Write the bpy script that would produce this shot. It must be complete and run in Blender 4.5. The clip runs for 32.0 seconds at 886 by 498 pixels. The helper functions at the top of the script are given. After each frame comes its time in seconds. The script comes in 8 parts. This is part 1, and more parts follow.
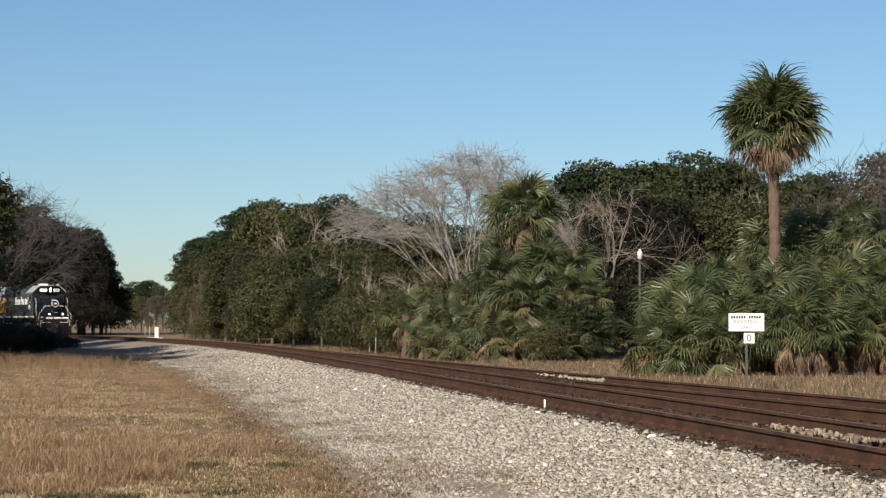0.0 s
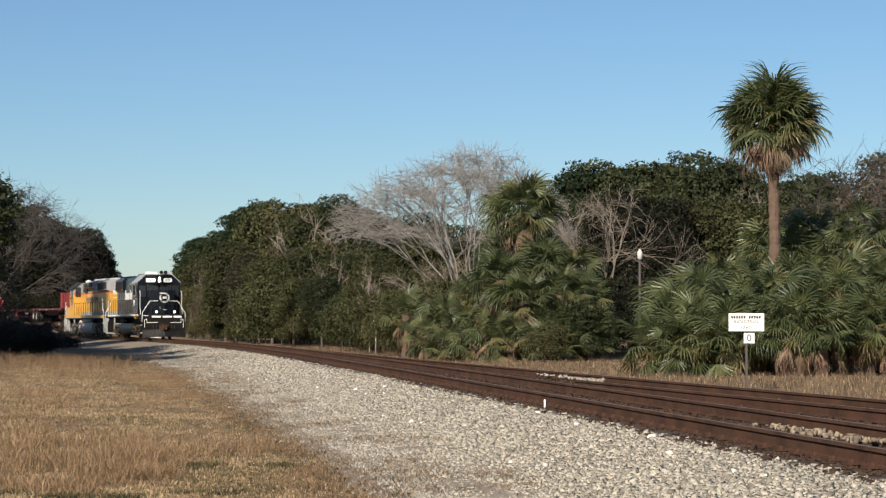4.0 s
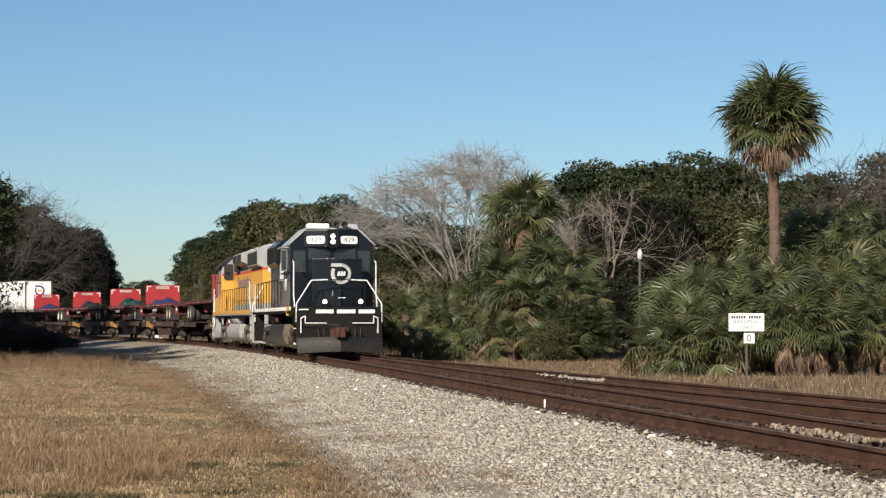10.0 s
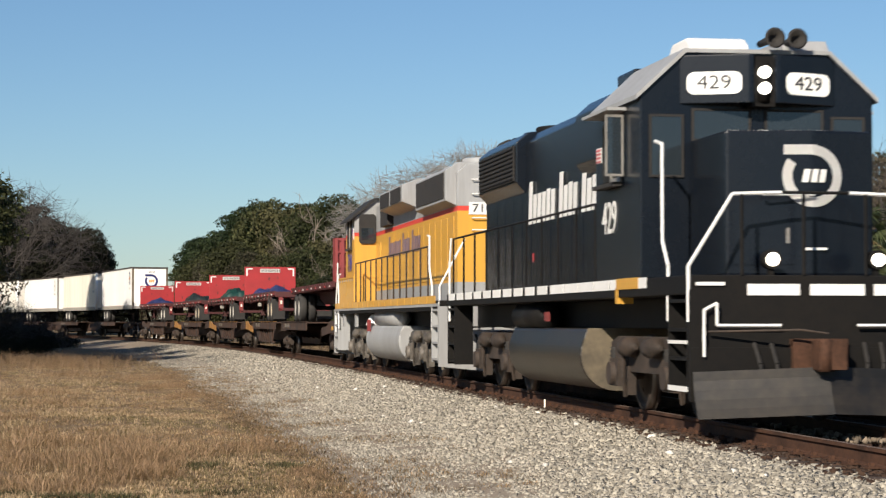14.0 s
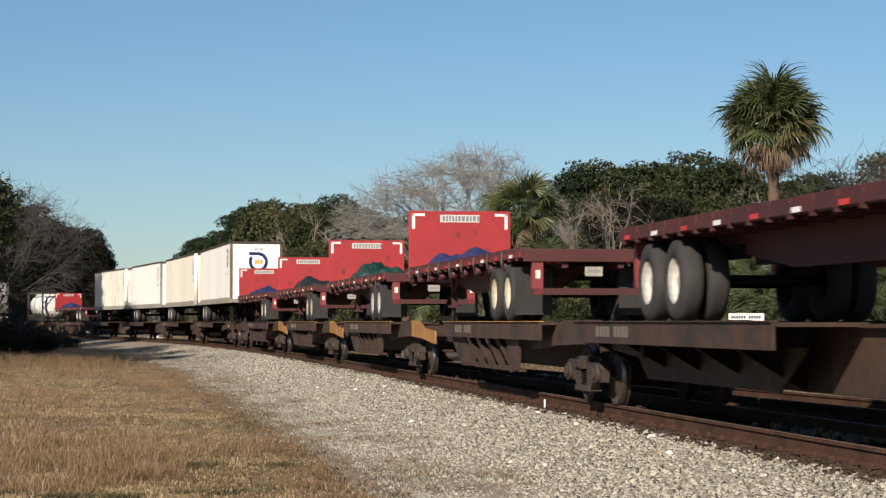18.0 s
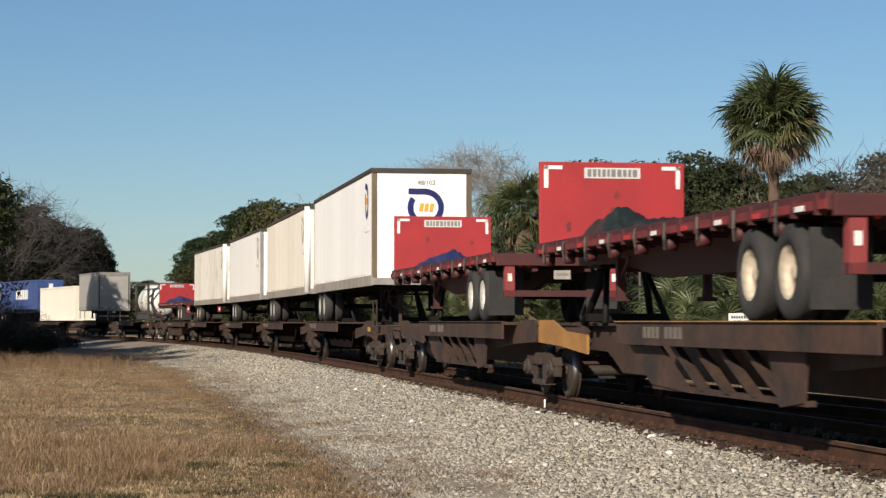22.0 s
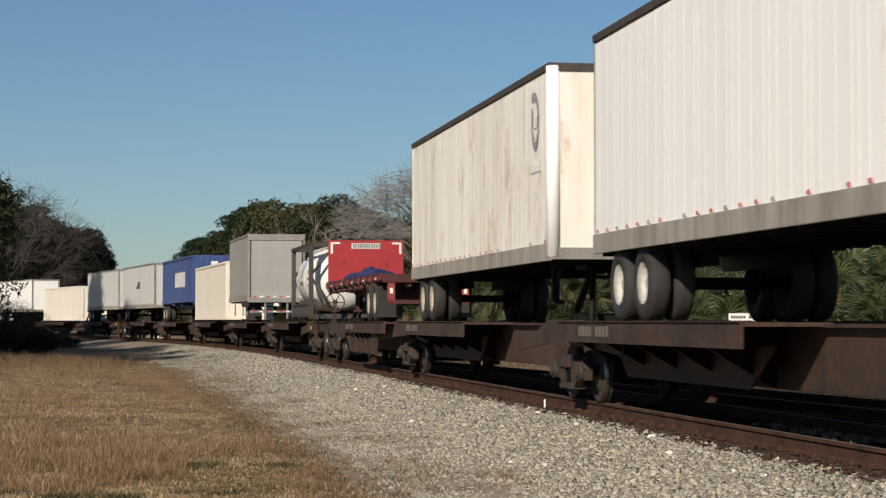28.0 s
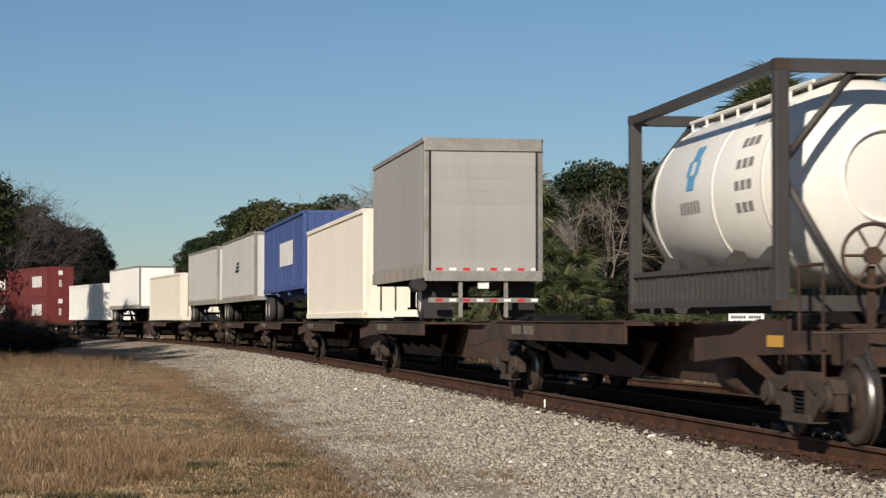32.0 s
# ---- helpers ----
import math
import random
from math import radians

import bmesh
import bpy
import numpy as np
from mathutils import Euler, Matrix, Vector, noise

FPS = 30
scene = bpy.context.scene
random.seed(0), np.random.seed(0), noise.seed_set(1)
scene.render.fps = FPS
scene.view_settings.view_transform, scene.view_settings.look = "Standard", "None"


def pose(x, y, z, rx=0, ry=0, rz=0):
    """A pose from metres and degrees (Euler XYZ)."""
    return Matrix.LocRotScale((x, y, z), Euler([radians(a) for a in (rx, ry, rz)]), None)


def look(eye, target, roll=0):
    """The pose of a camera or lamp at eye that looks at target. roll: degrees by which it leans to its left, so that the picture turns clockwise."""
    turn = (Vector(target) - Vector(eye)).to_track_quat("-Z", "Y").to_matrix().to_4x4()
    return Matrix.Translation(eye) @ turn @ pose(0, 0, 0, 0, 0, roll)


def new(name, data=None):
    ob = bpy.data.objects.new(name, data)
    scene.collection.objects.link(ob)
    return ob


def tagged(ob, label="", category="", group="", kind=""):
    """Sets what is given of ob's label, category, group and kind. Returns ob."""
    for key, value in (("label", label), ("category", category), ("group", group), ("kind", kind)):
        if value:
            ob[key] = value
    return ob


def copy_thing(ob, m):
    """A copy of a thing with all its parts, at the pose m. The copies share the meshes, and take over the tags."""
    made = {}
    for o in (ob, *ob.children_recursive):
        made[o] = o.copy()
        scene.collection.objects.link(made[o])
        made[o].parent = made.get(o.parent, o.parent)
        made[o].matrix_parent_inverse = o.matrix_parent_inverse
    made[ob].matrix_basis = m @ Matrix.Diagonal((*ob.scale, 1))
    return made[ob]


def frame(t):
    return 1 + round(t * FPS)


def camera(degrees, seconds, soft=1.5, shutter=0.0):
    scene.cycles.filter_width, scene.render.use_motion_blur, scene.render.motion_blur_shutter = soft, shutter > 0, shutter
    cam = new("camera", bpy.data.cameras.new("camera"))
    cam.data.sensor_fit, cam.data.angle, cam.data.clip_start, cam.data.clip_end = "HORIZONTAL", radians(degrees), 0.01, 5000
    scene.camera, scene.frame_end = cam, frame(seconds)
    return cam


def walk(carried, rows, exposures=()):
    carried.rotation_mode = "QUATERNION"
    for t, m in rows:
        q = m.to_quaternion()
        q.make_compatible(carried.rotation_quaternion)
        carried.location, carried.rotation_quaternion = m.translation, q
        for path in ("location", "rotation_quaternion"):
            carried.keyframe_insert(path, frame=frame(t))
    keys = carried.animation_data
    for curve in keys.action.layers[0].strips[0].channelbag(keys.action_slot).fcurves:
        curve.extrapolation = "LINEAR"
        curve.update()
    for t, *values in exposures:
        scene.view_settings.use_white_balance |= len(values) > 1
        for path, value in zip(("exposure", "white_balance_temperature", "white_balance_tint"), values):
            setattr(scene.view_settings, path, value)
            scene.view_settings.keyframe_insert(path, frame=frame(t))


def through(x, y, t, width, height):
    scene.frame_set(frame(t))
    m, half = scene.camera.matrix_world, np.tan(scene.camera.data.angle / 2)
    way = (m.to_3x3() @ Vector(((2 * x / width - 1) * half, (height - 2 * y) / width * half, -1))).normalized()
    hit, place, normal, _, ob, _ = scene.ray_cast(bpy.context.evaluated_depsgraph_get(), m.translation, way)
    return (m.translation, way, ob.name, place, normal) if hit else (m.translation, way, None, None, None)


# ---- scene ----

# ---------------------------------------------------------------- camera
cam = camera(24.575, 32.0, soft=1.3, shutter=0.25)
EYE = (0.0, 0.0, 1.19)
AIM = (0.0, 100.0, 1.19 + 3.583)
walk(cam, [(0.0, look(EYE, AIM)), (32.0, look(EYE, AIM))],
     exposures=[(0.0, 0.56), (12.5, 0.56), (14.0, 0.5), (17.0, 0.42), (19.0, 0.44), (22.0, 0.34), (24.0, 0.14), (25.5, 0.0), (28.0, 0.04), (30.0, 0.2), (31.0, 0.28), (31.5, 0.22), (32.0, 0.14)])

# ---------------------------------------------------------------- world and sun
SUN_EL, SUN_AZ = 29.0, 205.0
world = bpy.data.worlds.new("sky")
scene.world = world
world.use_nodes = True
wn = world.node_tree
sky = wn.nodes.new("ShaderNodeTexSky")
sky.sky_type = "NISHITA"
sky.sun_disc = False
sky.sun_elevation, sky.sun_rotation = radians(SUN_EL), radians(SUN_AZ)
sky.air_density, sky.dust_density, sky.ozone_density = 1.0, 0.2, 6.1
tone = wn.nodes.new("ShaderNodeMix")
tone.data_type, tone.blend_type = "RGBA", "MULTIPLY"
tone.inputs[0].default_value = 1.0
tone.inputs[7].default_value = (0.985, 1.0, 0.985, 1)
wn.links.new(sky.outputs[0], tone.inputs[6])
wn.links.new(tone.outputs[2], wn.nodes["Background"].inputs[0])
wn.nodes["Background"].inputs[1].default_value = 0.066

sun_data = bpy.data.lights.new("sun", "SUN")
sun_data.energy, sun_data.angle, sun_data.color = 5.0, radians(0.55), (1.0, 0.90, 0.77)
sun = new("sun", sun_data)
to_sun = Vector((math.sin(radians(SUN_AZ)) * math.cos(radians(SUN_EL)),
                 math.cos(radians(SUN_AZ)) * math.cos(radians(SUN_EL)), math.sin(radians(SUN_EL))))
sun.rotation_euler = to_sun.to_track_quat("Z", "Y").to_euler()
sun.location = (-60, -60, 60)


# ---------------------------------------------------------------- materials
def mat(name, col, col2=None, rough=0.6, metal=0.0, scale=1.5, fine=25.0, amount=0.5, bump=0.15, spread=0.12,
        emit=0.0, streak=False, island=False, coat=0.0, spec=0.5, stain=None, stain_from=0.6):
    """Procedural surface: two scales of noise between two tones, a fine relief, a little change from object to object."""
    m = bpy.data.materials.new(name)
    m.use_nodes = True
    nt = m.node_tree
    N, L = nt.nodes, nt.links
    bsdf = N["Principled BSDF"]
    col2 = col2 or tuple(c * 0.62 for c in col)
    tex = N.new("ShaderNodeTexCoord")
    mp = N.new("ShaderNodeMapping")
    L.new(tex.outputs["Object"], mp.inputs[0])
    if streak:
        mp.inputs["Scale"].default_value = (1.0, 1.0, 0.12)
    big = N.new("ShaderNodeTexNoise")
    big.inputs["Scale"].default_value = scale
    big.inputs["Detail"].default_value = 6
    big.inputs["Roughness"].default_value = 0.65
    L.new(mp.outputs[0], big.inputs["Vector"])
    small = N.new("ShaderNodeTexNoise")
    small.inputs["Scale"].default_value = fine
    small.inputs["Detail"].default_value = 4
    L.new(mp.outputs[0], small.inputs["Vector"])
    add = N.new("ShaderNodeMath")
    add.operation = "MULTIPLY_ADD"
    L.new(small.outputs["Fac"], add.inputs[0])
    add.inputs[1].default_value = 0.45
    L.new(big.outputs["Fac"], add.inputs[2])
    ramp = N.new("ShaderNodeMapRange")
    ramp.inputs["From Min"].default_value, ramp.inputs["From Max"].default_value = 0.55, 0.95
    ramp.inputs["To Max"].default_value = amount
    L.new(add.outputs[0], ramp.inputs["Value"])
    mix = N.new("ShaderNodeMix")
    mix.data_type = "RGBA"
    mix.inputs[6].default_value, mix.inputs[7].default_value = (*col, 1), (*col2, 1)
    L.new(ramp.outputs[0], mix.inputs[0])
    tone = mix.outputs[2]
    if stain:
        # separate patches of rust and grime with ragged edges
        spot = N.new("ShaderNodeTexNoise")
        spot.inputs["Scale"].default_value = 1.1
        spot.inputs["Detail"].default_value = 9
        spot.inputs["Roughness"].default_value = 0.72
        ms = N.new("ShaderNodeMapping")
        ms.inputs["Scale"].default_value = (1.0, 1.0, 0.45)
        ms.inputs["Location"].default_value = (3.7, 1.3, 0.4)
        L.new(tex.outputs["Object"], ms.inputs[0])
        L.new(ms.outputs[0], spot.inputs["Vector"])
        edge = N.new("ShaderNodeMapRange")
        edge.inputs["From Min"].default_value, edge.inputs["From Max"].default_value = stain_from, stain_from + 0.14
        edge.inputs["To Max"].default_value = 0.7
        L.new(spot.outputs["Fac"], edge.inputs["Value"])
        over = N.new("ShaderNodeMix")
        over.data_type = "RGBA"
        over.inputs[7].default_value = (*stain, 1)
        L.new(edge.outputs[0], over.inputs[0])
        L.new(tone, over.inputs[6])
        tone = over.outputs[2]
    hsv = N.new("ShaderNodeHueSaturation")
    L.new(tone, hsv.inputs["Color"])
    rnd = N.new("ShaderNodeNewGeometry") if island else N.new("ShaderNodeObjectInfo")
    mr = N.new("ShaderNodeMapRange")
    mr.inputs["To Min"].default_value, mr.inputs["To Max"].default_value = 1 - spread, 1 + spread
    L.new(rnd.outputs["Random Per Island" if island else "Random"], mr.inputs["Value"])
    L.new(mr.outputs[0], hsv.inputs["Value"])
    L.new(hsv.outputs[0], bsdf.inputs["Base Color"])
    bsdf.inputs["Roughness"].default_value = rough
    bsdf.inputs["Metallic"].default_value = metal
    bsdf.inputs["Specular IOR Level"].default_value = spec
    if coat:
        bsdf.inputs["Coat Weight"].default_value = coat
        bsdf.inputs["Coat Roughness"].default_value = 0.08
    if bump:
        bp = N.new("ShaderNodeBump")
        bp.inputs["Strength"].default_value = bump
        bp.inputs["Distance"].default_value = 0.02
        L.new(add.outputs[0], bp.inputs["Height"])
        L.new(bp.outputs[0], bsdf.inputs["Normal"])
    if emit:
        bsdf.inputs["Emission Color"].default_value = (1.0, 0.93, 0.8, 1)
        bsdf.inputs["Emission Strength"].default_value = emit
    return m


def leaf_mat(name, col, col2, rough=0.5, through=0.25, spread=0.6, spec=0.4, own=0.35):
    m = mat(name, col, col2, rough=rough, scale=0.7, fine=6, amount=0.8, bump=0, spread=spread, island=True, spec=spec)
    nt = m.node_tree
    bsdf = nt.nodes["Principled BSDF"]
    info = nt.nodes.new("ShaderNodeObjectInfo")
    by_tree = nt.nodes.new("ShaderNodeMapRange")
    by_tree.inputs["To Min"].default_value, by_tree.inputs["To Max"].default_value = 1 - own, 1 + own
    nt.links.new(info.outputs["Random"], by_tree.inputs["Value"])
    hue = nt.nodes.new("ShaderNodeMapRange")
    hue.inputs["To Min"].default_value, hue.inputs["To Max"].default_value = 0.5 + own * 0.07, 0.5 - own * 0.07
    nt.links.new(info.outputs["Random"], hue.inputs["Value"])
    each = nt.nodes.new("ShaderNodeHueSaturation")
    nt.links.new(bsdf.inputs["Base Color"].links[0].from_socket, each.inputs["Color"])
    nt.links.new(by_tree.outputs[0], each.inputs["Value"])
    nt.links.new(hue.outputs[0], each.inputs["Hue"])
    nt.links.new(each.outputs[0], bsdf.inputs["Base Color"])
    tr = nt.nodes.new("ShaderNodeBsdfTranslucent")
    tr.inputs[0].default_value = (col[0] * 1.3, col[1] * 1.4, col[2] * 0.8, 1)
    mx = nt.nodes.new("ShaderNodeMixShader")
    mx.inputs[0].default_value = through
    nt.links.new(bsdf.outputs[0], mx.inputs[1])
    nt.links.new(tr.outputs[0], mx.inputs[2])
    nt.links.new(mx.outputs[0], nt.nodes["Material Output"].inputs["Surface"])
    return m


M = {
    "grass_ground": mat("dry_grass_ground", (0.226, 0.158, 0.0941), (0.144, 0.104, 0.0595), rough=0.95, scale=0.35, fine=9, amount=0.9, bump=0.6, spec=0.1),
    "ballast": mat("limestone_ballast", (0.289, 0.234, 0.176), (0.195, 0.156, 0.117), rough=0.9, scale=0.6, fine=22, amount=0.9, bump=1.0, spec=0.2),
    "stone": mat("limestone_stones", (0.328, 0.296, 0.24), (0.232, 0.204, 0.16), rough=0.9, scale=3, fine=40, bump=0.3, spread=0.45, island=True, spec=0.2),
    "pale_stone": mat("white_limestone", (0.66, 0.63, 0.57), (0.5, 0.46, 0.4), rough=0.85, scale=3, fine=40, bump=0.3, spread=0.2, island=True, spec=0.2),
    "rust_bed": mat("rust_stained_bed", (0.0723, 0.0425, 0.0281), (0.0187, 0.0127, 0.0102), rough=0.95, scale=2.0, fine=30, amount=0.9, bump=1.0, spec=0.15),
    "tan_stone": mat("tan_stained_stones", (0.23, 0.183, 0.132), (0.111, 0.0808, 0.0595), rough=0.9, scale=3, fine=40, bump=0.3, spread=0.4, island=True, spec=0.2),
    "rail": mat("rusty_rail_steel", (0.0918, 0.0442, 0.0263), (0.0306, 0.017, 0.0119), rough=0.85, metal=0.05, scale=1.6, fine=22, amount=1.0, spread=0.05, spec=0.2),
    "rail_top": mat("worn_rail_head", (0.16, 0.11, 0.085), (0.08, 0.05, 0.035), rough=0.8, metal=0.1, scale=2, fine=30, spread=0.05),
    "tie": mat("weathered_wooden_tie", (0.0638, 0.0399, 0.0272), (0.0255, 0.017, 0.0127), rough=0.9, scale=2.5, fine=30, amount=0.9, bump=0.6),
    "navy": mat("dark_navy_gloss_paint", (0.005, 0.0076, 0.0123), (0.011, 0.0123, 0.0153), rough=0.26, scale=0.8, fine=14, amount=0.5, bump=0.03, coat=0.06, spread=0.02, spec=0.3),
    "black": mat("black_underframe_paint", (0.0055, 0.00525, 0.005), (0.013, 0.0105, 0.008), rough=0.65, scale=1.0, fine=16, amount=0.6, bump=0.2, spread=0.05, spec=0.18),
    "tank_black": mat("dusty_black_tank", (0.00825, 0.0081, 0.00788), (0.0562, 0.0435, 0.0277), rough=0.4, scale=0.55, fine=12, amount=0.5, bump=0.05),
    "grime": mat("grimy_truck_steel", (0.0525, 0.0345, 0.0232), (0.0135, 0.0105, 0.00825), rough=0.8, scale=2.2, fine=25, amount=0.9, bump=0.35),
    "white": mat("white_paint", (0.78, 0.77, 0.74), (0.55, 0.52, 0.46), rough=0.5, scale=2, fine=20, amount=0.3, bump=0.04, spread=0.03),
    "chrome_white": mat("white_handrail_paint", (0.82, 0.81, 0.78), (0.6, 0.58, 0.54), rough=0.4, scale=4, amount=0.3, bump=0.02, spread=0.03),
    "ditch": mat("ditch_light_glow", (1, 0.8, 0.6), rough=0.2, emit=3.0, bump=0),
    "strap": mat("grey_webbing", (0.102, 0.09, 0.078), (0.042, 0.036, 0.03), rough=0.8, scale=4, amount=0.8),
    "lamp": mat("lit_headlight", (1, 0.95, 0.85), rough=0.2, emit=5.0, bump=0),
    "number_glow": mat("backlit_number_board", (0.8, 0.78, 0.72), (0.7, 0.68, 0.62), rough=0.4, emit=0.25, bump=0),
    "red_lens": mat("red_lamp_lens", (0.6, 0.04, 0.03), rough=0.25, emit=0.0, bump=0),
    "glass": mat("dark_cab_glass", (0.015, 0.02, 0.024), (0.03, 0.035, 0.04), rough=0.06, scale=1, amount=0.3, bump=0, spread=0.02, spec=0.8),
    "dust": mat("tan_road_dust", (0.17, 0.135, 0.085), (0.04, 0.034, 0.026), rough=0.8, scale=1.0, fine=6, amount=0.9, bump=0.05, spread=0.03),
    "plough": mat("dust_streaked_plough", (0.0105, 0.0101, 0.00975), (0.0638, 0.0495, 0.033), rough=0.5, scale=0.7, fine=8, amount=0.7, bump=0.05, spread=0.03),
    "dark": mat("dark_grille", (0.013, 0.012, 0.011), (0.04, 0.033, 0.027), rough=0.8, scale=3, fine=40, bump=0.3),
    "yellow": mat("armour_yellow_paint", (0.62, 0.33, 0.045), (0.42, 0.22, 0.05), rough=0.45, scale=0.9, fine=14, amount=0.45, bump=0.04, streak=True, coat=0.15, spread=0.02),
    "loco_grey": mat("harbour_grey_paint", (0.34, 0.345, 0.345), (0.17, 0.155, 0.14), rough=0.5, scale=0.9, fine=14, amount=0.5, bump=0.04, streak=True, spread=0.02),
    "red_stripe": mat("red_stripe_paint", (0.55, 0.05, 0.035), rough=0.5, amount=0.3, bump=0),
    "blue_letter": mat("blue_letter_paint", (0.04, 0.05, 0.22), rough=0.5, amount=0.3, bump=0),
    "dark_red": mat("grimy_red_paint", (0.24, 0.026, 0.026), (0.06, 0.018, 0.016), rough=0.65, scale=1.6, fine=18, amount=0.9, bump=0.1, spread=0.08),
    "flat_red": mat("flatbed_red_paint", (0.37, 0.0237, 0.0266), (0.2, 0.0207, 0.0207), rough=0.55, scale=1.3, fine=18, amount=0.55, bump=0.06, spread=0.06),
    "maroon": mat("faded_maroon_paint", (0.0805, 0.0154, 0.0147), (0.0252, 0.0112, 0.0098), rough=0.65, scale=1.3, fine=18, amount=0.7, bump=0.1, spread=0.06),
    "spine": mat("oxide_brown_car_paint", (0.0684, 0.0324, 0.0189), (0.0135, 0.0099, 0.0081), rough=0.8, scale=1.3, fine=9, amount=1.0, bump=0.15, spread=0.08),
    "ochre": mat("ochre_yellow_side_plate", (0.42, 0.20, 0.045), (0.13, 0.065, 0.03), rough=0.65, scale=1.2, fine=16, amount=0.7, bump=0.1),
    "trailer_white": mat("white_trailer_skin", (0.93, 0.91, 0.865), (0.82, 0.785, 0.72), rough=0.45, scale=0.9, fine=8, amount=0.4, bump=0.05, streak=True, spread=0.03, stain=(0.5, 0.42, 0.32), stain_from=0.61),
    "trailer_cream": mat("cream_trailer_skin", (0.9, 0.845, 0.73), (0.66, 0.57, 0.44), rough=0.5, scale=0.9, fine=8, amount=0.5, bump=0.05, streak=True, spread=0.03, stain=(0.42, 0.28, 0.16), stain_from=0.6),
    "trailer_ivory": mat("ivory_trailer_skin", (0.9, 0.865, 0.79), (0.62, 0.53, 0.41), rough=0.5, scale=0.9, fine=8, amount=0.6, bump=0.05, streak=True, spread=0.03, stain=(0.42, 0.24, 0.11), stain_from=0.53),
    "trailer_grey": mat("grey_trailer_skin", (0.36, 0.345, 0.32), (0.25, 0.235, 0.215), rough=0.45, metal=0.0, scale=0.9, fine=8, amount=0.4, bump=0.03, streak=True, spread=0.03),
    "trailer_pale": mat("pale_grey_trailer_skin", (0.62, 0.61, 0.585), (0.46, 0.44, 0.41), rough=0.45, scale=0.9, fine=8, amount=0.5, bump=0.04, streak=True, spread=0.03, stain=(0.3, 0.26, 0.21), stain_from=0.62),
    "bronze": mat("dull_bronze_post", (0.17, 0.125, 0.075), (0.08, 0.06, 0.04), rough=0.5, scale=2, fine=14, amount=0.8, streak=True),
    "faded_red": mat("faded_red_paint", (0.30, 0.045, 0.045), (0.15, 0.03, 0.028), rough=0.6, scale=1.3, fine=14, amount=0.7, bump=0.06, streak=True),
    "truck_grey": mat("oily_grey_truck", (0.152, 0.132, 0.108), (0.028, 0.0224, 0.0176), rough=0.6, scale=1.8, fine=14, amount=1.0, bump=0.2),
    "faint_mark": mat("faint_grey_marking", (0.66, 0.63, 0.59), rough=0.6, amount=0.4, bump=0),
    "alu": mat("weathered_aluminium", (0.36, 0.34, 0.31), (0.2, 0.18, 0.15), rough=0.5, metal=0.4, scale=2, fine=20, amount=0.8),
    "rail_white": mat("grimy_white_rail", (0.406, 0.371, 0.315), (0.14, 0.112, 0.0868), rough=0.55, scale=1.1, fine=9, amount=0.8, streak=True, spread=0.05),
    "faded_letter": mat("faded_purple_lettering", (0.17, 0.12, 0.16), (0.35, 0.2, 0.08), rough=0.6, scale=5, amount=0.5, bump=0),
    "brown_trim": mat("brown_roof_rail", (0.06, 0.045, 0.036), (0.03, 0.024, 0.02), rough=0.7, scale=3, fine=20, amount=0.8),
    "tyre": mat("rubber_tyre", (0.02, 0.019, 0.018), (0.045, 0.04, 0.036), rough=0.85, scale=3, fine=30, amount=0.6),
    "rim": mat("pale_steel_rim", (0.62, 0.60, 0.55), (0.35, 0.28, 0.2), rough=0.5, metal=0.2, scale=4, fine=20, amount=0.6),
    "rim_gold": mat("rusty_cream_rim", (0.66, 0.58, 0.45), (0.36, 0.22, 0.11), rough=0.55, metal=0.2, scale=4, fine=20, amount=0.6),
    "tarp_blue": mat("blue_tarpaulin", (0.024, 0.033, 0.105), (0.012, 0.017, 0.05), rough=0.5, scale=4, fine=20, spread=0.1),
    "tarp_green": mat("dark_green_tarpaulin", (0.0072, 0.042, 0.033), (0.0048, 0.018, 0.0168), rough=0.5, scale=4, fine=20, spread=0.1),
    "tarp_black": mat("black_green_tarpaulin", (0.0126, 0.0196, 0.0182), (0.0056, 0.0084, 0.0084), rough=0.5, scale=4, fine=20),
    "blue_box": mat("blue_container_paint", (0.05, 0.088, 0.25), (0.045, 0.066, 0.16), rough=0.45, scale=0.8, fine=10, amount=0.6, bump=0.04, streak=True),
    "red_box": mat("red_container_paint", (0.18, 0.033, 0.03), (0.102, 0.021, 0.018), rough=0.55, scale=0.8, fine=10, amount=0.6, bump=0.04, streak=True),
    "frame_grey": mat("dark_grey_frame_paint", (0.05, 0.046, 0.043), (0.035, 0.028, 0.024), rough=0.6, scale=2, fine=20, amount=0.7),
    "tank_white": mat("white_tank_cladding", (0.84, 0.815, 0.745), (0.64, 0.6, 0.52), rough=0.42, scale=0.8, fine=9, amount=0.35, bump=0.03),
    "bar_grey": mat("faded_grey_lettering", (0.22, 0.205, 0.19), rough=0.6, amount=0.3, bump=0),
    "bar_dim": mat("dusty_faded_lettering", (0.15, 0.125, 0.1), rough=0.7, amount=0.5, bump=0),
    "bar_black": mat("black_lettering", (0.02, 0.02, 0.022), rough=0.5, amount=0.3, bump=0),
    "sky_blue": mat("pale_blue_emblem", (0.10, 0.32, 0.55), rough=0.5, amount=0.3, bump=0),
    "orange": mat("orange_lettering", (0.75, 0.36, 0.05), rough=0.5, amount=0.3, bump=0),
    "tape_red": mat("red_reflective_tape", (0.5, 0.03, 0.03), rough=0.35, amount=0.2, bump=0),
    "bark": mat("grey_brown_bark", (0.088, 0.0688, 0.0523), (0.044, 0.033, 0.0248), rough=0.9, scale=5, fine=30, amount=0.9, bump=0.6),
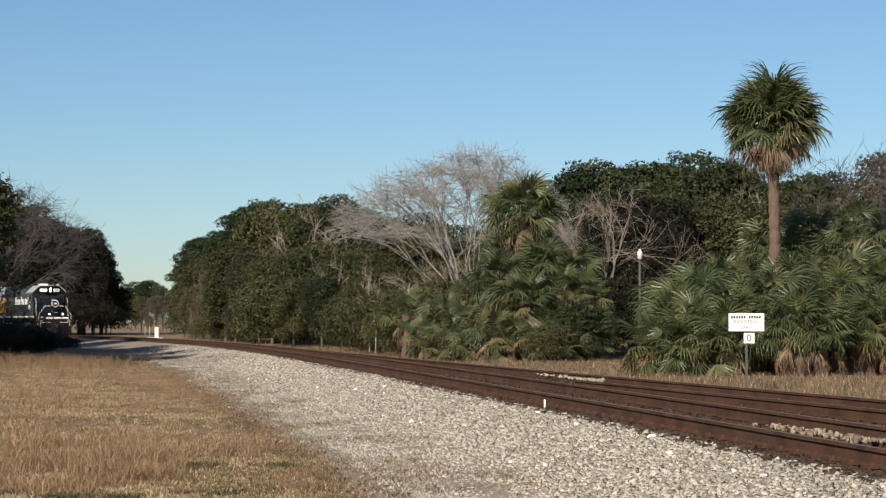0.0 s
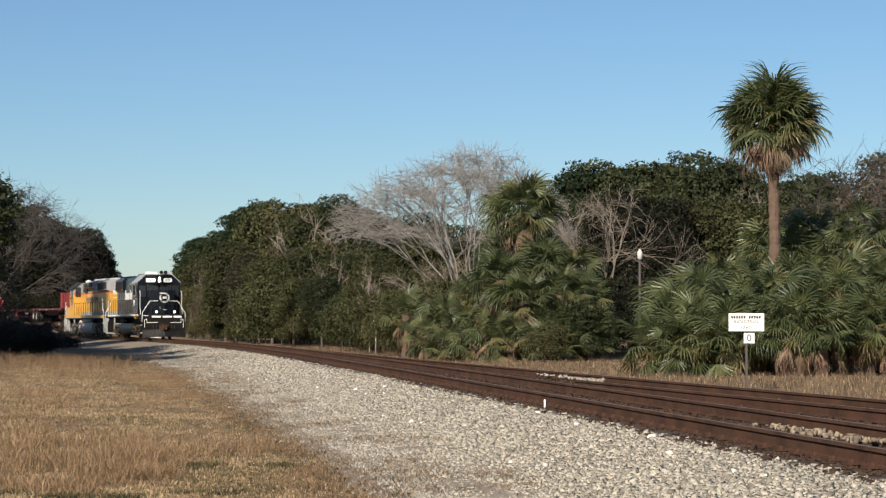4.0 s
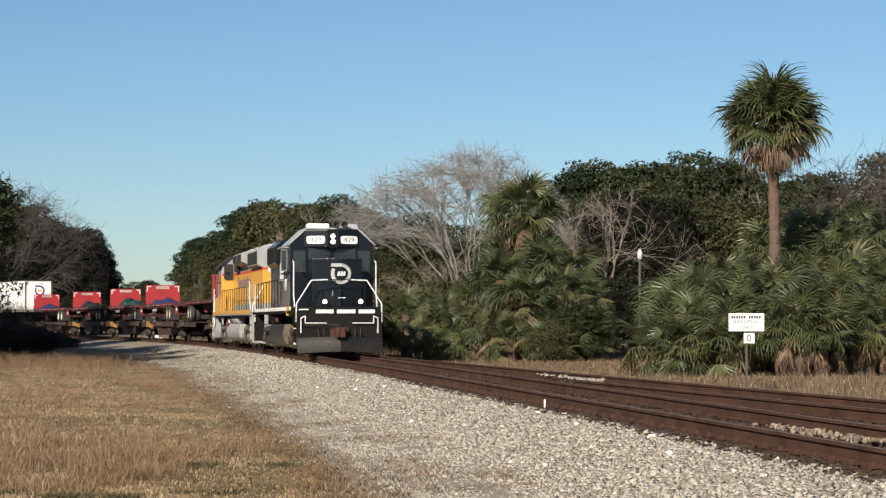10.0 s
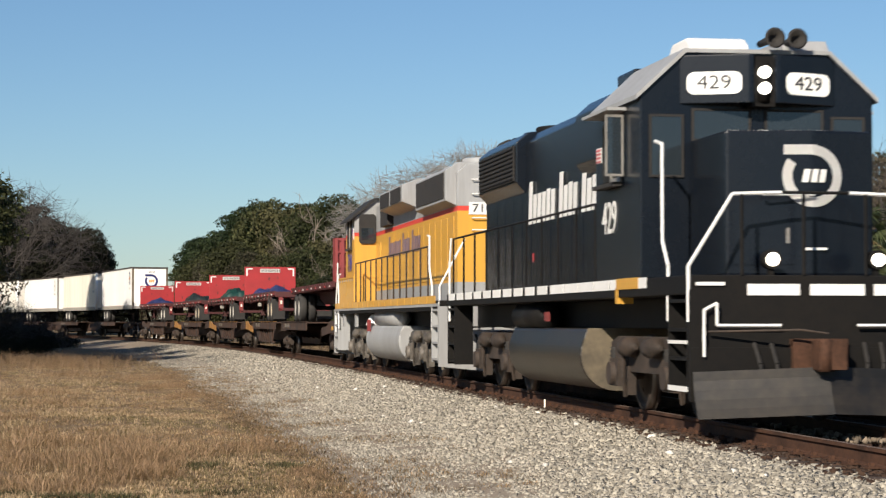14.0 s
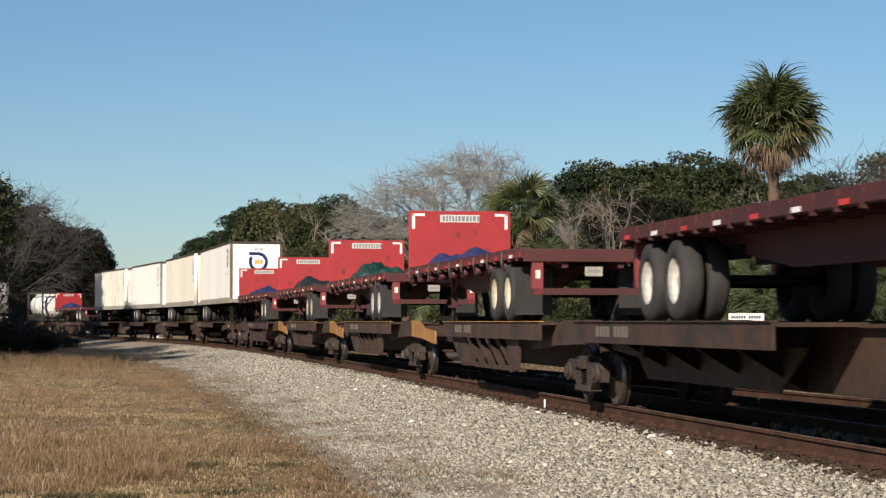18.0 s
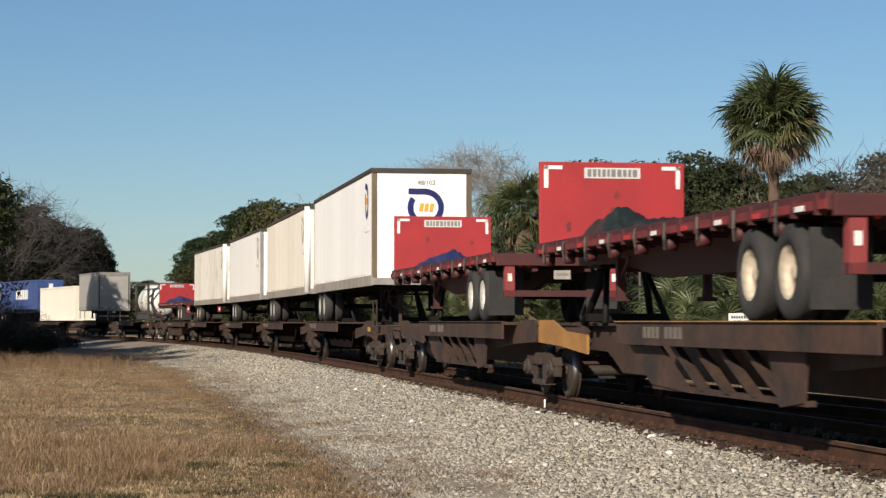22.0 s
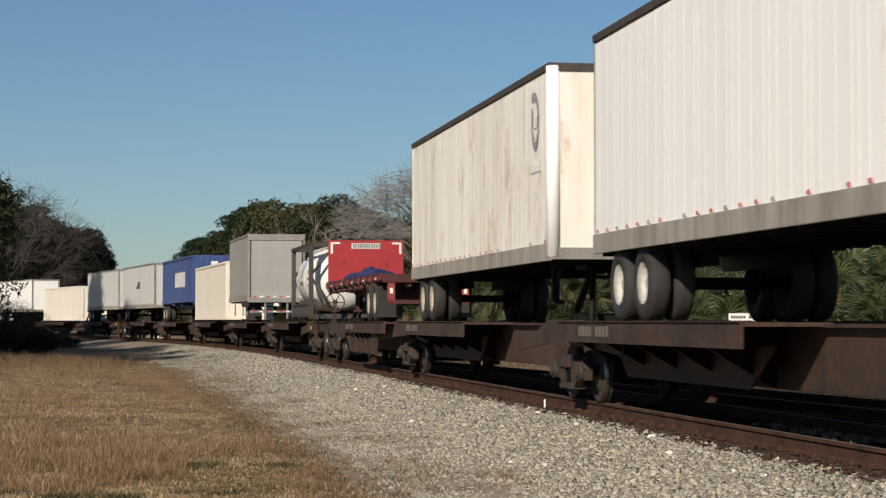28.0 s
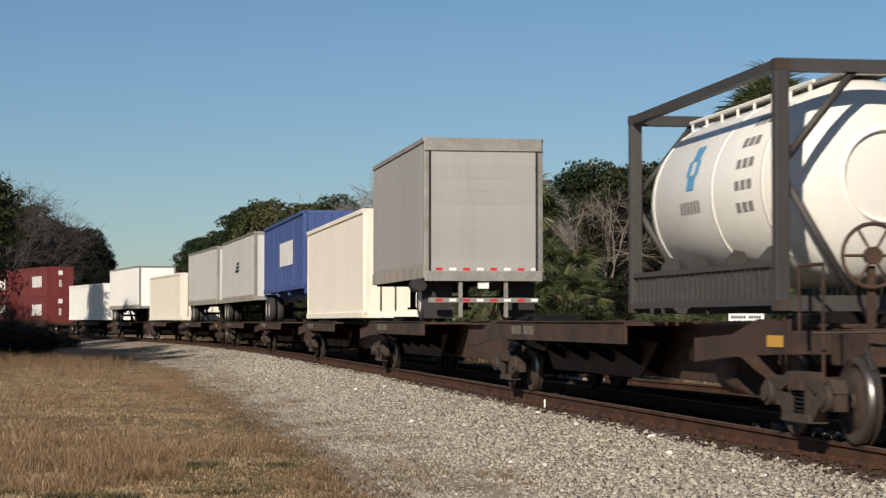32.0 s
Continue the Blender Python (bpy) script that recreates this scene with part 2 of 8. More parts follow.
    "dark_twigs": mat("dark_bare_bark", (0.075, 0.063, 0.055), (0.04, 0.034, 0.03), rough=0.9, scale=2, fine=20, amount=0.9, bump=0.3),
    "tread": mat("polished_wheel_tread", (0.24, 0.22, 0.2), (0.1, 0.085, 0.075), rough=0.34, metal=0.9, scale=3, fine=20, amount=0.5, bump=0),
    "brown_twigs": mat("brown_bare_bark", (0.23, 0.19, 0.15), (0.13, 0.105, 0.08), rough=0.9, scale=2, fine=20, amount=0.9, bump=0.3),
    "bare_bark": mat("pale_bare_bark", (0.289, 0.27, 0.246), (0.172, 0.157, 0.14), rough=0.85, scale=2, fine=20, amount=0.9, bump=0.4),
    "palm_bark": mat("ringed_palm_bark", (0.13, 0.082, 0.056), (0.065, 0.043, 0.031), rough=0.9, scale=6, fine=30, amount=0.9, bump=0.7),
    "leaf_oak": leaf_mat("dark_oak_leaves", (0.0515, 0.0587, 0.0237), (0.0217, 0.0273, 0.0114), rough=0.65, spec=0.2),
    "leaf_pine": leaf_mat("deep_green_leaves", (0.0324, 0.0469, 0.0182), (0.0152, 0.0229, 0.00911), rough=0.65, spec=0.2),
    "leaf_olive": leaf_mat("olive_brown_leaves", (0.0774, 0.0762, 0.0314), (0.0369, 0.0386, 0.0161), rough=0.7, spec=0.2),
    "leaf_dull": leaf_mat("dull_grey_green_leaves", (0.0918, 0.079, 0.054), (0.0452, 0.04, 0.027), rough=0.75, spec=0.15),
    # shade is put into this leaf colour, for wood and brush in shadow
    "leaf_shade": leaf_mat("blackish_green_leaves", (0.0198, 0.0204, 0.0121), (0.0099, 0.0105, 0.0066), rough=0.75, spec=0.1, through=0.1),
    "frond": leaf_mat("green_fan_frond", (0.086, 0.103, 0.042), (0.0446, 0.0504, 0.0216), rough=0.45, through=0.22, spread=0.3),
    "frond_yellow": leaf_mat("yellow_green_frond", (0.156, 0.133, 0.0578), (0.0884, 0.0782, 0.034), rough=0.42, through=0.3),
    "frond_dead": leaf_mat("dead_brown_frond", (0.24, 0.164, 0.108), (0.12, 0.076, 0.0496), rough=0.7, through=0.2),
    "grass_tan": leaf_mat("dry_tan_grass", (0.445, 0.329, 0.207), (0.296, 0.21, 0.126), rough=0.8, through=0.3, spec=0.15, own=0.0),
    "grass_red": leaf_mat("reddish_dry_grass", (0.334, 0.223, 0.136), (0.207, 0.133, 0.0805), rough=0.8, through=0.3, spec=0.15, own=0.0),
    "grass_dull": leaf_mat("dull_brown_grass", (0.181, 0.128, 0.085), (0.0956, 0.0691, 0.0478), rough=0.85, through=0.2, spec=0.1, own=0.0),
    "grass_green": leaf_mat("short_green_grass", (0.185, 0.152, 0.074), (0.12, 0.0999, 0.0462), rough=0.8, through=0.3, spec=0.15, own=0.0),
    "weed": leaf_mat("dull_green_weed_leaves", (0.11, 0.1, 0.05), (0.06, 0.05, 0.03), rough=0.8, through=0.3, spec=0.15, own=0.0),
    "sign_post": mat("dark_steel_post", (0.06, 0.05, 0.045), rough=0.7),
    "concrete": mat("pale_concrete", (0.5, 0.48, 0.45), rough=0.85),
}


# ---------------------------------------------------------------- mesh tools
def box(bm, x0, x1, y0, y1, z0, z1):
    v = [bm.verts.new((x, y, z)) for z in (z0, z1) for y in (y0, y1) for x in (x0, x1)]
    for f in ((0, 1, 3, 2), (4, 6, 7, 5), (0, 4, 5, 1), (2, 3, 7, 6), (0, 2, 6, 4), (1, 5, 7, 3)):
        bm.faces.new([v[i] for i in f])
    return v


def prism(bm, pts, axis, a0, a1):
    """A closed outline, drawn out along an axis. pts: (x, z) for axis y, (y, z) for x, (x, y) for z."""
    def at(p, a):
        return {"x": (a, p[0], p[1]), "y": (p[0], a, p[1]), "z": (p[0], p[1], a)}[axis]
    A = [bm.verts.new(at(p, a0)) for p in pts]
    B = [bm.verts.new(at(p, a1)) for p in pts]
    n = len(pts)
    bm.faces.new(A)
    bm.faces.new(B[::-1])
    for i in range(n):
        bm.faces.new((A[i], B[i], B[(i + 1) % n], A[(i + 1) % n]))


def tube(bm, p0, p1, r, n=10, r2=None, cap=True):
    p0, p1 = Vector(p0), Vector(p1)
    d = (p1 - p0).normalized()
    u = d.orthogonal().normalized()
    w = d.cross(u)
    r2 = r if r2 is None else r2
    A, B = [], []
    for i in range(n):
        a = 2 * math.pi * i / n
        o = u * math.cos(a) + w * math.sin(a)
        A.append(bm.verts.new(p0 + o * r))
        B.append(bm.verts.new(p1 + o * r2))
    for i in range(n):
        f = bm.faces.new((A[i], A[(i + 1) % n], B[(i + 1) % n], B[i]))
        f.smooth = n > 6
    if cap:
        bm.faces.new(A[::-1])
        bm.faces.new(B)


def pipe(bm, pts, r, n=6):
    for a, b in zip(pts[:-1], pts[1:]):
        tube(bm, a, b, r, n)


def lathe(bm, prof, n=24, axis="x", cx=0.0, cy=0.0, cz=0.0, loop=False):
    """prof: (along, radius) pairs, turned round an axis through the centre."""
    rings = []
    for a, r in prof:
        ring = []
        for i in range(n):
            t = 2 * math.pi * i / n
            c, s = r * math.cos(t), r * math.sin(t)
            p = {"x": (a, c, s), "y": (c, a, s), "z": (c, s, a)}[axis]
            ring.append(bm.verts.new((p[0] + cx, p[1] + cy, p[2] + cz)))
        rings.append(ring)
    for A, B in zip(rings if loop else rings[:-1], rings[1:] + rings[:1] if loop else rings[1:]):
        for i in range(n):
            f = bm.faces.new((A[i], A[(i + 1) % n], B[(i + 1) % n], B[i]))
            f.smooth = True
    if not loop:
        bm.faces.new(rings[0][::-1])
        bm.faces.new(rings[-1])


def part(name, bm, material, parent=None, label="", bev=0.0):
    """Links a bmesh as one mesh object under a thing or a part."""
    if bev:
        bmesh.ops.bevel(bm, geom=bm.edges[:], offset=bev, segments=2, profile=0.6, affect="EDGES", clamp_overlap=True)
    bmesh.ops.recalc_face_normals(bm, faces=bm.faces[:])
    me = bpy.data.meshes.new(name)
    bm.to_mesh(me)
    bm.free()
    me.materials.append(material)
    ob = new(name, me)
    if parent is not None:
        ob.parent = parent
    if label:
        tagged(ob, label)
    return ob


def again(ob, m, parent=None):
    """The same part once more, on the same mesh."""
    o = new(ob.name.split(".")[0], ob.data)
    o.matrix_basis = m
    o.parent = parent if parent is not None else ob.parent
    return o


def quick(name, material, parent, boxes, label="", bev=0.0):
    bm = bmesh.new()
    for b in boxes:
        box(bm, *b)
    return part(name, bm, material, parent, label, bev)


def raw(name, verts, faces, material, smooth=False):
    me = bpy.data.meshes.new(name)
    if isinstance(verts, np.ndarray):
        nf, k = faces.shape
        me.vertices.add(len(verts))
        me.vertices.foreach_set("co", verts.astype(np.float32).ravel())
        me.loops.add(nf * k)
        me.loops.foreach_set("vertex_index", faces.astype(np.int32).ravel())
        me.polygons.add(nf)
        me.polygons.foreach_set("loop_start", np.arange(0, nf * k, k, dtype=np.int32))
        me.polygons.foreach_set("loop_total", np.full(nf, k, dtype=np.int32))
        me.update(calc_edges=True)
    else:
        me.from_pydata(verts, [], faces)
    me.materials.append(material)
    if smooth:
        me.polygons.foreach_set("use_smooth", np.ones(len(me.polygons), dtype=bool))
    return me


def lettering(text, size, material, parent, m, name="lettering", label="", shear=0.0, width=1.0):
    cu = bpy.data.curves.new(name, "FONT")
    cu.body, cu.size, cu.align_x, cu.align_y, cu.extrude, cu.shear = text, size, "CENTER", "CENTER", 0.004, shear
    tmp = bpy.data.objects.new("tmp", cu)
    me = bpy.data.meshes.new_from_object(tmp)
    bpy.data.objects.remove(tmp)
    me.materials.append(material)
    ob = new(name, me)
    ob.parent = parent
    ob.matrix_basis = m @ Matrix.Diagonal((width, 1, 1, 1))
    if label:
        tagged(ob, label)
    return ob


# ---------------------------------------------------------------- the line of the track
S_LO, S_HI = -420.0, 620.0
_s = np.arange(S_LO, S_HI + 0.5, 0.5)
_c = np.clip(_s, 0.0, 205.0)
_far = np.clip(_c - 50.0, 0.0, None) / 100
_head = 0.15891 + 3.1e-5 * _c + 1.2088e-6 * _c ** 2 + 6.0667e-8 * _c ** 3 + 0.09299 * _far ** 2 - 0.18811 * _far ** 3 + 0.04594 * _far ** 4
_dx, _dy = -np.sin(_head), np.cos(_head)
_x = np.concatenate([[0], np.cumsum((_dx[1:] + _dx[:-1]) * 0.25)])
_y = np.concatenate([[0], np.cumsum((_dy[1:] + _dy[:-1]) * 0.25)])
_i0 = int(round(-S_LO / 0.5))
_x, _y = _x - _x[_i0] + 4.742, _y - _y[_i0] + 20.0


def track(s, lat=0.0):
    """Place and heading of the line at s metres; lat: metres towards the field on the inner side."""
    x, y, a = np.interp(s, _s, _x), np.interp(s, _s, _y), np.interp(s, _s, _head)
    return x - lat * np.cos(a), y - lat * np.sin(a), a


def branch(s):
    """How far the industrial lead's centre has left the main line."""
    d = np.clip(88.0 - np.asarray(s, float), 0.0, None)
    return np.where(d < 60, d ** 2 * 0.00052, 60 ** 2 * 0.00052 + (d - 60) * 0.0624)


SPEED, PULL = 12.1924, 0.00747


def run(q, t):
    """Where on the line a point q metres along the train is at t seconds."""
    return q - SPEED * t - PULL * (t - 20.0) ** 2 / 2


def sweep(name, prof, s_list, material, off=None, closed=True):
    """A profile of (lat, z) pairs carried along the line."""
    verts, faces = [], []
    k = len(prof)
    for s in s_list:
        o = 0.0 if off is None else float(off(s))
        for lat, z in prof:
            x, y, _ = track(s, lat - o)
            verts.append((float(x), float(y), z))
    n = len(s_list)
    for i in range(n - 1):
        for j in range(k if closed else k - 1):
            a, b = i * k + j, i * k + (j + 1) % k
            faces.append((a, b, b + k, a + k))
    return raw(name, verts, faces, material)

# ---------------------------------------------------------------- ground, ballast, track
def line_distance(X, Y):
    """Signed distance from the line (towards the field positive) and the place along it."""
    s = np.arange(-60, 260, 1.0)
    tx, ty, ta = track(s)
    best = np.full(X.shape, 1e9)
    lat = np.zeros(X.shape)
    along = np.zeros(X.shape)
    for i in range(len(s)):
        dx, dy = X - tx[i], Y - ty[i]
        d = dx * dx + dy * dy
        m = d < best
        best = np.where(m, d, best)
        lat = np.where(m, -(dx * math.cos(ta[i]) + dy * math.sin(ta[i])), lat)
        along = np.where(m, s[i], along)
    return lat, along


def ground_z(lat):
    near = np.interp(lat, [0, 1.4, 2.1, 4.3, 6.0, 14.0], [-0.42, -0.42, -0.44, -0.62, -0.56, -0.5])
    far = np.interp(-lat, [0, 1.5, 4.5, 6.5, 12.0], [-0.42, -0.42, -0.42, -0.36, -0.30])
    return np.where(lat > 0, near, far)


def build_ground():
    ys = np.unique(np.concatenate([np.linspace(-500, -20, 12), np.arange(-20, 80, 0.8), np.arange(80, 240, 3.0), np.geomspace(240, 4000, 14)]))
    xs = np.unique(np.concatenate([-np.geomspace(60, 4000, 14), np.arange(-60, 40, 0.8), np.geomspace(40, 4000, 16)]))
    X, Y = np.meshgrid(xs, ys)
    lat, along = line_distance(X, Y)
    Z = ground_z(lat)
    rough = np.array([noise.noise((x * 0.35, y * 0.35, 0)) for x, y in zip(X.ravel(), Y.ravel())]).reshape(X.shape)
    Z = Z + rough * 0.05 * (np.abs(lat) > 5.5)
    V = np.stack([X.ravel(), Y.ravel(), Z.ravel()], 1)
    nx, ny = len(xs), len(ys)
    i = np.arange((ny - 1) * (nx - 1))
    a = (i // (nx - 1)) * nx + i % (nx - 1)
    F = np.stack([a, a + 1, a + nx + 1, a + nx], 1)
    tagged(new("ground", raw("ground", V, F, M["grass_ground"], True)), "flat ground of dry tan grass and sandy soil", "ground", kind="structure")


def edge(s):
    return 5.35 + 0.35 * noise.noise((s * 0.2, 3.1, 0)) + 0.1 * noise.noise((s * 0.5, 7.7, 0)) + max(0.0, (s - 20) * 0.012)


def build_beds():
    verts, faces = [], []
    lats = [0.95, 1.5, 2.0, 2.6, 3.2, 3.8, 4.4, 4.9, 1.0]
    ss = list(np.arange(-40, 200, 0.6))
    for s in ss:
        for j, l in enumerate(lats):
            lat = edge(s) if j == 8 else l
            z = float(np.interp(lat, [0, 0.95, 1.9, 4.2, 5.0, 6.5], [-0.2, -0.235, -0.27, -0.52, -0.555, -0.58]))
            z += 0.025 * noise.noise((s * 1.3, lat * 1.3, 0)) + (0.03 if j < 8 else -0.03)
            x, y, _ = track(s, lat)
            verts.append((float(x), float(y), z))
    k = len(lats)
    for i in range(len(ss) - 1):
        for j in range(k - 1):
            a = i * k + j
            faces.append((a, a + 1, a + 1 + k, a + k))
    tagged(new("ballast_shoulder", raw("ballast_shoulder", verts, faces, M["ballast"], True)), "pale limestone ballast bank beside the track", "ballast", kind="structure")
    ss = [S_LO] + list(np.arange(-60, 200, 1.5)) + [S_HI]
    verts, faces = [], []
    for s in ss:
        o = float(branch(s))
        for lat, z in ((0.97, -0.225), (0.5, -0.2), (0, -0.2), (-0.8 - o * 0.5, -0.205), (-1.2 - o, -0.21), (-2.0 - o, -0.28), (-3.0 - o, -0.5)):
            x, y, _ = track(s, lat)
            verts.append((float(x), float(y), z + 0.02 * noise.noise((s * 0.7, lat, 5))))
    k = 7
    for i in range(len(ss) - 1):
        for j in range(k - 1):
            a = i * k + j
            faces.append((a, a + 1, a + 1 + k, a + k))
    tagged(new("track_bed", raw("track_bed", verts, faces, M["rust_bed"])), "rust-stained ballast bed between the rails", "track bed", kind="structure")


RAIL = [(0.036, 0.0), (0.036, -0.035), (0.009, -0.05), (0.009, -0.15), (0.07, -0.165), (0.07, -0.18),
        (-0.07, -0.18), (-0.07, -0.165), (-0.009, -0.15), (-0.009, -0.05), (-0.036, -0.035), (-0.036, 0.0)]


def build_rails():
    long_s = [S_LO] + list(np.arange(-40, 200, 2.0)) + [S_HI]
    lead_s = [S_LO] + list(np.arange(-40, 88, 2.0))
    main = tagged(new("main_track"), "main railway track with rusty steel rails", "railway track", kind="structure")
    lead = tagged(new("industrial_lead"), "rusty side track that leaves the main line", "railway track", kind="structure")
    for root, name, ss, lats, off in ((main, "rail", long_s, (0.753, -0.753), None), (lead, "rail", lead_s, (-0.753, 0.753), branch)):
        for lat in lats:
            # the inner rail of the lead stops where it would run into the main line's far rail
            sl = ss if not (root is lead and lat > 0) else [s for s in ss if s < 24]
            ob = new(name, sweep(name, [(lat + a, z) for a, z in RAIL], sl, M["rail"], off))
            ob.parent = root
            top = new("running_surface", sweep("running_surface", [(lat - 0.03, 0.002), (lat + 0.03, 0.002)], sl, M["rail_top"], off, False))
            top.parent = ob
    # ties: the nearest are pieces of their own
    bm = bmesh.new()
    box(bm, -1.3, 1.3, -0.11, 0.11, -0.16, 0.0)
    bmesh.ops.bevel(bm, geom=bm.edges[:], offset=0.012, segments=1, affect="EDGES")
    me = bpy.data.meshes.new("tie")
    bm.to_mesh(me)
    bm.free()
    me.materials.append(M["tie"])
    for i in range(230):
        s = -14 + i * 0.53
        x, y, a = track(s)
        t = new("tie", me)
        t.matrix_basis = pose(float(x) + random.uniform(-0.03, 0.03), float(y), -0.182 - random.uniform(0, 0.015), 0, 0, math.degrees(a) + random.uniform(-1, 1))
        t.parent = main
    for i in range(90):
        s = -14 + i * 0.53
        o = float(branch(s))
        if o < 1.9:
            continue
        x, y, a = track(s, -o - 0.2)
        t = new("tie", me)
        t.matrix_basis = pose(float(x), float(y), -0.188, 0, 0, math.degrees(a))
        t.parent = lead


def build_tie_plates():
    """Steel plates with spike heads under the nearest rail."""
    bm = bmesh.new()
    box(bm, -0.17, 0.17, -0.09, 0.09, -0.012, 0.012)
    for dx in (-0.11, 0.11):
        box(bm, dx - 0.018, dx + 0.018, -0.05, -0.014, 0.012, 0.045)
        box(bm, dx - 0.018, dx + 0.018, 0.02, 0.056, 0.012, 0.04)
    me = bpy.data.meshes.new("tie_plate")
    bm.to_mesh(me)
    bm.free()
    me.materials.append(M["rail"])
    root = bpy.data.objects["main_track"]
    for i in range(120):
        s = -14 + i * 0.53
        x, y, a = track(s, 0.753)
        t = new("tie_plate", me)
        t.matrix_basis = pose(float(x), float(y), -0.172, 0, 0, math.degrees(a))
        t.parent = root


def stones(n, s0, s1, lat_fn, size, seed, zadd=0.0, name="loose_stones", material=None, label="scattered loose limestone ballast stones"):
    rng = np.random.default_rng(seed)
    s = s0 + (s1 - s0) * rng.random(n) ** 1.25
    lat = lat_fn(s, rng)
    bare = np.array([noise.noise((v * 0.22, l * 0.8, 9.0)) for v, l in zip(s, lat)])
    keep = ~((bare > 0.18) & (lat > 3.4) & (rng.random(n) < 0.4))
    s, lat = s[keep], lat[keep]
    n = len(s)
    x, y, a = track(s, lat)
    z = np.interp(lat, [0, 0.95, 1.9, 4.2, 5.0, 6.5], [-0.2, -0.22, -0.25, -0.50, -0.53, -0.56]) + zadd
    r = size * (0.55 + 0.9 * rng.random(n) ** 2) * np.interp(lat, [2.8, 4.6], [1.0, 0.55])
    # crushed rock: rough wedges with sharp corners
    base = np.array([(x, y, z) for z in (-0.62, 0.62) for y in (-0.72, 0.72) for x in (-0.8, 0.8)])
    tri = np.array([(0, 2, 1), (1, 2, 3), (4, 5, 7), (4, 7, 6), (0, 1, 5), (0, 5, 4), (2, 6, 7), (2, 7, 3), (0, 4, 6), (0, 6, 2), (1, 3, 7), (1, 7, 5)])
    P = base[None] * (0.5 + 0.85 * rng.random((n, 8, 1))) * r[:, None, None] * (0.75 + 0.6 * rng.random((n, 1, 3)))
    t = rng.random(n) * 6.283
    c, sn = np.cos(t)[:, None], np.sin(t)[:, None]
    tilt = (rng.random(n) - 0.5) * 2.2
    z = z + r * (rng.random(n) - 0.45) * 0.55
    ct, st = np.cos(tilt)[:, None], np.sin(tilt)[:, None]
    px, py, pz = P[..., 0], P[..., 1] * ct - P[..., 2] * st, P[..., 1] * st + P[..., 2] * ct
    V = np.stack([px * c - py * sn + x[:, None], px * sn + py * c + y[:, None], pz + z[:, None] + 0.01], -1).reshape(-1, 3)
    F = (tri[None] + np.arange(n)[:, None, None] * 8).reshape(-1, 3)
    return tagged(new(name, raw(name, V, F, material or M["stone"])), label, "gravel", kind="stuff")


def shoulder(s, rng):
    u = rng.random(len(s))
    e = np.array([edge(v) for v in s])
    thin = rng.random(len(s)) < 0.03
    return np.where(thin, e - 0.7 + 1.0 * u ** 2, 1.16 + (e - 1.5) * u ** 1.1)


build_ground()
build_beds()
build_rails()
build_tie_plates()
stones(84000, -4, 36, shoulder, 0.0255, 3)
stones(32000, 30, 110, shoulder, 0.034, 4)
stones(9000, -4, 40, lambda s, r: np.array([edge(v) for v in s]) - 0.75 + 0.8 * r.random(len(s)) ** 1.4, 0.014, 14, name="fine_gravel", label="fine sandy gravel along the edge of the ballast")
stones(5200, -4, 60, lambda s, r: 0.9 + 0.5 * r.random(len(s)) ** 1.3, 0.032, 5, name="stained_stones", material=M["rust_bed"], label="rust-stained ballast stones along the rail")
stones(9000, -6, 45, lambda s, r: 0.7 - (branch(s) + 2.2) * r.random(len(s)), 0.034, 6, name="bed_stones", material=M["rust_bed"], label="rust-brown ballast stones between the rails")
stones(34, -3, 40, lambda s, r: 1.4 + 3.2 * r.random(len(s)), 0.04, 21, 0.02, name="white_stones", material=M["pale_stone"], label="larger white stones lying on the ballast")
stones(130, 8.8, 12.6, lambda s, r: -(2.42 + 0.3 * r.random(len(s))), 0.036, 7, 0.09, name="pale_stones", label="pale stones heaped inside the side track")
stones(150, 24.5, 32.6, lambda s, r: -(2.42 + 0.3 * r.random(len(s))), 0.036, 8, 0.09, name="pale_stones", label="pale stones heaped between the two tracks")
stones(110, 2.6, 6.4, lambda s, r: -(0.2 + 0.4 * r.random(len(s))), 0.035, 9, 0.05, name="tan_stones", material=M["tan_stone"], label="sandy stones between the main rails")

# ---------------------------------------------------------------- the train
# Vehicles look along +x, their way of travel; the rail's top is z = 0; -y is the side towards the field.
TRAIN = []          # (thing, middle q, half the distance between its bearing points, height of its base)
SPIN = []           # (wheelset, q, radius, base pose)


def thing(name, label, category, q, half, z=0.0, group=""):
    root = tagged(new(name), label, category, group)
    TRAIN.append((root, q, half, z))
    return root


def wheelset_mesh(r, gauge=0.75):
    bm = bmesh.new()
    for sd in (-1, 1):
        y = sd * gauge
        lathe(bm, [(y - 0.065, r * 0.3), (y - 0.065, r * 0.55), (y - 0.03, r * 0.62), (y - 0.03, r * 0.84), (y - 0.065, r * 0.88), (y - 0.065, r if sd > 0 else r + 0.0),
                   (y + 0.065, r), (y + 0.065, r * 0.88), (y + 0.03, r * 0.84), (y + 0.03, r * 0.62), (y + 0.065, r * 0.55), (y + 0.065, r * 0.3)], 28, "y")
        lathe(bm, [(y - sd * 0.06 - 0.012, r * 0.8), (y - sd * 0.06 - 0.012, r + 0.026), (y - sd * 0.06 + 0.012, r + 0.026), (y - sd * 0.06 + 0.012, r * 0.8)], 28, "y")
    tube(bm, (0, -1.0, 0), (0, 1.0, 0), 0.085, 12)
    for k in range(3):
        a = k * 2.094
        tube(bm, (math.cos(a) * r * 0.45, -gauge - 0.06, math.sin(a) * r * 0.45), (math.cos(a) * r * 0.45, -gauge - 0.075, math.sin(a) * r * 0.45), 0.03, 8)
    me_ob = part("wheelset", bm, M["grime"])
    me = me_ob.data
    bpy.data.objects.remove(me_ob)
    return me


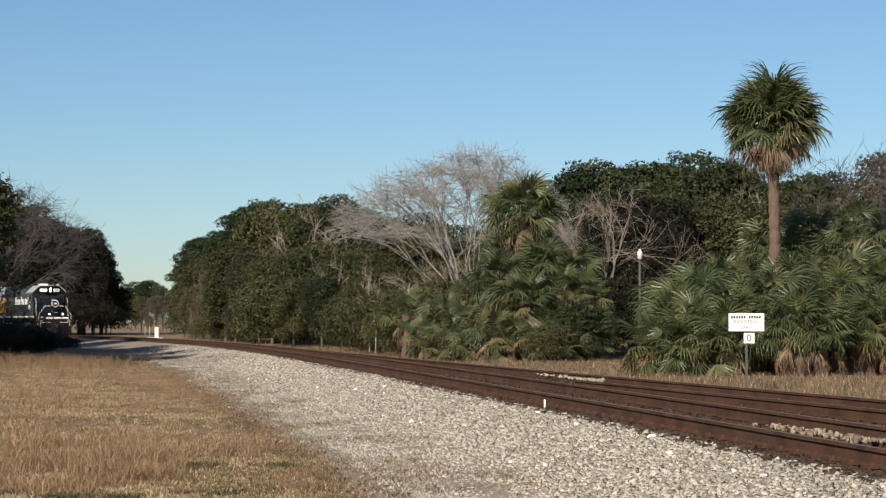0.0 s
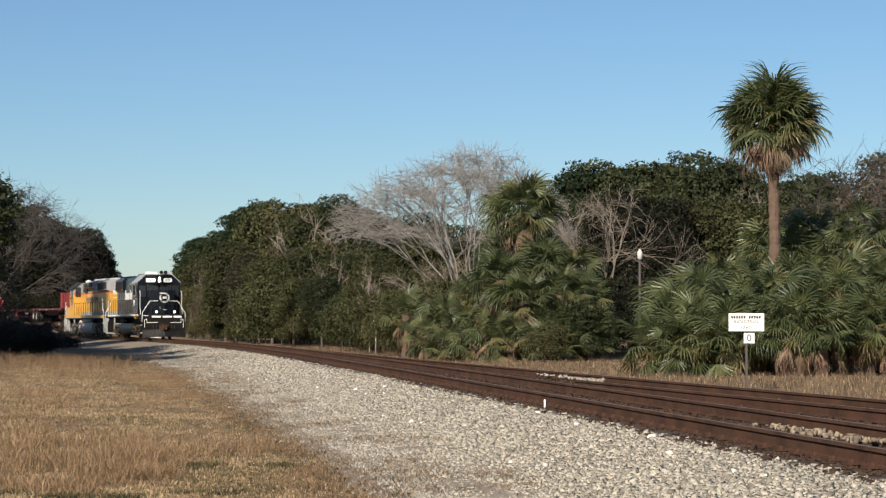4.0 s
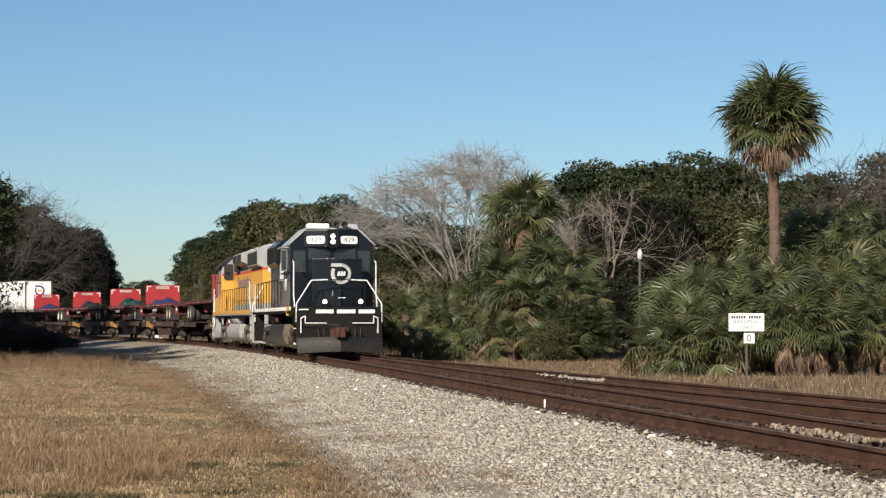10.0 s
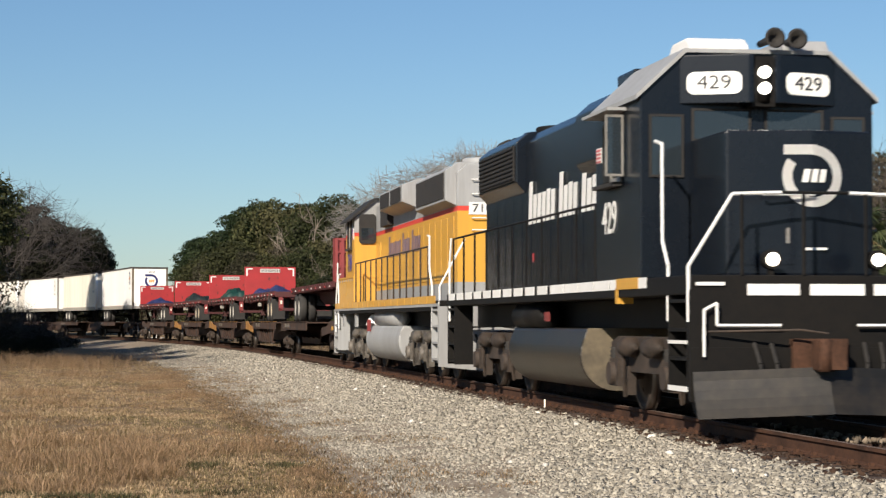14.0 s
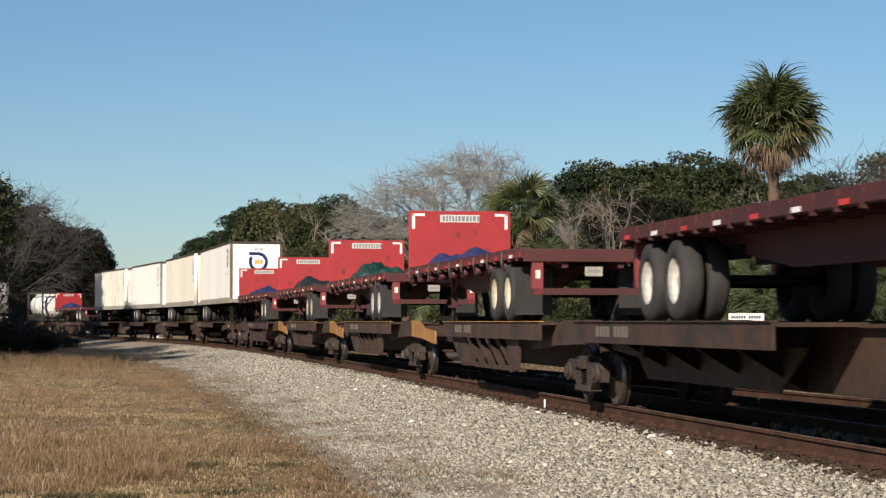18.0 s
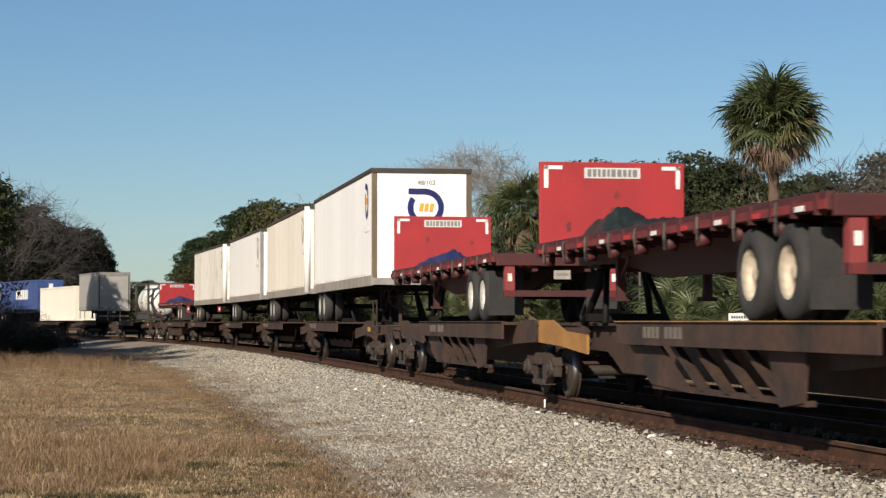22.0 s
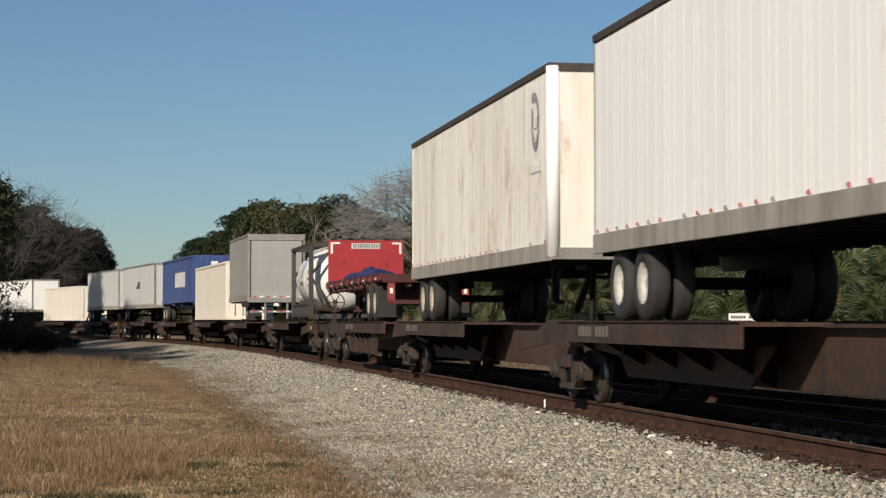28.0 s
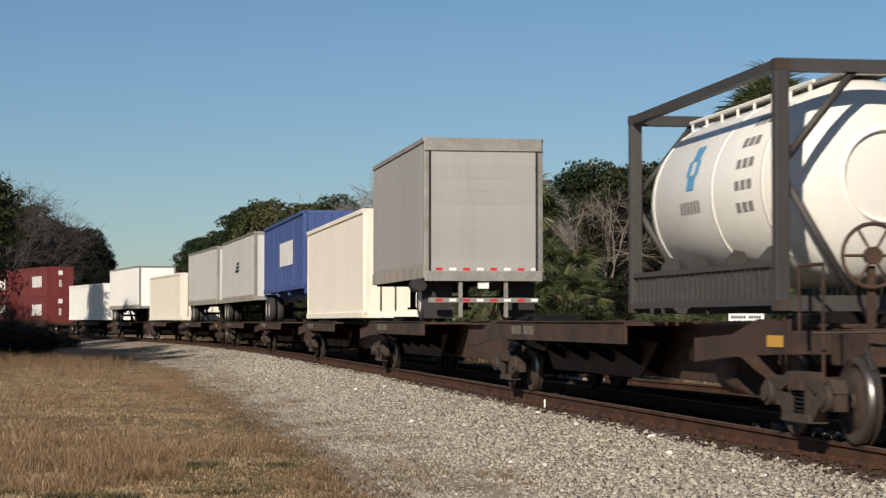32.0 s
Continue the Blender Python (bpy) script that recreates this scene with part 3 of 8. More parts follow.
def tread_mesh(r):
    bm = bmesh.new()
    lathe(bm, [(-0.06, r + 0.0015), (0.062, r + 0.0015), (0.066, r - 0.006), (0.066, r - 0.012), (-0.06, r - 0.01)], 36, "y", loop=True)
    ob = part("tread", bm, M["tread"])
    me = ob.data
    bpy.data.objects.remove(ob)
    return me


WHEEL_CAR, WHEEL_LOCO = wheelset_mesh(0.42), wheelset_mesh(0.5)
TREAD = {0.42: tread_mesh(0.42), 0.5: tread_mesh(0.5)}


def wheelset(parent, x, r, me):
    ob = new("wheelset", me)
    ob.parent = parent
    ob.matrix_basis = pose(x, 0, r)
    tagged(ob, "steel wheelset with polished treads")
    for sd in (-1, 1):
        tr = new("tread", TREAD[r])
        tr.parent = ob
        tr.location = (0, sd * 0.75, 0)
    SPIN.append((ob, x, r))
    return ob


_truck = []


def car_truck(q):
    """A two-axle freight truck: side frames, springs, bolster, two wheelsets."""
    root = thing("railcar_truck", "grimy brown two-axle railcar truck on the rails", "railcar truck", q, 0.9, group="railcar trucks")
    if not _truck:
        bm = bmesh.new()
        prism(bm, [(-1.08, 0.5), (-0.97, 0.63), (-0.52, 0.6), (-0.3, 0.69), (0.3, 0.69), (0.52, 0.6), (0.97, 0.63), (1.08, 0.5), (0.95, 0.5), (0.5, 0.49), (0.28, 0.57), (-0.28, 0.57), (-0.5, 0.49), (-0.95, 0.5)], "y", -0.075, 0.075)
        for sg in (-1, 1):
            prism(bm, [(sg * 0.78, 0.5), (sg * 0.56, 0.5), (sg * 0.2, 0.27), (sg * 0.4, 0.19)], "y", -0.065, 0.065)
            prism(bm, [(sg * 0.2, 0.26), (sg * 0.28, 0.26), (sg * 0.28, 0.58), (sg * 0.2, 0.58)], "y", -0.07, 0.07)
            for p0 in (0.68, 1.0):
                prism(bm, [(sg * p0, 0.33), (sg * (p0 + 0.07), 0.33), (sg * (p0 + 0.07), 0.51), (sg * p0, 0.51)], "y", -0.06, 0.06)
        prism(bm, [(-0.42, 0.185), (0.42, 0.185), (0.36, 0.27), (-0.36, 0.27)], "y", -0.11, 0.11)
        side = part("side_frame", bm, M["grime"])
        bm = bmesh.new()
        for dx in (-0.1, 0.1):
            for k in range(5):
                lathe(bm, [(0.275 + k * 0.046, 0.07), (0.29 + k * 0.046, 0.09), (0.305 + k * 0.046, 0.07)], 10, "z", dx, 0)
        spring = part("spring_pack", bm, M["black"])
        bm = bmesh.new()
        tube(bm, (0, -0.09, 0.45), (0, 0.05, 0.45), 0.13, 14)
        tube(bm, (0, -0.12, 0.45), (0, -0.09, 0.45), 0.09, 12)
        cap = part("bearing_cap", bm, M["grime"], label="rusty bearing cap")
        bm = bmesh.new()
        box(bm, -0.19, 0.19, -1.12, 1.12, 0.5, 0.63)
        tube(bm, (0, 0, 0.66), (0, 0, 0.78), 0.22, 14)
        bolster = part("bolster", bm, M["spine"], bev=0.02)
        bm = bmesh.new()
        box(bm, -0.075, 0.075, -0.85, 0.85, 0.28, 0.38)
        beam = part("brake_beam", bm, M["dark"])
        _truck.extend((side, spring, cap, bolster, beam))
        for o in _truck:
            scene.collection.objects.unlink(o)
    side, spring, cap, bolster, beam = _truck
    for sd in (-1, 1):
        f = again(side, pose(0, sd * 1.0, 0), root)
        again(spring, pose(0, 0, 0), f)
        for dx in (-0.87, 0.87):
            again(cap, pose(dx, sd * 0.03, 0, 0, 0, 0 if sd < 0 else 180), f)
    again(bolster, pose(0, 0, 0), root)
    again(beam, pose(-0.35, 0, 0), root)
    again(beam, pose(0.35, 0, 0), root)
    wheelset(root, -0.87, 0.42, WHEEL_CAR)
    wheelset(root, 0.87, 0.42, WHEEL_CAR)
    return root


def loco_truck(parent, x, axles, gap, material):
    bm = bmesh.new()
    h = gap * (axles - 1) / 2 + 0.55
    pts = [(-h, 0.62), (-h, 0.92), (-h + 0.4, 1.0), (h - 0.4, 1.0), (h, 0.92), (h, 0.62)]
    low = []
    for i in range(axles):
        c = h - 0.55 - i * gap
        low += [(c + 0.38, 0.55), (c + 0.26, 0.38), (c - 0.26, 0.38), (c - 0.38, 0.55)]
    prism(bm, pts + low, "y", -0.07, 0.07)
    side = part("truck_frame", bm, material, parent, bev=0.02)
    side.matrix_basis = pose(x, -1.05, 0)
    other = again(side, pose(x, 1.05, 0), parent)
    for s_ob, sd in ((side, -1), (other, 1)):
        for i in range(axles):
            c = h - 0.55 - i * gap
            bm = bmesh.new()
            box(bm, c - 0.24, c + 0.24, sd * 0.1 - 0.07, sd * 0.1 + 0.07, 0.33, 0.7)
            tube(bm, (c, sd * 0.05, 0.5), (c, sd * 0.24, 0.5), 0.15, 14)
            part("journal_box", bm, material, s_ob, bev=0.0)
            for e in (-0.36, 0.36):
                bm = bmesh.new()
                lathe(bm, [(0.58 + k * 0.03, 0.085 if k % 2 else 0.06) for k in range(10)], 12, "z", c + e, sd * 0.05)
                part("coil_spring", bm, M["dark"], s_ob)
            bm = bmesh.new()
            pipe(bm, [(c + 0.52, sd * 0.16, 0.95), (c + 0.5, sd * 0.16, 0.45), (c + 0.45, sd * 0.12, 0.2)], 0.03)
            box(bm, c + 0.42, c + 0.52, sd * 0.05 - 0.06, sd * 0.05 + 0.06, 0.22, 0.6)
            part("brake_rigging", bm, material, s_ob)
        for e in (-h * 0.45, h * 0.45 - 0.5):
            bm = bmesh.new()
            lathe(bm, [(e, 0.09), (e + 0.04, 0.13), (e + 0.4, 0.13), (e + 0.46, 0.07), (e + 0.6, 0.03)], 14, "x", 0, sd * 0.14, 0.86)
            part("brake_cylinder", bm, material, s_ob)
    bm = bmesh.new()
    box(bm, -0.5, 0.5, -1.0, 1.0, 0.55, 0.95)
    b = part("bolster", bm, M["black"], parent)
    b.matrix_basis = pose(x, 0, 0)
    for i in range(axles):
        wheelset(parent, x + h - 0.55 - i * gap, 0.5, WHEEL_LOCO)


def handrail(parent, pts, r=0.022, material=None, name="handrail", label=""):
    bm = bmesh.new()
    pipe(bm, pts, r, 6)
    return part(name, bm, material or M["chrome_white"], parent, label)


def side_rails(parent, x0, x1, z0, top, n, material, y=1.46):
    for sd in (-1, 1):
        handrail(parent, [(x0, sd * y, top), (x1, sd * y, top)], 0.018, material)
        for i in range(n):
            x = x0 + (x1 - x0) * i / (n - 1)
            bm = bmesh.new()
            tube(bm, (x, sd * y, z0), (x, sd * y, top), 0.02, 6)
            part("stanchion", bm, material, parent)


def fan(parent, x, z, r, material):
    bm = bmesh.new()
    lathe(bm, [(z, r), (z + 0.16, r), (z + 0.18, r * 0.95), (z + 0.18, r * 0.3), (z + 0.2, r * 0.28)], 24, "z", x, 0)
    part("roof_fan", bm, material, parent)


def coupler(parent, x, d):
    bm = bmesh.new()
    box(bm, x - 0.1, x + 0.1, -0.32, 0.32, 0.62, 1.0)
    tube(bm, (x, 0, 0.82), (x + d * 0.5, 0, 0.82), 0.1, 10)
    box(bm, x + d * 0.42 - 0.12, x + d * 0.42 + 0.14, -0.18, 0.14, 0.66, 0.98)
    tube(bm, (x + d * 0.5, -0.1, 0.64), (x + d * 0.5, -0.1, 1.0), 0.085, 10)
    box(bm, x + d * 0.3 - 0.06, x + d * 0.3 + 0.06, 0.08, 0.22, 0.7, 0.95)
    part("coupler", bm, M["rail"], parent, "rusty knuckle coupler", bev=0.0)
    handrail(parent, [(x + d * 0.06, -1.3, 1.08), (x + d * 0.3, -0.3, 1.1), (x + d * 0.34, 0.0, 1.06)], 0.014, M["grime"], "uncoupling_lever")
    for y in (-0.75, -0.55, 0.55, 0.75):
        bm = bmesh.new()
        pipe(bm, [(x, y, 0.95), (x + d * 0.16, y * 0.97, 0.72), (x + d * 0.2, y * 0.9, 0.4), (x + d * 0.14, y * 0.72, 0.28)], 0.025)
        part("air_hose", bm, M["dark"], parent)


def emblem(parent, m, r, material, name="emblem", label="white open ring emblem", inner=None, fold=0.0):
    """An open ring with a bar, a plain shape without letters."""
    bm = bmesh.new()
    n = 40
    A, B = [], []
    for i in range(n + 1):
        a = radians(-215 + 305 * i / n)
        for r0, lst in ((r, A), (r * 0.68, B)):
            lst.append((math.cos(a) * r0, math.sin(a) * r0))
    for z in (0.0,):
        va = [bm.verts.new((x, y, z)) for x, y in A]
        vb = [bm.verts.new((x, y, z)) for x, y in B]
        for i in range(n):
            bm.faces.new((va[i], va[i + 1], vb[i + 1], vb[i]))
        bm.faces.new([bm.verts.new(p) for p in ((-r * 0.95, r * 0.7, 0), (r * 0.1, r * 0.7, 0), (r * 0.1, r * 1.02, 0), (-r * 0.95, r * 1.02, 0))])
    bmesh.ops.solidify(bm, geom=bm.faces[:], thickness=0.006)
    ob = part(name, bm, material, parent, label)
    ob.matrix_basis = m
    bm = bmesh.new()
    for k in range(3):
        x = -r * 0.38 + k * r * 0.28
        prism(bm, [(x, -r * 0.2), (x + r * 0.2, -r * 0.2), (x + r * 0.28, r * 0.22), (x + r * 0.08, r * 0.22)], "z", 0, 0.008)
    mark = part("emblem_mark", bm, inner or material, parent)
    mark.matrix_basis = m
    for piece in (ob, mark):
        for v in piece.data.vertices:
            v.co.z -= fold * abs(v.co.x)
    return ob


SIDE = pose(0, 0, 0, 90, 0, 0)           # a flat drawing set upright on the field side, read along +x
FRONT = pose(0, 0, 0, 90, 0, 90)         # set upright facing forward


def word_bars(parent, material, words, z, y, h, slant=0.12, name="lettering"):
    """Brand lettering as plain slanted blocks, one group for each word (x0, x1) on the field side."""
    rng = random.Random(7)
    for x0, x1 in words:
        n = max(3, int(round((x1 - x0) / (h * 0.5))))
        step = (x1 - x0) / n
        for i in range(n):
            a, b = x0 + step * i, x0 + step * (i + 0.76)
            t = h * (1.0 if i == 0 else rng.choice((0.68, 0.68, 0.72)))
            bm = bmesh.new()
            prism(bm, [(a, z), (b, z), (b + slant * t, z + t), (a + slant * t, z + t)], "y", y - 0.006, y)
            part(name, bm, material, parent)


def corner_steps(parent, ex, material, low=0.42):
    """Four treads between two stringers at each side of an end platform."""
    for sd in (-1, 1):
        for k in range(4):
            quick("step", material, parent, [(ex + 0.03, ex + 0.77, sd * 1.32 - 0.18, sd * 1.32 + 0.18, low + k * 0.33, low + 0.04 + k * 0.33)])
        for x in (ex, ex + 0.77):
            quick("step_stringer", material, parent, [(x, x + 0.03, sd * 1.32 - 0.18, sd * 1.32 + 0.18, low - 0.04, 1.5)])


def build_loco_429(q):
    r = thing("lead_locomotive", "dark navy road-switcher diesel locomotive with white sill stripes", "locomotive", q, 5.2)
    # frame and walkway: half length 8.45
    quick("underframe", M["black"], r, [(-8.4, 8.4, -0.9, 0.9, 1.1, 1.5)], bev=0.02)
    quick("walkway", M["black"], r, [(-8.45, 8.45, -1.5, 1.5, 1.5, 1.72)], bev=0.015)
    for i in range(16):
        x = -8.2 + i * 0.93
        bm = bmesh.new()
        box(bm, x, x + (0.7 if i < 10 else 0.88), -1.508, -1.495, 1.60, 1.73)
        part("sill_stripe", bm, M["white"], r, "white painted sill stripe")
    quick("step_plate", M["yellow"], r, [(5.15, 6.25, -1.512, -1.5, 1.60, 1.74), (5.1, 5.22, -1.512, -1.3, 1.42, 1.62)], "yellow step edge")
    for y0, y1 in ((-0.82, -0.2), (-0.08, 0.57), (0.68, 1.25)):
        quick("end_stripe", M["white"], r, [(8.474, 8.484, y0, y1, 1.49, 1.62)], "white painted end-sill stripe")
    # fuel tank
    bm = bmesh.new()
    pts = [(-1.3, 1.1), (1.3, 1.1)]
    for i in range(11):
        a = radians(25 - i * 11.5)
        pts.append((0.9 + 0.5 * math.cos(a), 0.72 + 0.5 * math.sin(a)))
    pts += [(-y, z) for y, z in pts[:1:-1]]
    prism(bm, pts, "x", -2.7, 2.6)
    part("fuel_tank", bm, M["tank_black"], r, "dusty black fuel tank", bev=0.05)
    bm = bmesh.new()
    prism(bm, [(y * 0.985, z) for y, z in pts], "x", 2.6, 2.606)
    part("tank_end", bm, M["dust"], r, "tan dust on the tank end")
    bm = bmesh.new()
    lathe(bm, [(-2.5, 0.02), (-2.45, 0.2), (-0.4, 0.2), (-0.35, 0.02)], 18, "x", 0, -1.2, 1.28)
    part("air_reservoir", bm, M["black"], r)
    quick("fuel_filler", M["dark_red"], r, [(0.26, 0.33, -1.42, -1.34, 1.2, 1.34)], "red fuel shut-off fitting")
    loco_truck(r, 5.2, 2, 2.74, M["grime"])
    loco_truck(r, -5.2, 2, 2.74, M["grime"])
    # long hood
    bm = bmesh.new()
    prism(bm, [(-0.86, 1.72), (-0.86, 4.28), (-0.66, 4.46), (0.66, 4.46), (0.86, 4.28), (0.86, 1.72)], "x", -7.65, 4.0)
    hood = part("long_hood", bm, M["navy"], r, "dark navy engine hood", bev=0.02)
    for i in range(13):
        x = -7.2 + i * 0.78
        quick("hood_door", M["navy"], r, [(x, x + 0.72, -0.876, -0.862, 1.85, 3.35)], bev=0.004)
    for i in range(13):
        x = -7.2 + i * 0.78
        quick("hood_door", M["navy"], r, [(x, x + 0.72, 0.862, 0.876, 1.85, 3.35)])
    # radiator section with dark grilles, wider at the top
    bm = bmesh.new()
    prism(bm, [(-0.86, 3.42), (-1.02, 3.6), (-1.02, 4.3), (-0.8, 4.48), (0.8, 4.48), (1.02, 4.3), (1.02, 3.6), (0.86, 3.42)], "x", -7.6, -3.9)
    part("radiator_housing", bm, M["navy"], r, bev=0.02)
    for sd in (-1, 1):
        g = quick("radiator_grille", M["dark"], r, [(-7.4, -4.1, sd * 1.03 - 0.012, sd * 1.03 + 0.012, 3.64, 4.25)], "dark louvred radiator grille")
        bm = bmesh.new()
        for k in range(8):
            z = 3.67 + k * 0.075
            box(bm, -7.38, -4.12, sd * 1.05 - 0.01, sd * 1.05 + 0.01, z, z + 0.018)
        part("slats", bm, M["black"], g)
    # central air intake block behind the cab and dynamic-brake bulge
    bm = bmesh.new()
    prism(bm, [(-0.86, 3.4), (-1.0, 3.55), (-1.0, 4.3), (-0.78, 4.5), (0.78, 4.5), (1.0, 4.3), (1.0, 3.55), (0.86, 3.4)], "x", 0.6, 3.0)
    part("brake_blister", bm, M["navy"], r, bev=0.02)
    quick("intake_box", M["navy"], r, [(3.0, 3.95, -0.95, 0.95, 3.7, 4.62)], bev=0.03)
    for x in (-6.9, -5.75, -4.6):
        fan(r, x, 4.46, 0.52, M["black"])
    for x in (1.2, 2.4):
        fan(r, x, 4.48, 0.5, M["black"])
    bm = bmesh.new()
    tube(bm, (-8.0, -0.45, 4.5), (-7.4, -0.45, 4.5), 0.17, 14)
    tube(bm, (-7.4, -0.45, 4.5), (-7.0, -0.45, 4.42), 0.1, 12)
    part("rear_horn", bm, M["dark"], r)
    quick("exhaust_stack", M["dark"], r, [(-1.6, -0.9, -0.25, 0.25, 4.46, 4.68)], bev=0.02)
    # cab
    bm = bmesh.new()
    prof = [(-1.5, 1.72), (-1.5, 4.0), (-0.92, 4.55), (0.92, 4.55), (1.5, 4.0), (1.5, 1.72)]
    prism(bm, prof, "x", 4.0, 6.35)
    cab = part("cab", bm, M["navy"], r, "dark navy driver's cab", bev=0.02)
    # sunlight on the roof slope is put into this strip's pale grey
    bm = bmesh.new()
    prism(bm, [(-1.56, 3.93), (-1.56, 3.99), (-0.94, 4.57), (0.94, 4.57), (1.56, 3.99), (1.56, 3.93), (0.92, 4.52), (-0.92, 4.52)], "x", 3.9, 6.4)
    part("cab_roof", bm, M["loco_grey"], r, "cab roof edge, coloured pale for the sun on it")
    for sd in (-1, 1):
        w = quick("cab_side_window", M["glass"], r, [(4.45, 5.45, sd * 1.505 - 0.01, sd * 1.505 + 0.01, 3.02, 3.78)])
        quick("window_frame", M["alu"], w, [(4.9, 4.97, sd * 1.52 - 0.012, sd * 1.52 + 0.012, 3.0, 3.8), (5.4, 5.47, sd * 1.52 - 0.012, sd * 1.52 + 0.012, 3.0, 3.8),
                                             (4.9, 5.47, sd * 1.52 - 0.012, sd * 1.52 + 0.012, 2.97, 3.04), (4.9, 5.47, sd * 1.52 - 0.012, sd * 1.52 + 0.012, 3.76, 3.83)])
        quick("sun_visor", M["loco_grey"], r, [(4.3, 5.7, sd * 1.62 - 0.14, sd * 1.62 + 0.14, 3.86, 3.9)])
        quick("arm_rest", M["dark"], r, [(4.4, 5.5, sd * 1.58 - 0.06, sd * 1.58 + 0.06, 2.92, 2.97)])
        if sd < 0:
            wd = quick("wind_deflector", M["glass"], r, [(5.62, 5.635, -1.74, -1.56, 3.06, 3.78)], "narrow framed wind deflector")
            quick("deflector_frame", M["alu"], wd, [(5.615, 5.64, -1.77, -1.74, 3.03, 3.81), (5.615, 5.64, -1.56, -1.53, 3.03, 3.81), (5.615, 5.64, -1.74, -1.56, 3.78, 3.81), (5.615, 5.64, -1.74, -1.56, 3.03, 3.06)])
    for y0, y1, z0, z1 in ((-1.36, -0.98, 3.0, 3.72), (-0.82, -0.12, 3.45, 3.8), (0.12, 0.82, 3.45, 3.8), (0.98, 1.36, 3.0, 3.72)):
        w = quick("cab_front_window", M["glass"], r, [(6.345, 6.365, y0, y1, z0, z1)])
        quick("window_gasket", M["dark"], w, [(6.35, 6.375, y0 - 0.03, y1 + 0.03, z0 - 0.03, z0), (6.35, 6.375, y0 - 0.03, y1 + 0.03, z1, z1 + 0.03),
                                              (6.35, 6.375, y0 - 0.03, y0, z0, z1), (6.35, 6.375, y1, y1 + 0.03, z0, z1)])
    # number boards, headlight
    for sd in (-1, 1):
        bm = bmesh.new()
        prism(bm, [(6.3, sd * 0.14), (6.66, sd * 0.14), (6.66, sd * 0.2), (6.36, sd * 1.0), (6.3, sd * 1.0)], "z", 3.88, 4.48)
        nb = part("number_board_housing", bm, M["navy"], r, bev=0.012)
        slope = math.degrees(math.atan2(0.3, 0.8))
        face = pose(6.512, sd * 0.6, 4.13, 0, 0, sd * slope)
        bm = bmesh.new()
        n = 28
        pts = []
        for i in range(n):
            a = 2 * math.pi * i / n
            pts.append((max(-0.24, min(0.24, 10 * math.cos(a))) + 0.1 * math.cos(a), max(-0.04, min(0.04, 10 * math.sin(a))) + 0.1 * math.sin(a)))
        prism(bm, pts, "x", 0.0, 0.014)
        board = part("number_board", bm, M["number_glow"], nb, "lit white number board")
        board.matrix_basis = face
        lettering("429", 0.24, M["bar_black"], nb, face @ pose(0.016, 0, 0) @ FRONT, "road_number", width=1.2)
    bm = bmesh.new()
    lathe(bm, [(-0.24, 0.1), (0.24, 0.1)], 16, "z", 6.55, 0, 4.14)
    box(bm, 6.3, 6.6, -0.15, 0.15, 3.84, 4.46)
    hl = part("headlight_housing", bm, M["black"], r)
    for z in (4.26, 4.06):
        bm = bmesh.new()
        tube(bm, (6.6, 0, z), (6.67, 0, z), 0.075, 18)
        part("headlight", bm, M["lamp"], hl, "glowing round headlight")
    # roof: air conditioner and horns
    bm = bmesh.new()
    prism(bm, [(5.3, 4.56), (5.33, 4.66), (5.45, 4.74), (6.1, 4.74), (6.26, 4.64), (6.28, 4.56)], "y", -0.84, -0.08)
    ac = part("air_conditioner", bm, M["white"], r, "white roof air conditioner", bev=0.03)
    quick("vent", M["trailer_cream"], ac, [(6.24, 6.272, -0.66, -0.24, 4.6, 4.645)])
    bm = bmesh.new()
    prism(bm, [(5.0, 4.56), (5.1, 4.72), (6.2, 4.72), (6.35, 4.56)], "y", 0.35, 0.95)
    part("roof_hatch", bm, M["loco_grey"], r, bev=0.02)
    for y, x in ((0.12, 6.7), (0.42, 6.66)):
        bm = bmesh.new()
        lathe(bm, [(x - 0.62, 0.04), (x - 0.3, 0.05), (x - 0.1, 0.085), (x, 0.13), (x + 0.01, 0.1), (x - 0.1, 0.05)], 18, "x", 0, y, 4.68)
        part("air_horn", bm, M["dark"], r)
    # nose
    bm = bmesh.new()
    prism(bm, [(6.35, -0.88), (7.87, -0.88), (8.05, 0.12), (7.91, 0.88), (6.35, 0.88)], "z", 1.72, 3.42)
    part("short_nose", bm, M["navy"], r, "dark navy short nose with a shallow fold", bev=0.035)
    bm = bmesh.new()
    prism(bm, [(7.88, -0.8), (7.895, -0.8), (8.02, -0.1), (8.005, -0.1)], "z", 1.85, 2.55)
    nd = part("nose_door", bm, M["navy"], r, bev=0.004)
    quick("door_latch", M["alu"], nd, [(8.0, 8.025, -0.2, -0.16, 2.1, 2.28)])
    quick("nose_plate", M["white"], r, [(8.055, 8.065, 0.0, 0.28, 2.02, 2.05)])
    handrail(r, [(8.07, -0.5, 2.66), (8.13, -0.5, 2.66), (8.13, 0.1, 2.66), (8.07, 0.1, 2.66)], 0.016, M["chrome_white"], "grab_iron")
    emblem(r, pose(8.066, 0.12, 2.88) @ FRONT, 0.36, M["white"], fold=0.18)
    for y in (-0.5, 0.76):
        bm = bmesh.new()
        tube(bm, (8.28, y, 1.9), (8.42, y, 1.9), 0.11, 18)
        box(bm, 8.3, 8.38, y - 0.03, y + 0.03, 1.72, 1.85)
        d = part("ditch_light_housing", bm, M["black"], r)
        bm = bmesh.new()
        tube(bm, (8.42, y, 1.9), (8.44, y, 1.9), 0.078, 18)
        part("ditch_light", bm, M["ditch"], d, "glowing ditch light")
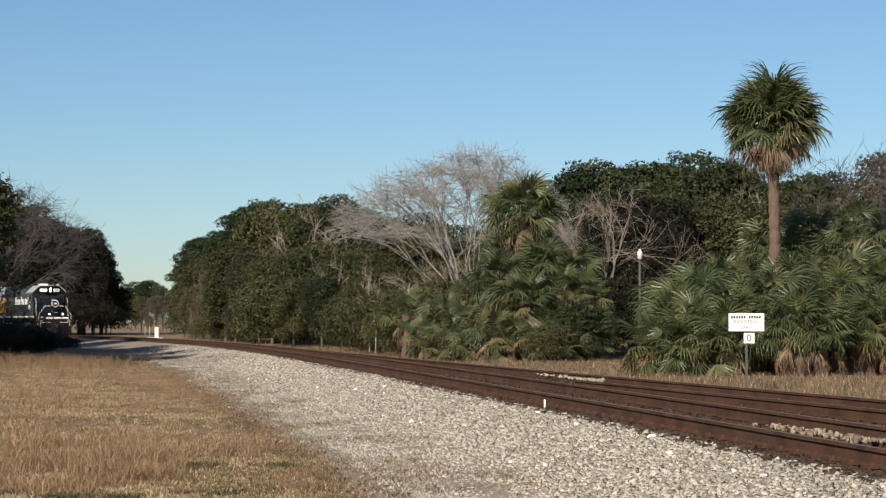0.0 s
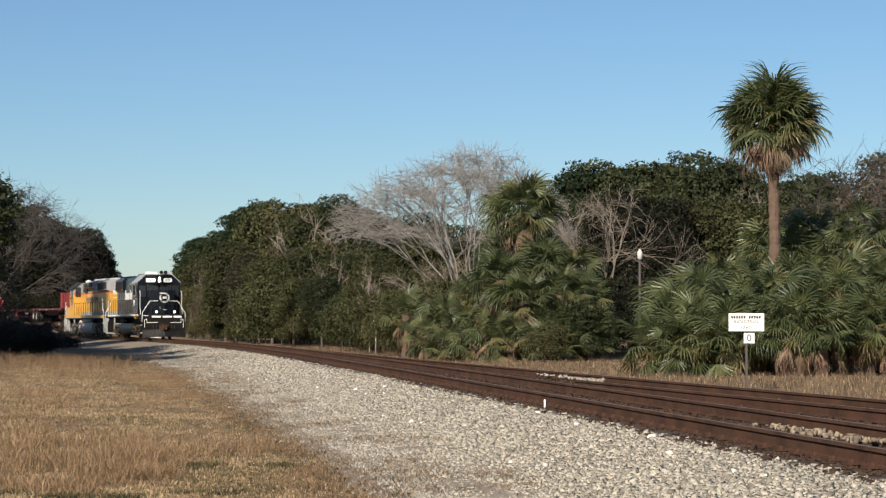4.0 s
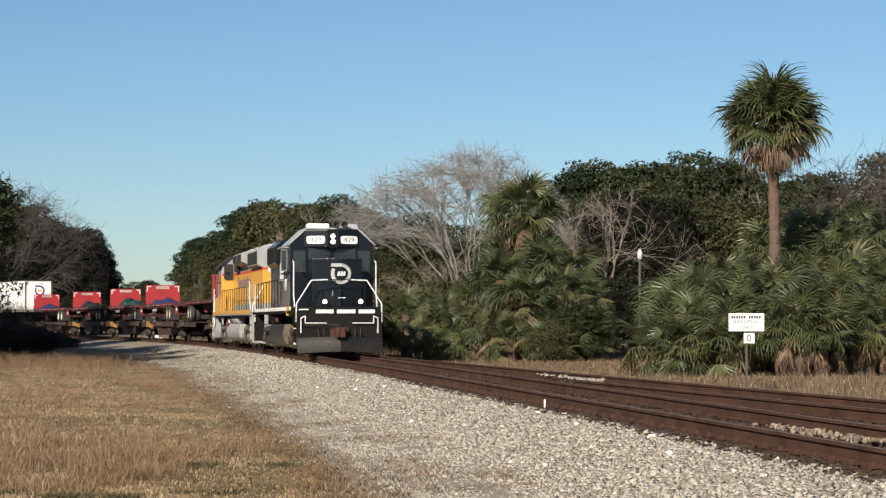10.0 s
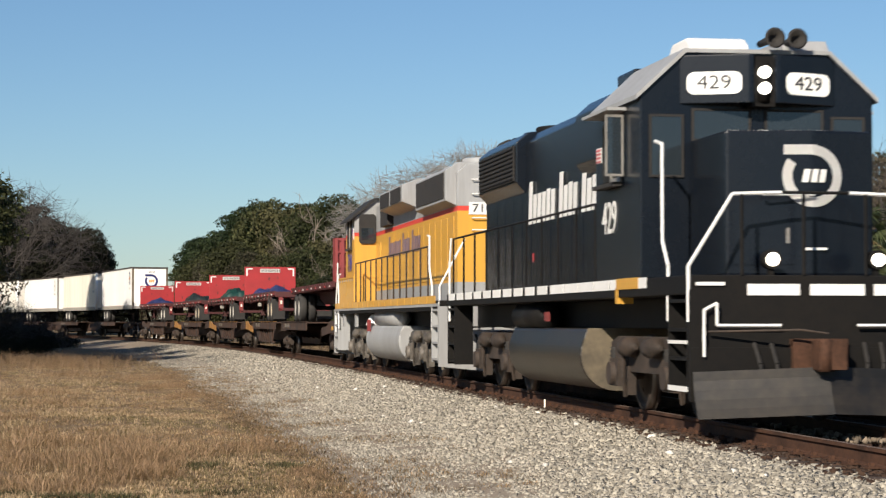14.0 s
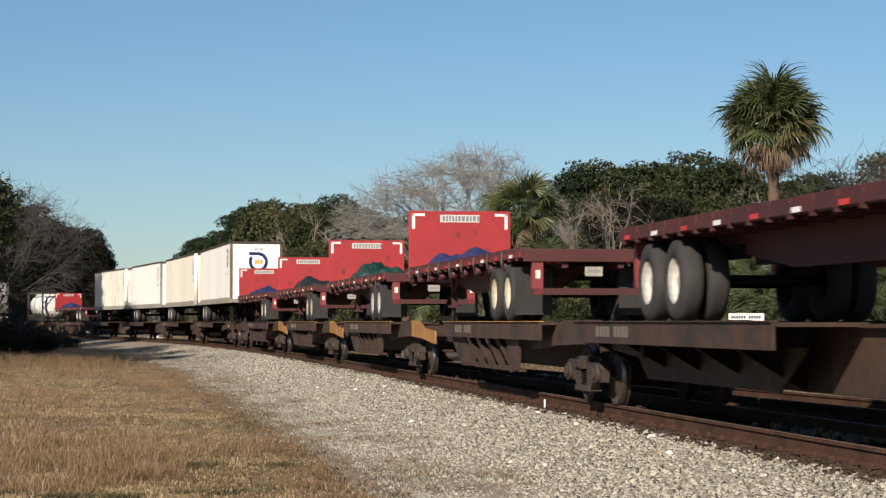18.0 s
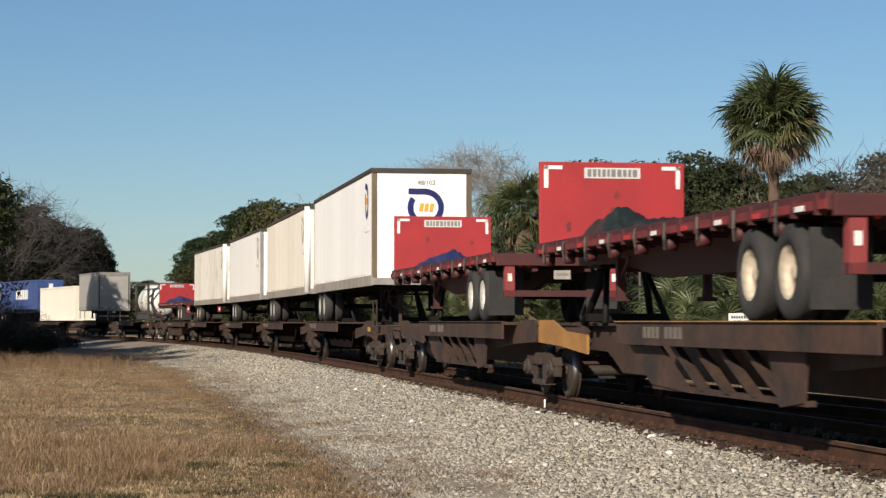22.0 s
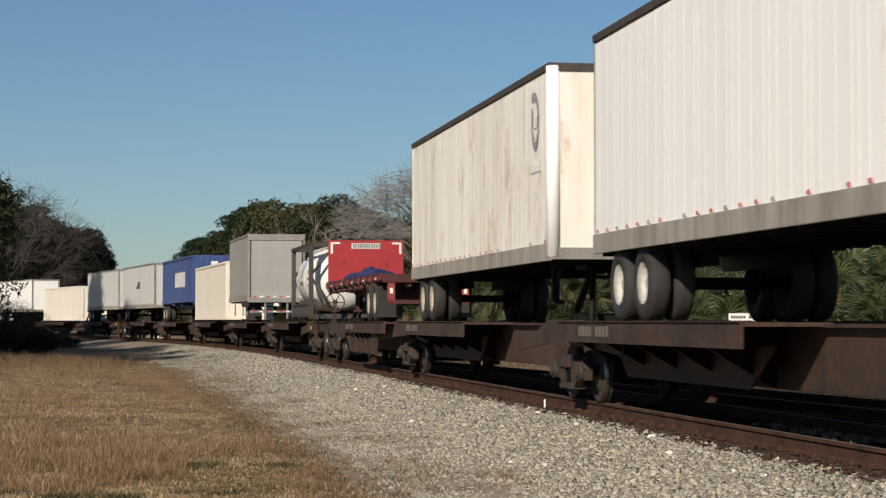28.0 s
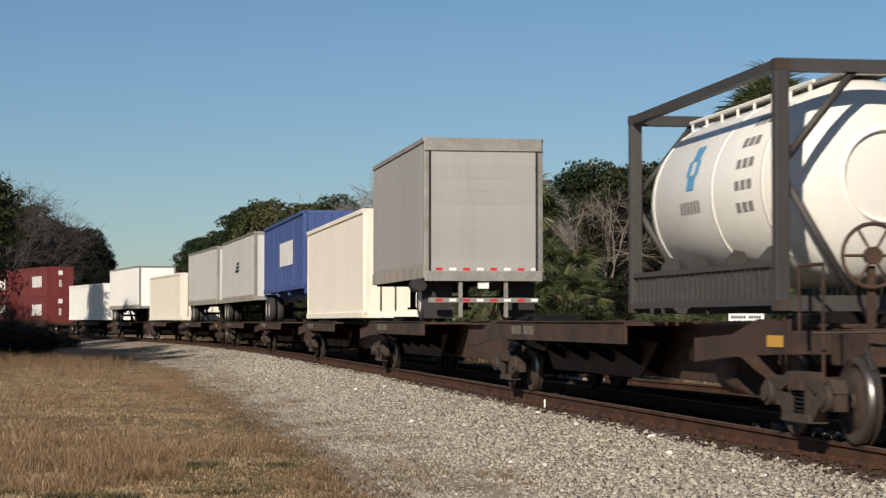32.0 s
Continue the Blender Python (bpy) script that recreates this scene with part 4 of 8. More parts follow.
    # front end: pilot, steps, handrails
    bm = bmesh.new()
    prism(bm, [(-1.5, 0.9), (1.5, 0.9), (1.5, 0.3), (0.3, 0.22), (-0.3, 0.22), (-1.5, 0.3)], "x", 8.45, 8.52)
    part("pilot_plate", bm, M["black"], r)
    bm = bmesh.new()
    for sd in (-1, 1):
        rows = []
        for k in range(6):
            f = k / 5
            z = 0.66 - 0.52 * f
            bulge = 0.1 + 0.2 * f ** 1.6
            rows.append([bm.verts.new((8.52 + bulge + 0.26 * (1 - abs(y) / 1.5), y, z - 0.06 * (abs(y) / 1.5 - 0.5))) for y in (0.0, sd * 0.75, sd * 1.5)])
        for a, b in zip(rows, rows[1:]):
            for c in range(2):
                bm.faces.new((a[c], a[c + 1], b[c + 1], b[c]))
    bmesh.ops.solidify(bm, geom=bm.faces[:], thickness=0.03)
    pb = part("snow_plough", bm, M["plough"], r, "dusty black plough blade")
    bm = bmesh.new()
    for sd in (-1, 1):
        pipe(bm, [(8.86, sd * 0.05, 0.6), (8.98, 0, 0.2)], 0.022)
    part("plough_brace", bm, M["grime"], pb)
    quick("end_plate", M["black"], r, [(8.4, 8.47, -1.5, 1.5, 0.9, 1.55)])
    coupler(r, 8.5, 1)
    coupler(r, -8.5, -1)
    corner_steps(r, 7.6, M["black"])
    corner_steps(r, -8.35, M["black"])
    quick("step_edge", M["white"], r, [(7.62, 8.4, -1.512, -1.5, 0.40, 0.46), (7.62, 8.4, -1.512, -1.5, 0.94, 0.98)], "white step edge")
    quick("step_edge", M["white"], r, [(8.472, 8.48, -1.42, -1.08, 1.6, 1.64)], "white step edge")
    for sd in (-1, 1):
        y = sd * 1.47
        handrail(r, [(7.5, y, 1.2), (7.5, y, 1.85), (7.25, y, 2.15), (7.25, y, 3.3), (6.95, y, 3.36)])
        handrail(r, [(8.45, sd * 1.5, 1.19), (8.45, sd * 1.5, 1.82), (8.45, sd * 0.98, 2.64), (8.45, sd * 0.4, 2.66)])
        handrail(r, [(-8.3, y, 1.2), (-8.3, y, 2.3), (-8.1, y, 2.8)])
        handrail(r, [(8.56, sd * 1.35, 0.8), (8.56, sd * 1.35, 1.32), (8.56, sd * 1.2, 1.4), (8.56, sd * 1.2, 1.15), (8.56, sd * 0.45, 1.15)], 0.018)
    handrail(r, [(8.45, -0.4, 2.66), (8.45, 0.4, 2.66)], 0.02, M["black"], "end_rail")
    for y in (-0.87, -0.14, 0.6, 0.9):
        bm = bmesh.new()
        tube(bm, (8.45, y, 1.72), (8.45, y, 2.65), 0.022, 6)
        part("stanchion", bm, M["black"], r)
    side_rails(r, -7.9, 3.8, 1.72, 2.78, 11, M["black"])
    # lettering on the hood: the line's name as bars, the road number as it reads
    word_bars(r, M["white"], [(-3.5, -1.35), (-1.1, 0.25), (0.5, 2.2)], 2.85, -0.885, 0.72)
    lettering("429", 0.6, M["white"], r, pose(4.78, -1.508, 2.52) @ SIDE, "road_number", width=0.85)
    fl = quick("small_flag", M["white"], r, [(4.1, 4.36, -1.515, -1.503, 3.3, 3.5)], "small red and white flag plate")
    for k in range(4):
        quick("flag_stripe", M["tape_red"], fl, [(4.1, 4.36, -1.518, -1.5155, 3.305 + k * 0.05, 3.33 + k * 0.05)])
    quick("warning_plate", M["tape_red"], r, [(-3.2, -3.1, -0.885, -0.878, 2.2, 2.35)])
    return r


def build_loco_710(q):
    r = thing("trailing_locomotive", "armour yellow and grey six-axle diesel locomotive", "locomotive", q, 6.6)
    quick("underframe", M["black"], r, [(-9.5, 9.5, -0.9, 0.9, 1.1, 1.5)], bev=0.02)
    quick("walkway", M["black"], r, [(-9.5, 9.5, -1.48, 1.48, 1.42, 1.62)], bev=0.01)
    quick("walkway_edge", M["loco_grey"], r, [(-9.5, 9.5, -1.505, -1.48, 1.5, 1.56)])
    for i in range(17):
        x = -9.2 + i * 1.08
        quick("sill_stripe", M["yellow"], r, [(x, x + 1.02, -1.512, -1.5, 1.56, 1.72)], "yellow sill stripe")
    bm = bmesh.new()
    pts = [(-1.3, 1.1), (1.3, 1.1)]
    for i in range(11):
        a = radians(25 - i * 11.5)
        pts.append((0.9 + 0.5 * math.cos(a), 0.74 + 0.5 * math.sin(a)))
    pts += [(-y, z) for y, z in pts[:1:-1]]
    prism(bm, pts, "x", -2.9, 3.1)
    part("fuel_tank", bm, M["loco_grey"], r, "silver-grey fuel tank", bev=0.05)
    bm = bmesh.new()
    lathe(bm, [(-1.5, 0.03), (-1.4, 0.22), (2.2, 0.22), (2.3, 0.03)], 18, "x", 0, -1.18, 1.3)
    part("air_reservoir", bm, M["loco_grey"], r)
    bm = bmesh.new()
    lathe(bm, [(0.9, 0.2), (0.98, 0.17), (1.12, 0.09), (1.18, 0.03)], 16, "z", -2.6, -1.25, 0.2)
    part("bell", bm, M["white"], r, "pale painted bell")
    quick("fuel_filler", M["dark_red"], r, [(-2.3, -2.2, -1.45, -1.36, 0.95, 1.25)])
    loco_truck(r, 5.6, 3, 2.0, M["truck_grey"])
    loco_truck(r, -5.6, 3, 2.0, M["truck_grey"])
    # hood in bands: grey skirt, yellow body, red line, grey top
    for name, z0, z1, mm in (("lower_hood", 1.62, 2.02, "loco_grey"), ("long_hood", 2.02, 3.5, "yellow"), ("hood_band", 3.5, 3.6, "red_stripe")):
        bm = bmesh.new()
        box(bm, -5.0, 8.0, -0.86, 0.86, z0, z1)
        part(name, bm, M[mm], r)
    bm = bmesh.new()
    prism(bm, [(-0.86, 3.6), (-0.86, 4.3), (-0.66, 4.48), (0.66, 4.48), (0.86, 4.3), (0.86, 3.6)], "x", -5.0, 8.0)
    part("upper_hood", bm, M["loco_grey"], r, bev=0.015)
    for i in range(13):
        x = -3.0 + i * 0.82
        quick("hood_door", M["yellow"], r, [(x, x + 0.77, -0.876, -0.862, 2.1, 3.4)], bev=0.004)
    bm = bmesh.new()
    prism(bm, [(-0.86, 3.62), (-1.08, 3.72), (-1.08, 4.36), (-0.8, 4.52), (0.8, 4.52), (1.08, 4.36), (1.08, 3.72), (0.86, 3.62)], "x", 3.6, 7.8)
    part("radiator_housing", bm, M["loco_grey"], r, bev=0.02)
    bm = bmesh.new()
    prism(bm, [(-0.86, 3.85), (-1.25, 4.0), (-1.25, 4.4), (-0.85, 4.55), (0.85, 4.55), (1.25, 4.4), (1.25, 4.0), (0.86, 3.85)], "x", -1.4, 2.6)
    part("brake_blister", bm, M["loco_grey"], r, bev=0.02)
    quick("intake_housing", M["dark"], r, [(-3.0, -1.6, -1.02, 1.02, 3.65, 4.4)], "dark air-filter housing", bev=0.02)
    for sd in (-1, 1):
        g = quick("radiator_grille", M["dark"], r, [(3.8, 7.6, sd * 1.085 - 0.012, sd * 1.085 + 0.012, 3.78, 4.32)])
        quick("brake_grille", M["dark"], r, [(-1.2, 0.4, sd * 1.255 - 0.012, sd * 1.255 + 0.012, 4.02, 4.36), (0.7, 2.4, sd * 1.255 - 0.012, sd * 1.255 + 0.012, 4.02, 4.36)])
    for x in (4.4, 5.6, 6.8):
        fan(r, x, 4.5, 0.55, M["loco_grey"])
    for x in (-0.7, 1.6):
        fan(r, x, 4.53, 0.5, M["loco_grey"])
    # hood end towards the lead engine
    nb = quick("number_board", M["white"], r, [(8.0, 8.02, -0.62, -0.06, 3.42, 3.68)], "white number board", bev=0.008)
    lettering("710", 0.24, M["bar_black"], nb, pose(8.024, -0.34, 3.55) @ FRONT, "road_number", width=1.2)
    for z in (3.1, 3.35, 3.85, 4.15):
        handrail(r, [(8.02, -0.55, z), (8.08, -0.55, z), (8.08, -0.2, z), (8.02, -0.2, z)], 0.015, M["white"], "grab_iron")
    emblem(r, pose(8.012, 0.25, 2.75) @ FRONT, 0.42, M["blue_letter"], label="blue open ring emblem")
    bm = bmesh.new()
    tube(bm, (8.0, 0, 4.25), (8.06, 0, 4.25), 0.1, 16)
    part("end_light", bm, M["alu"], r)
    # cab at the rear
    for name, z0, z1, mm in (("cab", 1.62, 3.5, "yellow"), ("cab_band", 3.5, 3.6, "red_stripe")):
        bm = bmesh.new()
        box(bm, -7.0, -5.0, -1.45, 1.45, z0, z1)
        part(name, bm, M[mm], r)
    bm = bmesh.new()
    prism(bm, [(-1.45, 3.6), (-1.45, 4.0), (-0.9, 4.5), (0.9, 4.5), (1.45, 4.0), (1.45, 3.6)], "x", -7.0, -5.0)
    part("cab_top", bm, M["loco_grey"], r, bev=0.015)
    bm = bmesh.new()
    prism(bm, [(-1.6, 3.9), (-1.6, 3.96), (-0.92, 4.54), (0.92, 4.54), (1.6, 3.96), (1.6, 3.9), (0.9, 4.48), (-0.9, 4.48)], "x", -7.2, -4.9)
    part("cab_roof", bm, M["dark"], r, "dark cab roof")
    bm = bmesh.new()
    lathe(bm, [(4.52, 0.3), (4.62, 0.28), (4.72, 0.15), (4.75, 0.02)], 20, "z", -6.0, 0)
    part("antenna_dome", bm, M["white"], r)
    for sd in (-1, 1):
        w = quick("cab_side_window", M["glass"], r, [(-6.4, -5.6, sd * 1.455 - 0.01, sd * 1.455 + 0.01, 3.22, 3.95)])
        quick("sill", M["dark"], w, [(-6.48, -5.52, sd * 1.48 - 0.06, sd * 1.48 + 0.06, 3.14, 3.2)])
        quick("mullion", M["alu"], w, [(-6.02, -5.98, sd * 1.47 - 0.012, sd * 1.47 + 0.012, 3.2, 3.95)])
        quick("jamb", M["dark"], w, [(-6.5, -6.4, sd * 1.46 - 0.015, sd * 1.46 + 0.015, 3.2, 3.98)])
        quick("jamb", M["dark"], w, [(-5.6, -5.54, sd * 1.46 - 0.015, sd * 1.46 + 0.015, 3.2, 3.98)])
        bm = bmesh.new()
        y0, y1 = sd * 1.33, sd * 0.87
        prism(bm, [(y0, 3.36), (y0 - sd * 0.06, 3.3), (y1 + sd * 0.06, 3.3), (y1, 3.36), (y1, 4.04), (y1 + sd * 0.06, 4.1), (y0 - sd * 0.06, 4.1), (y0, 4.04)], "x", -5.01, -4.95)
        w2 = part("window_surround", bm, M["dark"], r, "black window surround")
        quick("pane", M["glass"], w2, [(-4.952, -4.944, min(y0 - sd * 0.06, y1 + sd * 0.06), max(y0 - sd * 0.06, y1 + sd * 0.06), 3.4, 3.72)])
    fl = quick("flag_plate", M["white"], r, [(-5.42, -5.12, -1.465, -1.455, 3.42, 3.7)], "small red and white flag plate")
    for k in range(4):
        quick("flag_stripe", M["tape_red"], fl, [(-5.42, -5.12, -1.468, -1.4655, 3.43 + k * 0.07, 3.465 + k * 0.07)])
    quick("flag_canton", M["blue_letter"], fl, [(-5.42, -5.3, -1.471, -1.468, 3.57, 3.7)])
    for y0, y1 in ((-1.35, -0.95), (-0.8, -0.1), (0.1, 0.8), (0.95, 1.35)):
        quick("cab_end_window", M["glass"], r, [(-7.015, -7.0, y0, y1, 3.15, 3.8)])
    lettering("710", 0.7, M["blue_letter"], r, pose(-6.03, -1.462, 2.78) @ SIDE, "road_number", width=0.85)
    word_bars(r, M["faded_letter"], [(-2.3, -0.1), (0.15, 1.4), (1.7, 3.1)], 2.85, -0.885, 0.52)
    # short nose over the rear porch
    quick("short_nose", M["yellow"], r, [(-8.35, -7.0, -0.85, 0.85, 1.62, 3.15)], bev=0.03)
    for x0, x1 in ((-8.45, -6.72), (-6.7, -4.97)):
        tb = quick("battery_box", M["yellow"], r, [(x0, x1, -1.475, -0.88, 1.66, 2.42)], "faded yellow battery box", bev=0.012)
        quick("box_lid", M["yellow"], tb, [(x0 - 0.01, x1 + 0.01, -1.49, -0.88, 2.38, 2.43)], bev=0.006)
        for k in range(3):
            x = x0 + 0.3 + k * 0.55
            quick("hinge", M["alu"], tb, [(x, x + 0.08, -1.494, -1.475, 2.3, 2.36)])
    for x in (-8.0, -5.2):
        quick("frame_hanger", M["loco_grey"], r, [(x, x + 0.35, -1.42, -1.36, 1.05, 1.45)])
    coupler(r, 9.5, 1)
    coupler(r, -9.5, -1)
    corner_steps(r, 8.6, M["loco_grey"])
    corner_steps(r, -9.4, M["loco_grey"])
    for ex in (9.5, -9.5):
        bm = bmesh.new()
        prism(bm, [(-1.5, 1.5), (1.5, 1.5), (1.5, 0.3), (0.5, 0.2), (-0.5, 0.2), (-1.5, 0.3)], "x", ex - 0.03, ex + 0.03)
        part("end_plate", bm, M["loco_grey"], r)
    for sd in (-1, 1):
        y = sd * 1.47
        handrail(r, [(8.5, y, 1.0), (8.5, y, 1.9), (8.15, y, 2.3), (8.15, y, 2.95), (7.9, y, 2.98)])
        handrail(r, [(9.45, y, 1.0), (9.45, y, 1.9), (9.4, sd * 0.95, 2.85)])
        handrail(r, [(-9.3, y, 0.9), (-9.3, y, 1.75), (-9.0, y, 2.35), (-8.9, y, 2.9)])
        handrail(r, [(-8.55, y, 1.0), (-8.6, y, 1.9), (-8.75, y, 2.3), (-8.6, y, 2.55), (-8.2, y, 2.55)])
    side_rails(r, -4.6, 7.9, 1.62, 2.75, 13, M["grime"])
    for sd in (-1, 1):
        quick("cabinet_door", M["yellow"], r, [(-4.7, -4.0, sd * 0.87 - 0.012, sd * 0.87 + 0.012, 2.1, 3.3)], bev=0.004)
    return r


def trailer_wheels(r, xs, y_out, rim, radius=0.5):
    """Dual tyres on trailer axles: tyre with rim, brake axle."""
    for x in xs:
        for sd in (-1, 1):
            for yy in (y_out - 0.14, y_out - 0.46):
                bm = bmesh.new()
                lathe(bm, [(-0.13, radius * 0.56), (-0.14, radius * 0.8), (-0.11, radius * 0.97), (-0.05, radius), (0.05, radius), (0.11, radius * 0.97), (0.14, radius * 0.8), (0.13, radius * 0.56)], 30, "y", loop=True)
                t = part("tyre", bm, M["tyre"], r, "worn black truck tyre")
                t.matrix_basis = pose(x, sd * yy, radius)
                if yy > y_out - 0.3:
                    bm = bmesh.new()
                    s2 = sd
                    lathe(bm, [(s2 * 0.0, radius * 0.12), (s2 * 0.01, radius * 0.38), (s2 * 0.05, radius * 0.5), (s2 * 0.125, radius * 0.56), (s2 * 0.02, radius * 0.57)], 24, "y")
                    tube(bm, (0, 0, 0), (0, s2 * 0.07, 0), radius * 0.14, 12)
                    part("rim", bm, rim, t, "pale steel wheel rim")
        bm = bmesh.new()
        tube(bm, (x, -y_out + 0.3, radius), (x, y_out - 0.3, radius), 0.07, 10)
        part("axle", bm, M["black"], r)


def landing_gear(r, x, z_top, material):
    for sd in (-1, 1):
        bm = bmesh.new()
        box(bm, x - 0.06, x + 0.06, sd * 0.65 - 0.06, sd * 0.65 + 0.06, 0.35, z_top)
        box(bm, x - 0.12, x + 0.12, sd * 0.65 - 0.12, sd * 0.65 + 0.12, 0.3, 0.36)
        pipe(bm, [(x, sd * 0.65, 0.6), (x + 0.55, sd * 0.65, z_top)], 0.03)
        part("landing_leg", bm, material, r)
    bm = bmesh.new()
    pipe(bm, [(x, -0.65, 0.75), (x, 0.65, 0.75)], 0.03)
    part("leg_brace", bm, material, r)


def build_flatbed(q_front, q_rear, headboard_front, tarp, seed, old=False):
    """Flatbed semitrailer; its headboard stands at one end, its wheels are under the other."""
    rng = random.Random(seed)
    L = q_rear - q_front
    h = L / 2
    d = 1 if headboard_front else -1
    m_body = M["faded_red"] if old else M["flat_red"]
    what = "faded maroon" if old else "red"
    r = thing("flatbed_trailer", what + " flatbed semitrailer with a tall headboard on a spine car", "flatbed trailer", (q_front + q_rear) / 2, h * 0.7, 1.19, "flatbed trailers")
    # local origin: platform top; deck top about 1.2 m above it
    zt = 1.22
    w = 1.19
    quick("deck", M["maroon"], r, [(-h, h, -w + 0.06, w - 0.06, zt - 0.1, zt)], "worn dark red deck", bev=0.01)
    for sd in (-1, 1):
        rail = quick("side_rail", M["maroon"], r, [(-h, h, sd * w - 0.05, sd * w + 0.03, zt - 0.16, zt + 0.02)], bev=0.01)
        quick("rub_rail", M["maroon"] if old else M["dark_red"], r, [(-h, h, sd * (w + 0.06) - 0.015, sd * (w + 0.06) + 0.015, zt - 0.15, zt - 0.06)])
        if sd < 0:
            for i in range(20):
                x = -h + 0.25 + i * (L - 0.5) / 19
                quick("stake_pocket", M["maroon"], rail, [(x - 0.04, x + 0.04, sd * (w + 0.03) - 0.05, sd * (w + 0.03) + 0.03, zt - 0.2, zt)])
                if i % 2 == 0 and i < 19:
                    quick("reflective_tape", M["white"] if i % 4 else M["tape_red"], rail, [(x + 0.1, x + 0.36, sd * (w + 0.078) - 0.003, sd * (w + 0.078) + 0.003, zt - 0.145, zt - 0.09)])
    # winches and straps below the field-side rail
    for i in range(0 if old else 9):
        x = -h + 0.7 + i * (L - 2.2) / 8
        bm = bmesh.new()
        tube(bm, (x, -w - 0.05, zt - 0.27), (x, -w + 0.1, zt - 0.27), 0.085, 12)
        wz = part("strap_winch", bm, M["maroon"], r, "red strap winch")
        bm = bmesh.new()
        pipe(bm, [(x + 0.12, -w - 0.09, zt - 0.02), (x + 0.12 + rng.uniform(-0.03, 0.03), -w - 0.1, zt - rng.uniform(0.14, 0.24)), (x + 0.06, -w - 0.07, zt - rng.uniform(0.24, 0.36))], 0.017)
        part("strap", bm, M["strap"], wz, "grey hanging strap end")
    # fishbelly beams
    for y in (-0.48, 0.48):
        bm = bmesh.new()
        prism(bm, [(-h, zt - 0.1), (h, zt - 0.1), (h, zt - 0.32), (h * 0.55, zt - 0.36), (h * 0.25, zt - 0.62), (-h * 0.25, zt - 0.62), (-h * 0.6, zt - 0.36), (-h, zt - 0.32)], "y", y - 0.05, y + 0.05)
        part("main_beam", bm, M["maroon"], r)
    cm = quick("cross_member", M["maroon"], r, [(-0.03, 0.03, -w + 0.08, w - 0.08, zt - 0.2, zt - 0.1)])
    cm.location.x = -h + 0.4
    for i in range(1, 16):
        again(cm, pose(-h + 0.4 + i * (L - 0.8) / 15, 0, 0))
    # headboard
    hx = d * h
    z1 = 2.56
    a, b = sorted((hx, hx - d * 0.09))
    hb = quick("headboard", m_body, r, [(a, b, -w, w, zt - 0.02, z1)], "scuffed " + what + " headboard", bev=0.012)
    if headboard_front:
        bm = bmesh.new()
        for y in (-1.14, -0.95, 1.14):
            box(bm, hx, hx + 0.06, y - 0.05, y + 0.05, zt - 0.02, z1)
        for z in (zt, 1.65, 2.1, z1 - 0.08):
            box(bm, hx, hx + 0.05, -w, w, z, z + 0.07)
        part("headboard_ribs", bm, m_body, hb)
        emblem(hb, pose(hx + 0.07, 0.1, 2.1) @ FRONT, 0.36, M["white"])
        quick("headboard_return", m_body, hb, [(hx - 0.5, hx - 0.09, -w, -w + 0.06, zt, z1), (hx - 0.5, hx - 0.09, w - 0.06, w, zt, z1)])
    else:
        fx = hx + 0.094
        for y0, y1, za, zb in ((-1.12, -0.82, 2.44, 2.5), (-1.12, -1.05, 2.14, 2.5), (0.82, 1.12, 2.44, 2.5), (1.05, 1.12, 2.14, 2.5)):
            quick("reflective_corner", M["white"], hb, [(fx - 0.004, fx + 0.003, y0, y1, za, zb)], "white reflective corner tape")
        np_ = quick("number_panel", M["trailer_pale"], hb, [(fx - 0.004, fx + 0.003, -0.46, 0.46, 2.3, 2.47)], "pale number panel")
        bm = bmesh.new()
        x = -0.41
        while x < 0.4:
            ww = rng.uniform(0.04, 0.075)
            box(bm, fx + 0.003, fx + 0.006, x, x + ww, 2.325, 2.445)
            x += ww + 0.025
        tagged(part("number_strip", bm, M["bar_grey"], np_), kind="stuff")
        # rust runs with shapes of their own
        for k in range(3):
            y0, z0 = rng.uniform(-0.9, 0.8), rng.uniform(1.5, 2.1)
            bm = bmesh.new()
            pts = []
            for i in range(12):
                an = 2 * math.pi * i / 12
                rr = rng.uniform(0.4, 1.1)
                pts.append((y0 + math.cos(an) * 0.06 * rr, z0 + math.sin(an) * 0.1 * rr))
            prism(bm, pts, "x", fx - 0.003, fx + 0.0015)
            part("rust_stain", bm, M["dark_red"], hb)
    # tail with bumper, lamps and plate
    tx = -d * h
    for sd in (-1, 1):
        quick("bumper_post", M["faded_red"], r, [(tx - 0.05 if d > 0 else tx - 0.1, tx + 0.1 if d > 0 else tx + 0.05, sd * 0.95 - 0.09, sd * 0.95 + 0.09, 0.45, zt - 0.1)])
    e = 0.02 * -d
    tl = quick("tail_beam", M["maroon"], r, [(min(tx, tx - d * 0.08), max(tx, tx - d * 0.08) + 0.0, -w, w, zt - 0.22, zt - 0.01)], bev=0.01)
    quick("bumper", M["maroon"], r, [(tx - 0.05, tx + 0.05, -1.05, 1.05, 0.45, 0.56)], "red underride bumper")
    if d < 0:
        quick("tail_plate", M["rail_white"], tl, [(tx + 0.05, tx + 0.06, -0.15, 0.15, zt - 0.46, zt - 0.3)], "white plate under the tail")
        quick("plate_strip", M["bar_grey"], tl, [(tx + 0.06, tx + 0.063, -0.11, 0.11, zt - 0.4, zt - 0.35)])
        quick("conspicuity_tape", M["white"], tl, [(tx + 0.002, tx + 0.006, -0.28, 0.28, zt - 0.12, zt - 0.05)])
        for y in (-0.95, 0.95):
            quick("bumper_tape", M["trailer_ivory"], tl, [(tx + 0.052, tx + 0.056, y - 0.04, y + 0.04, 0.72, 0.86)])
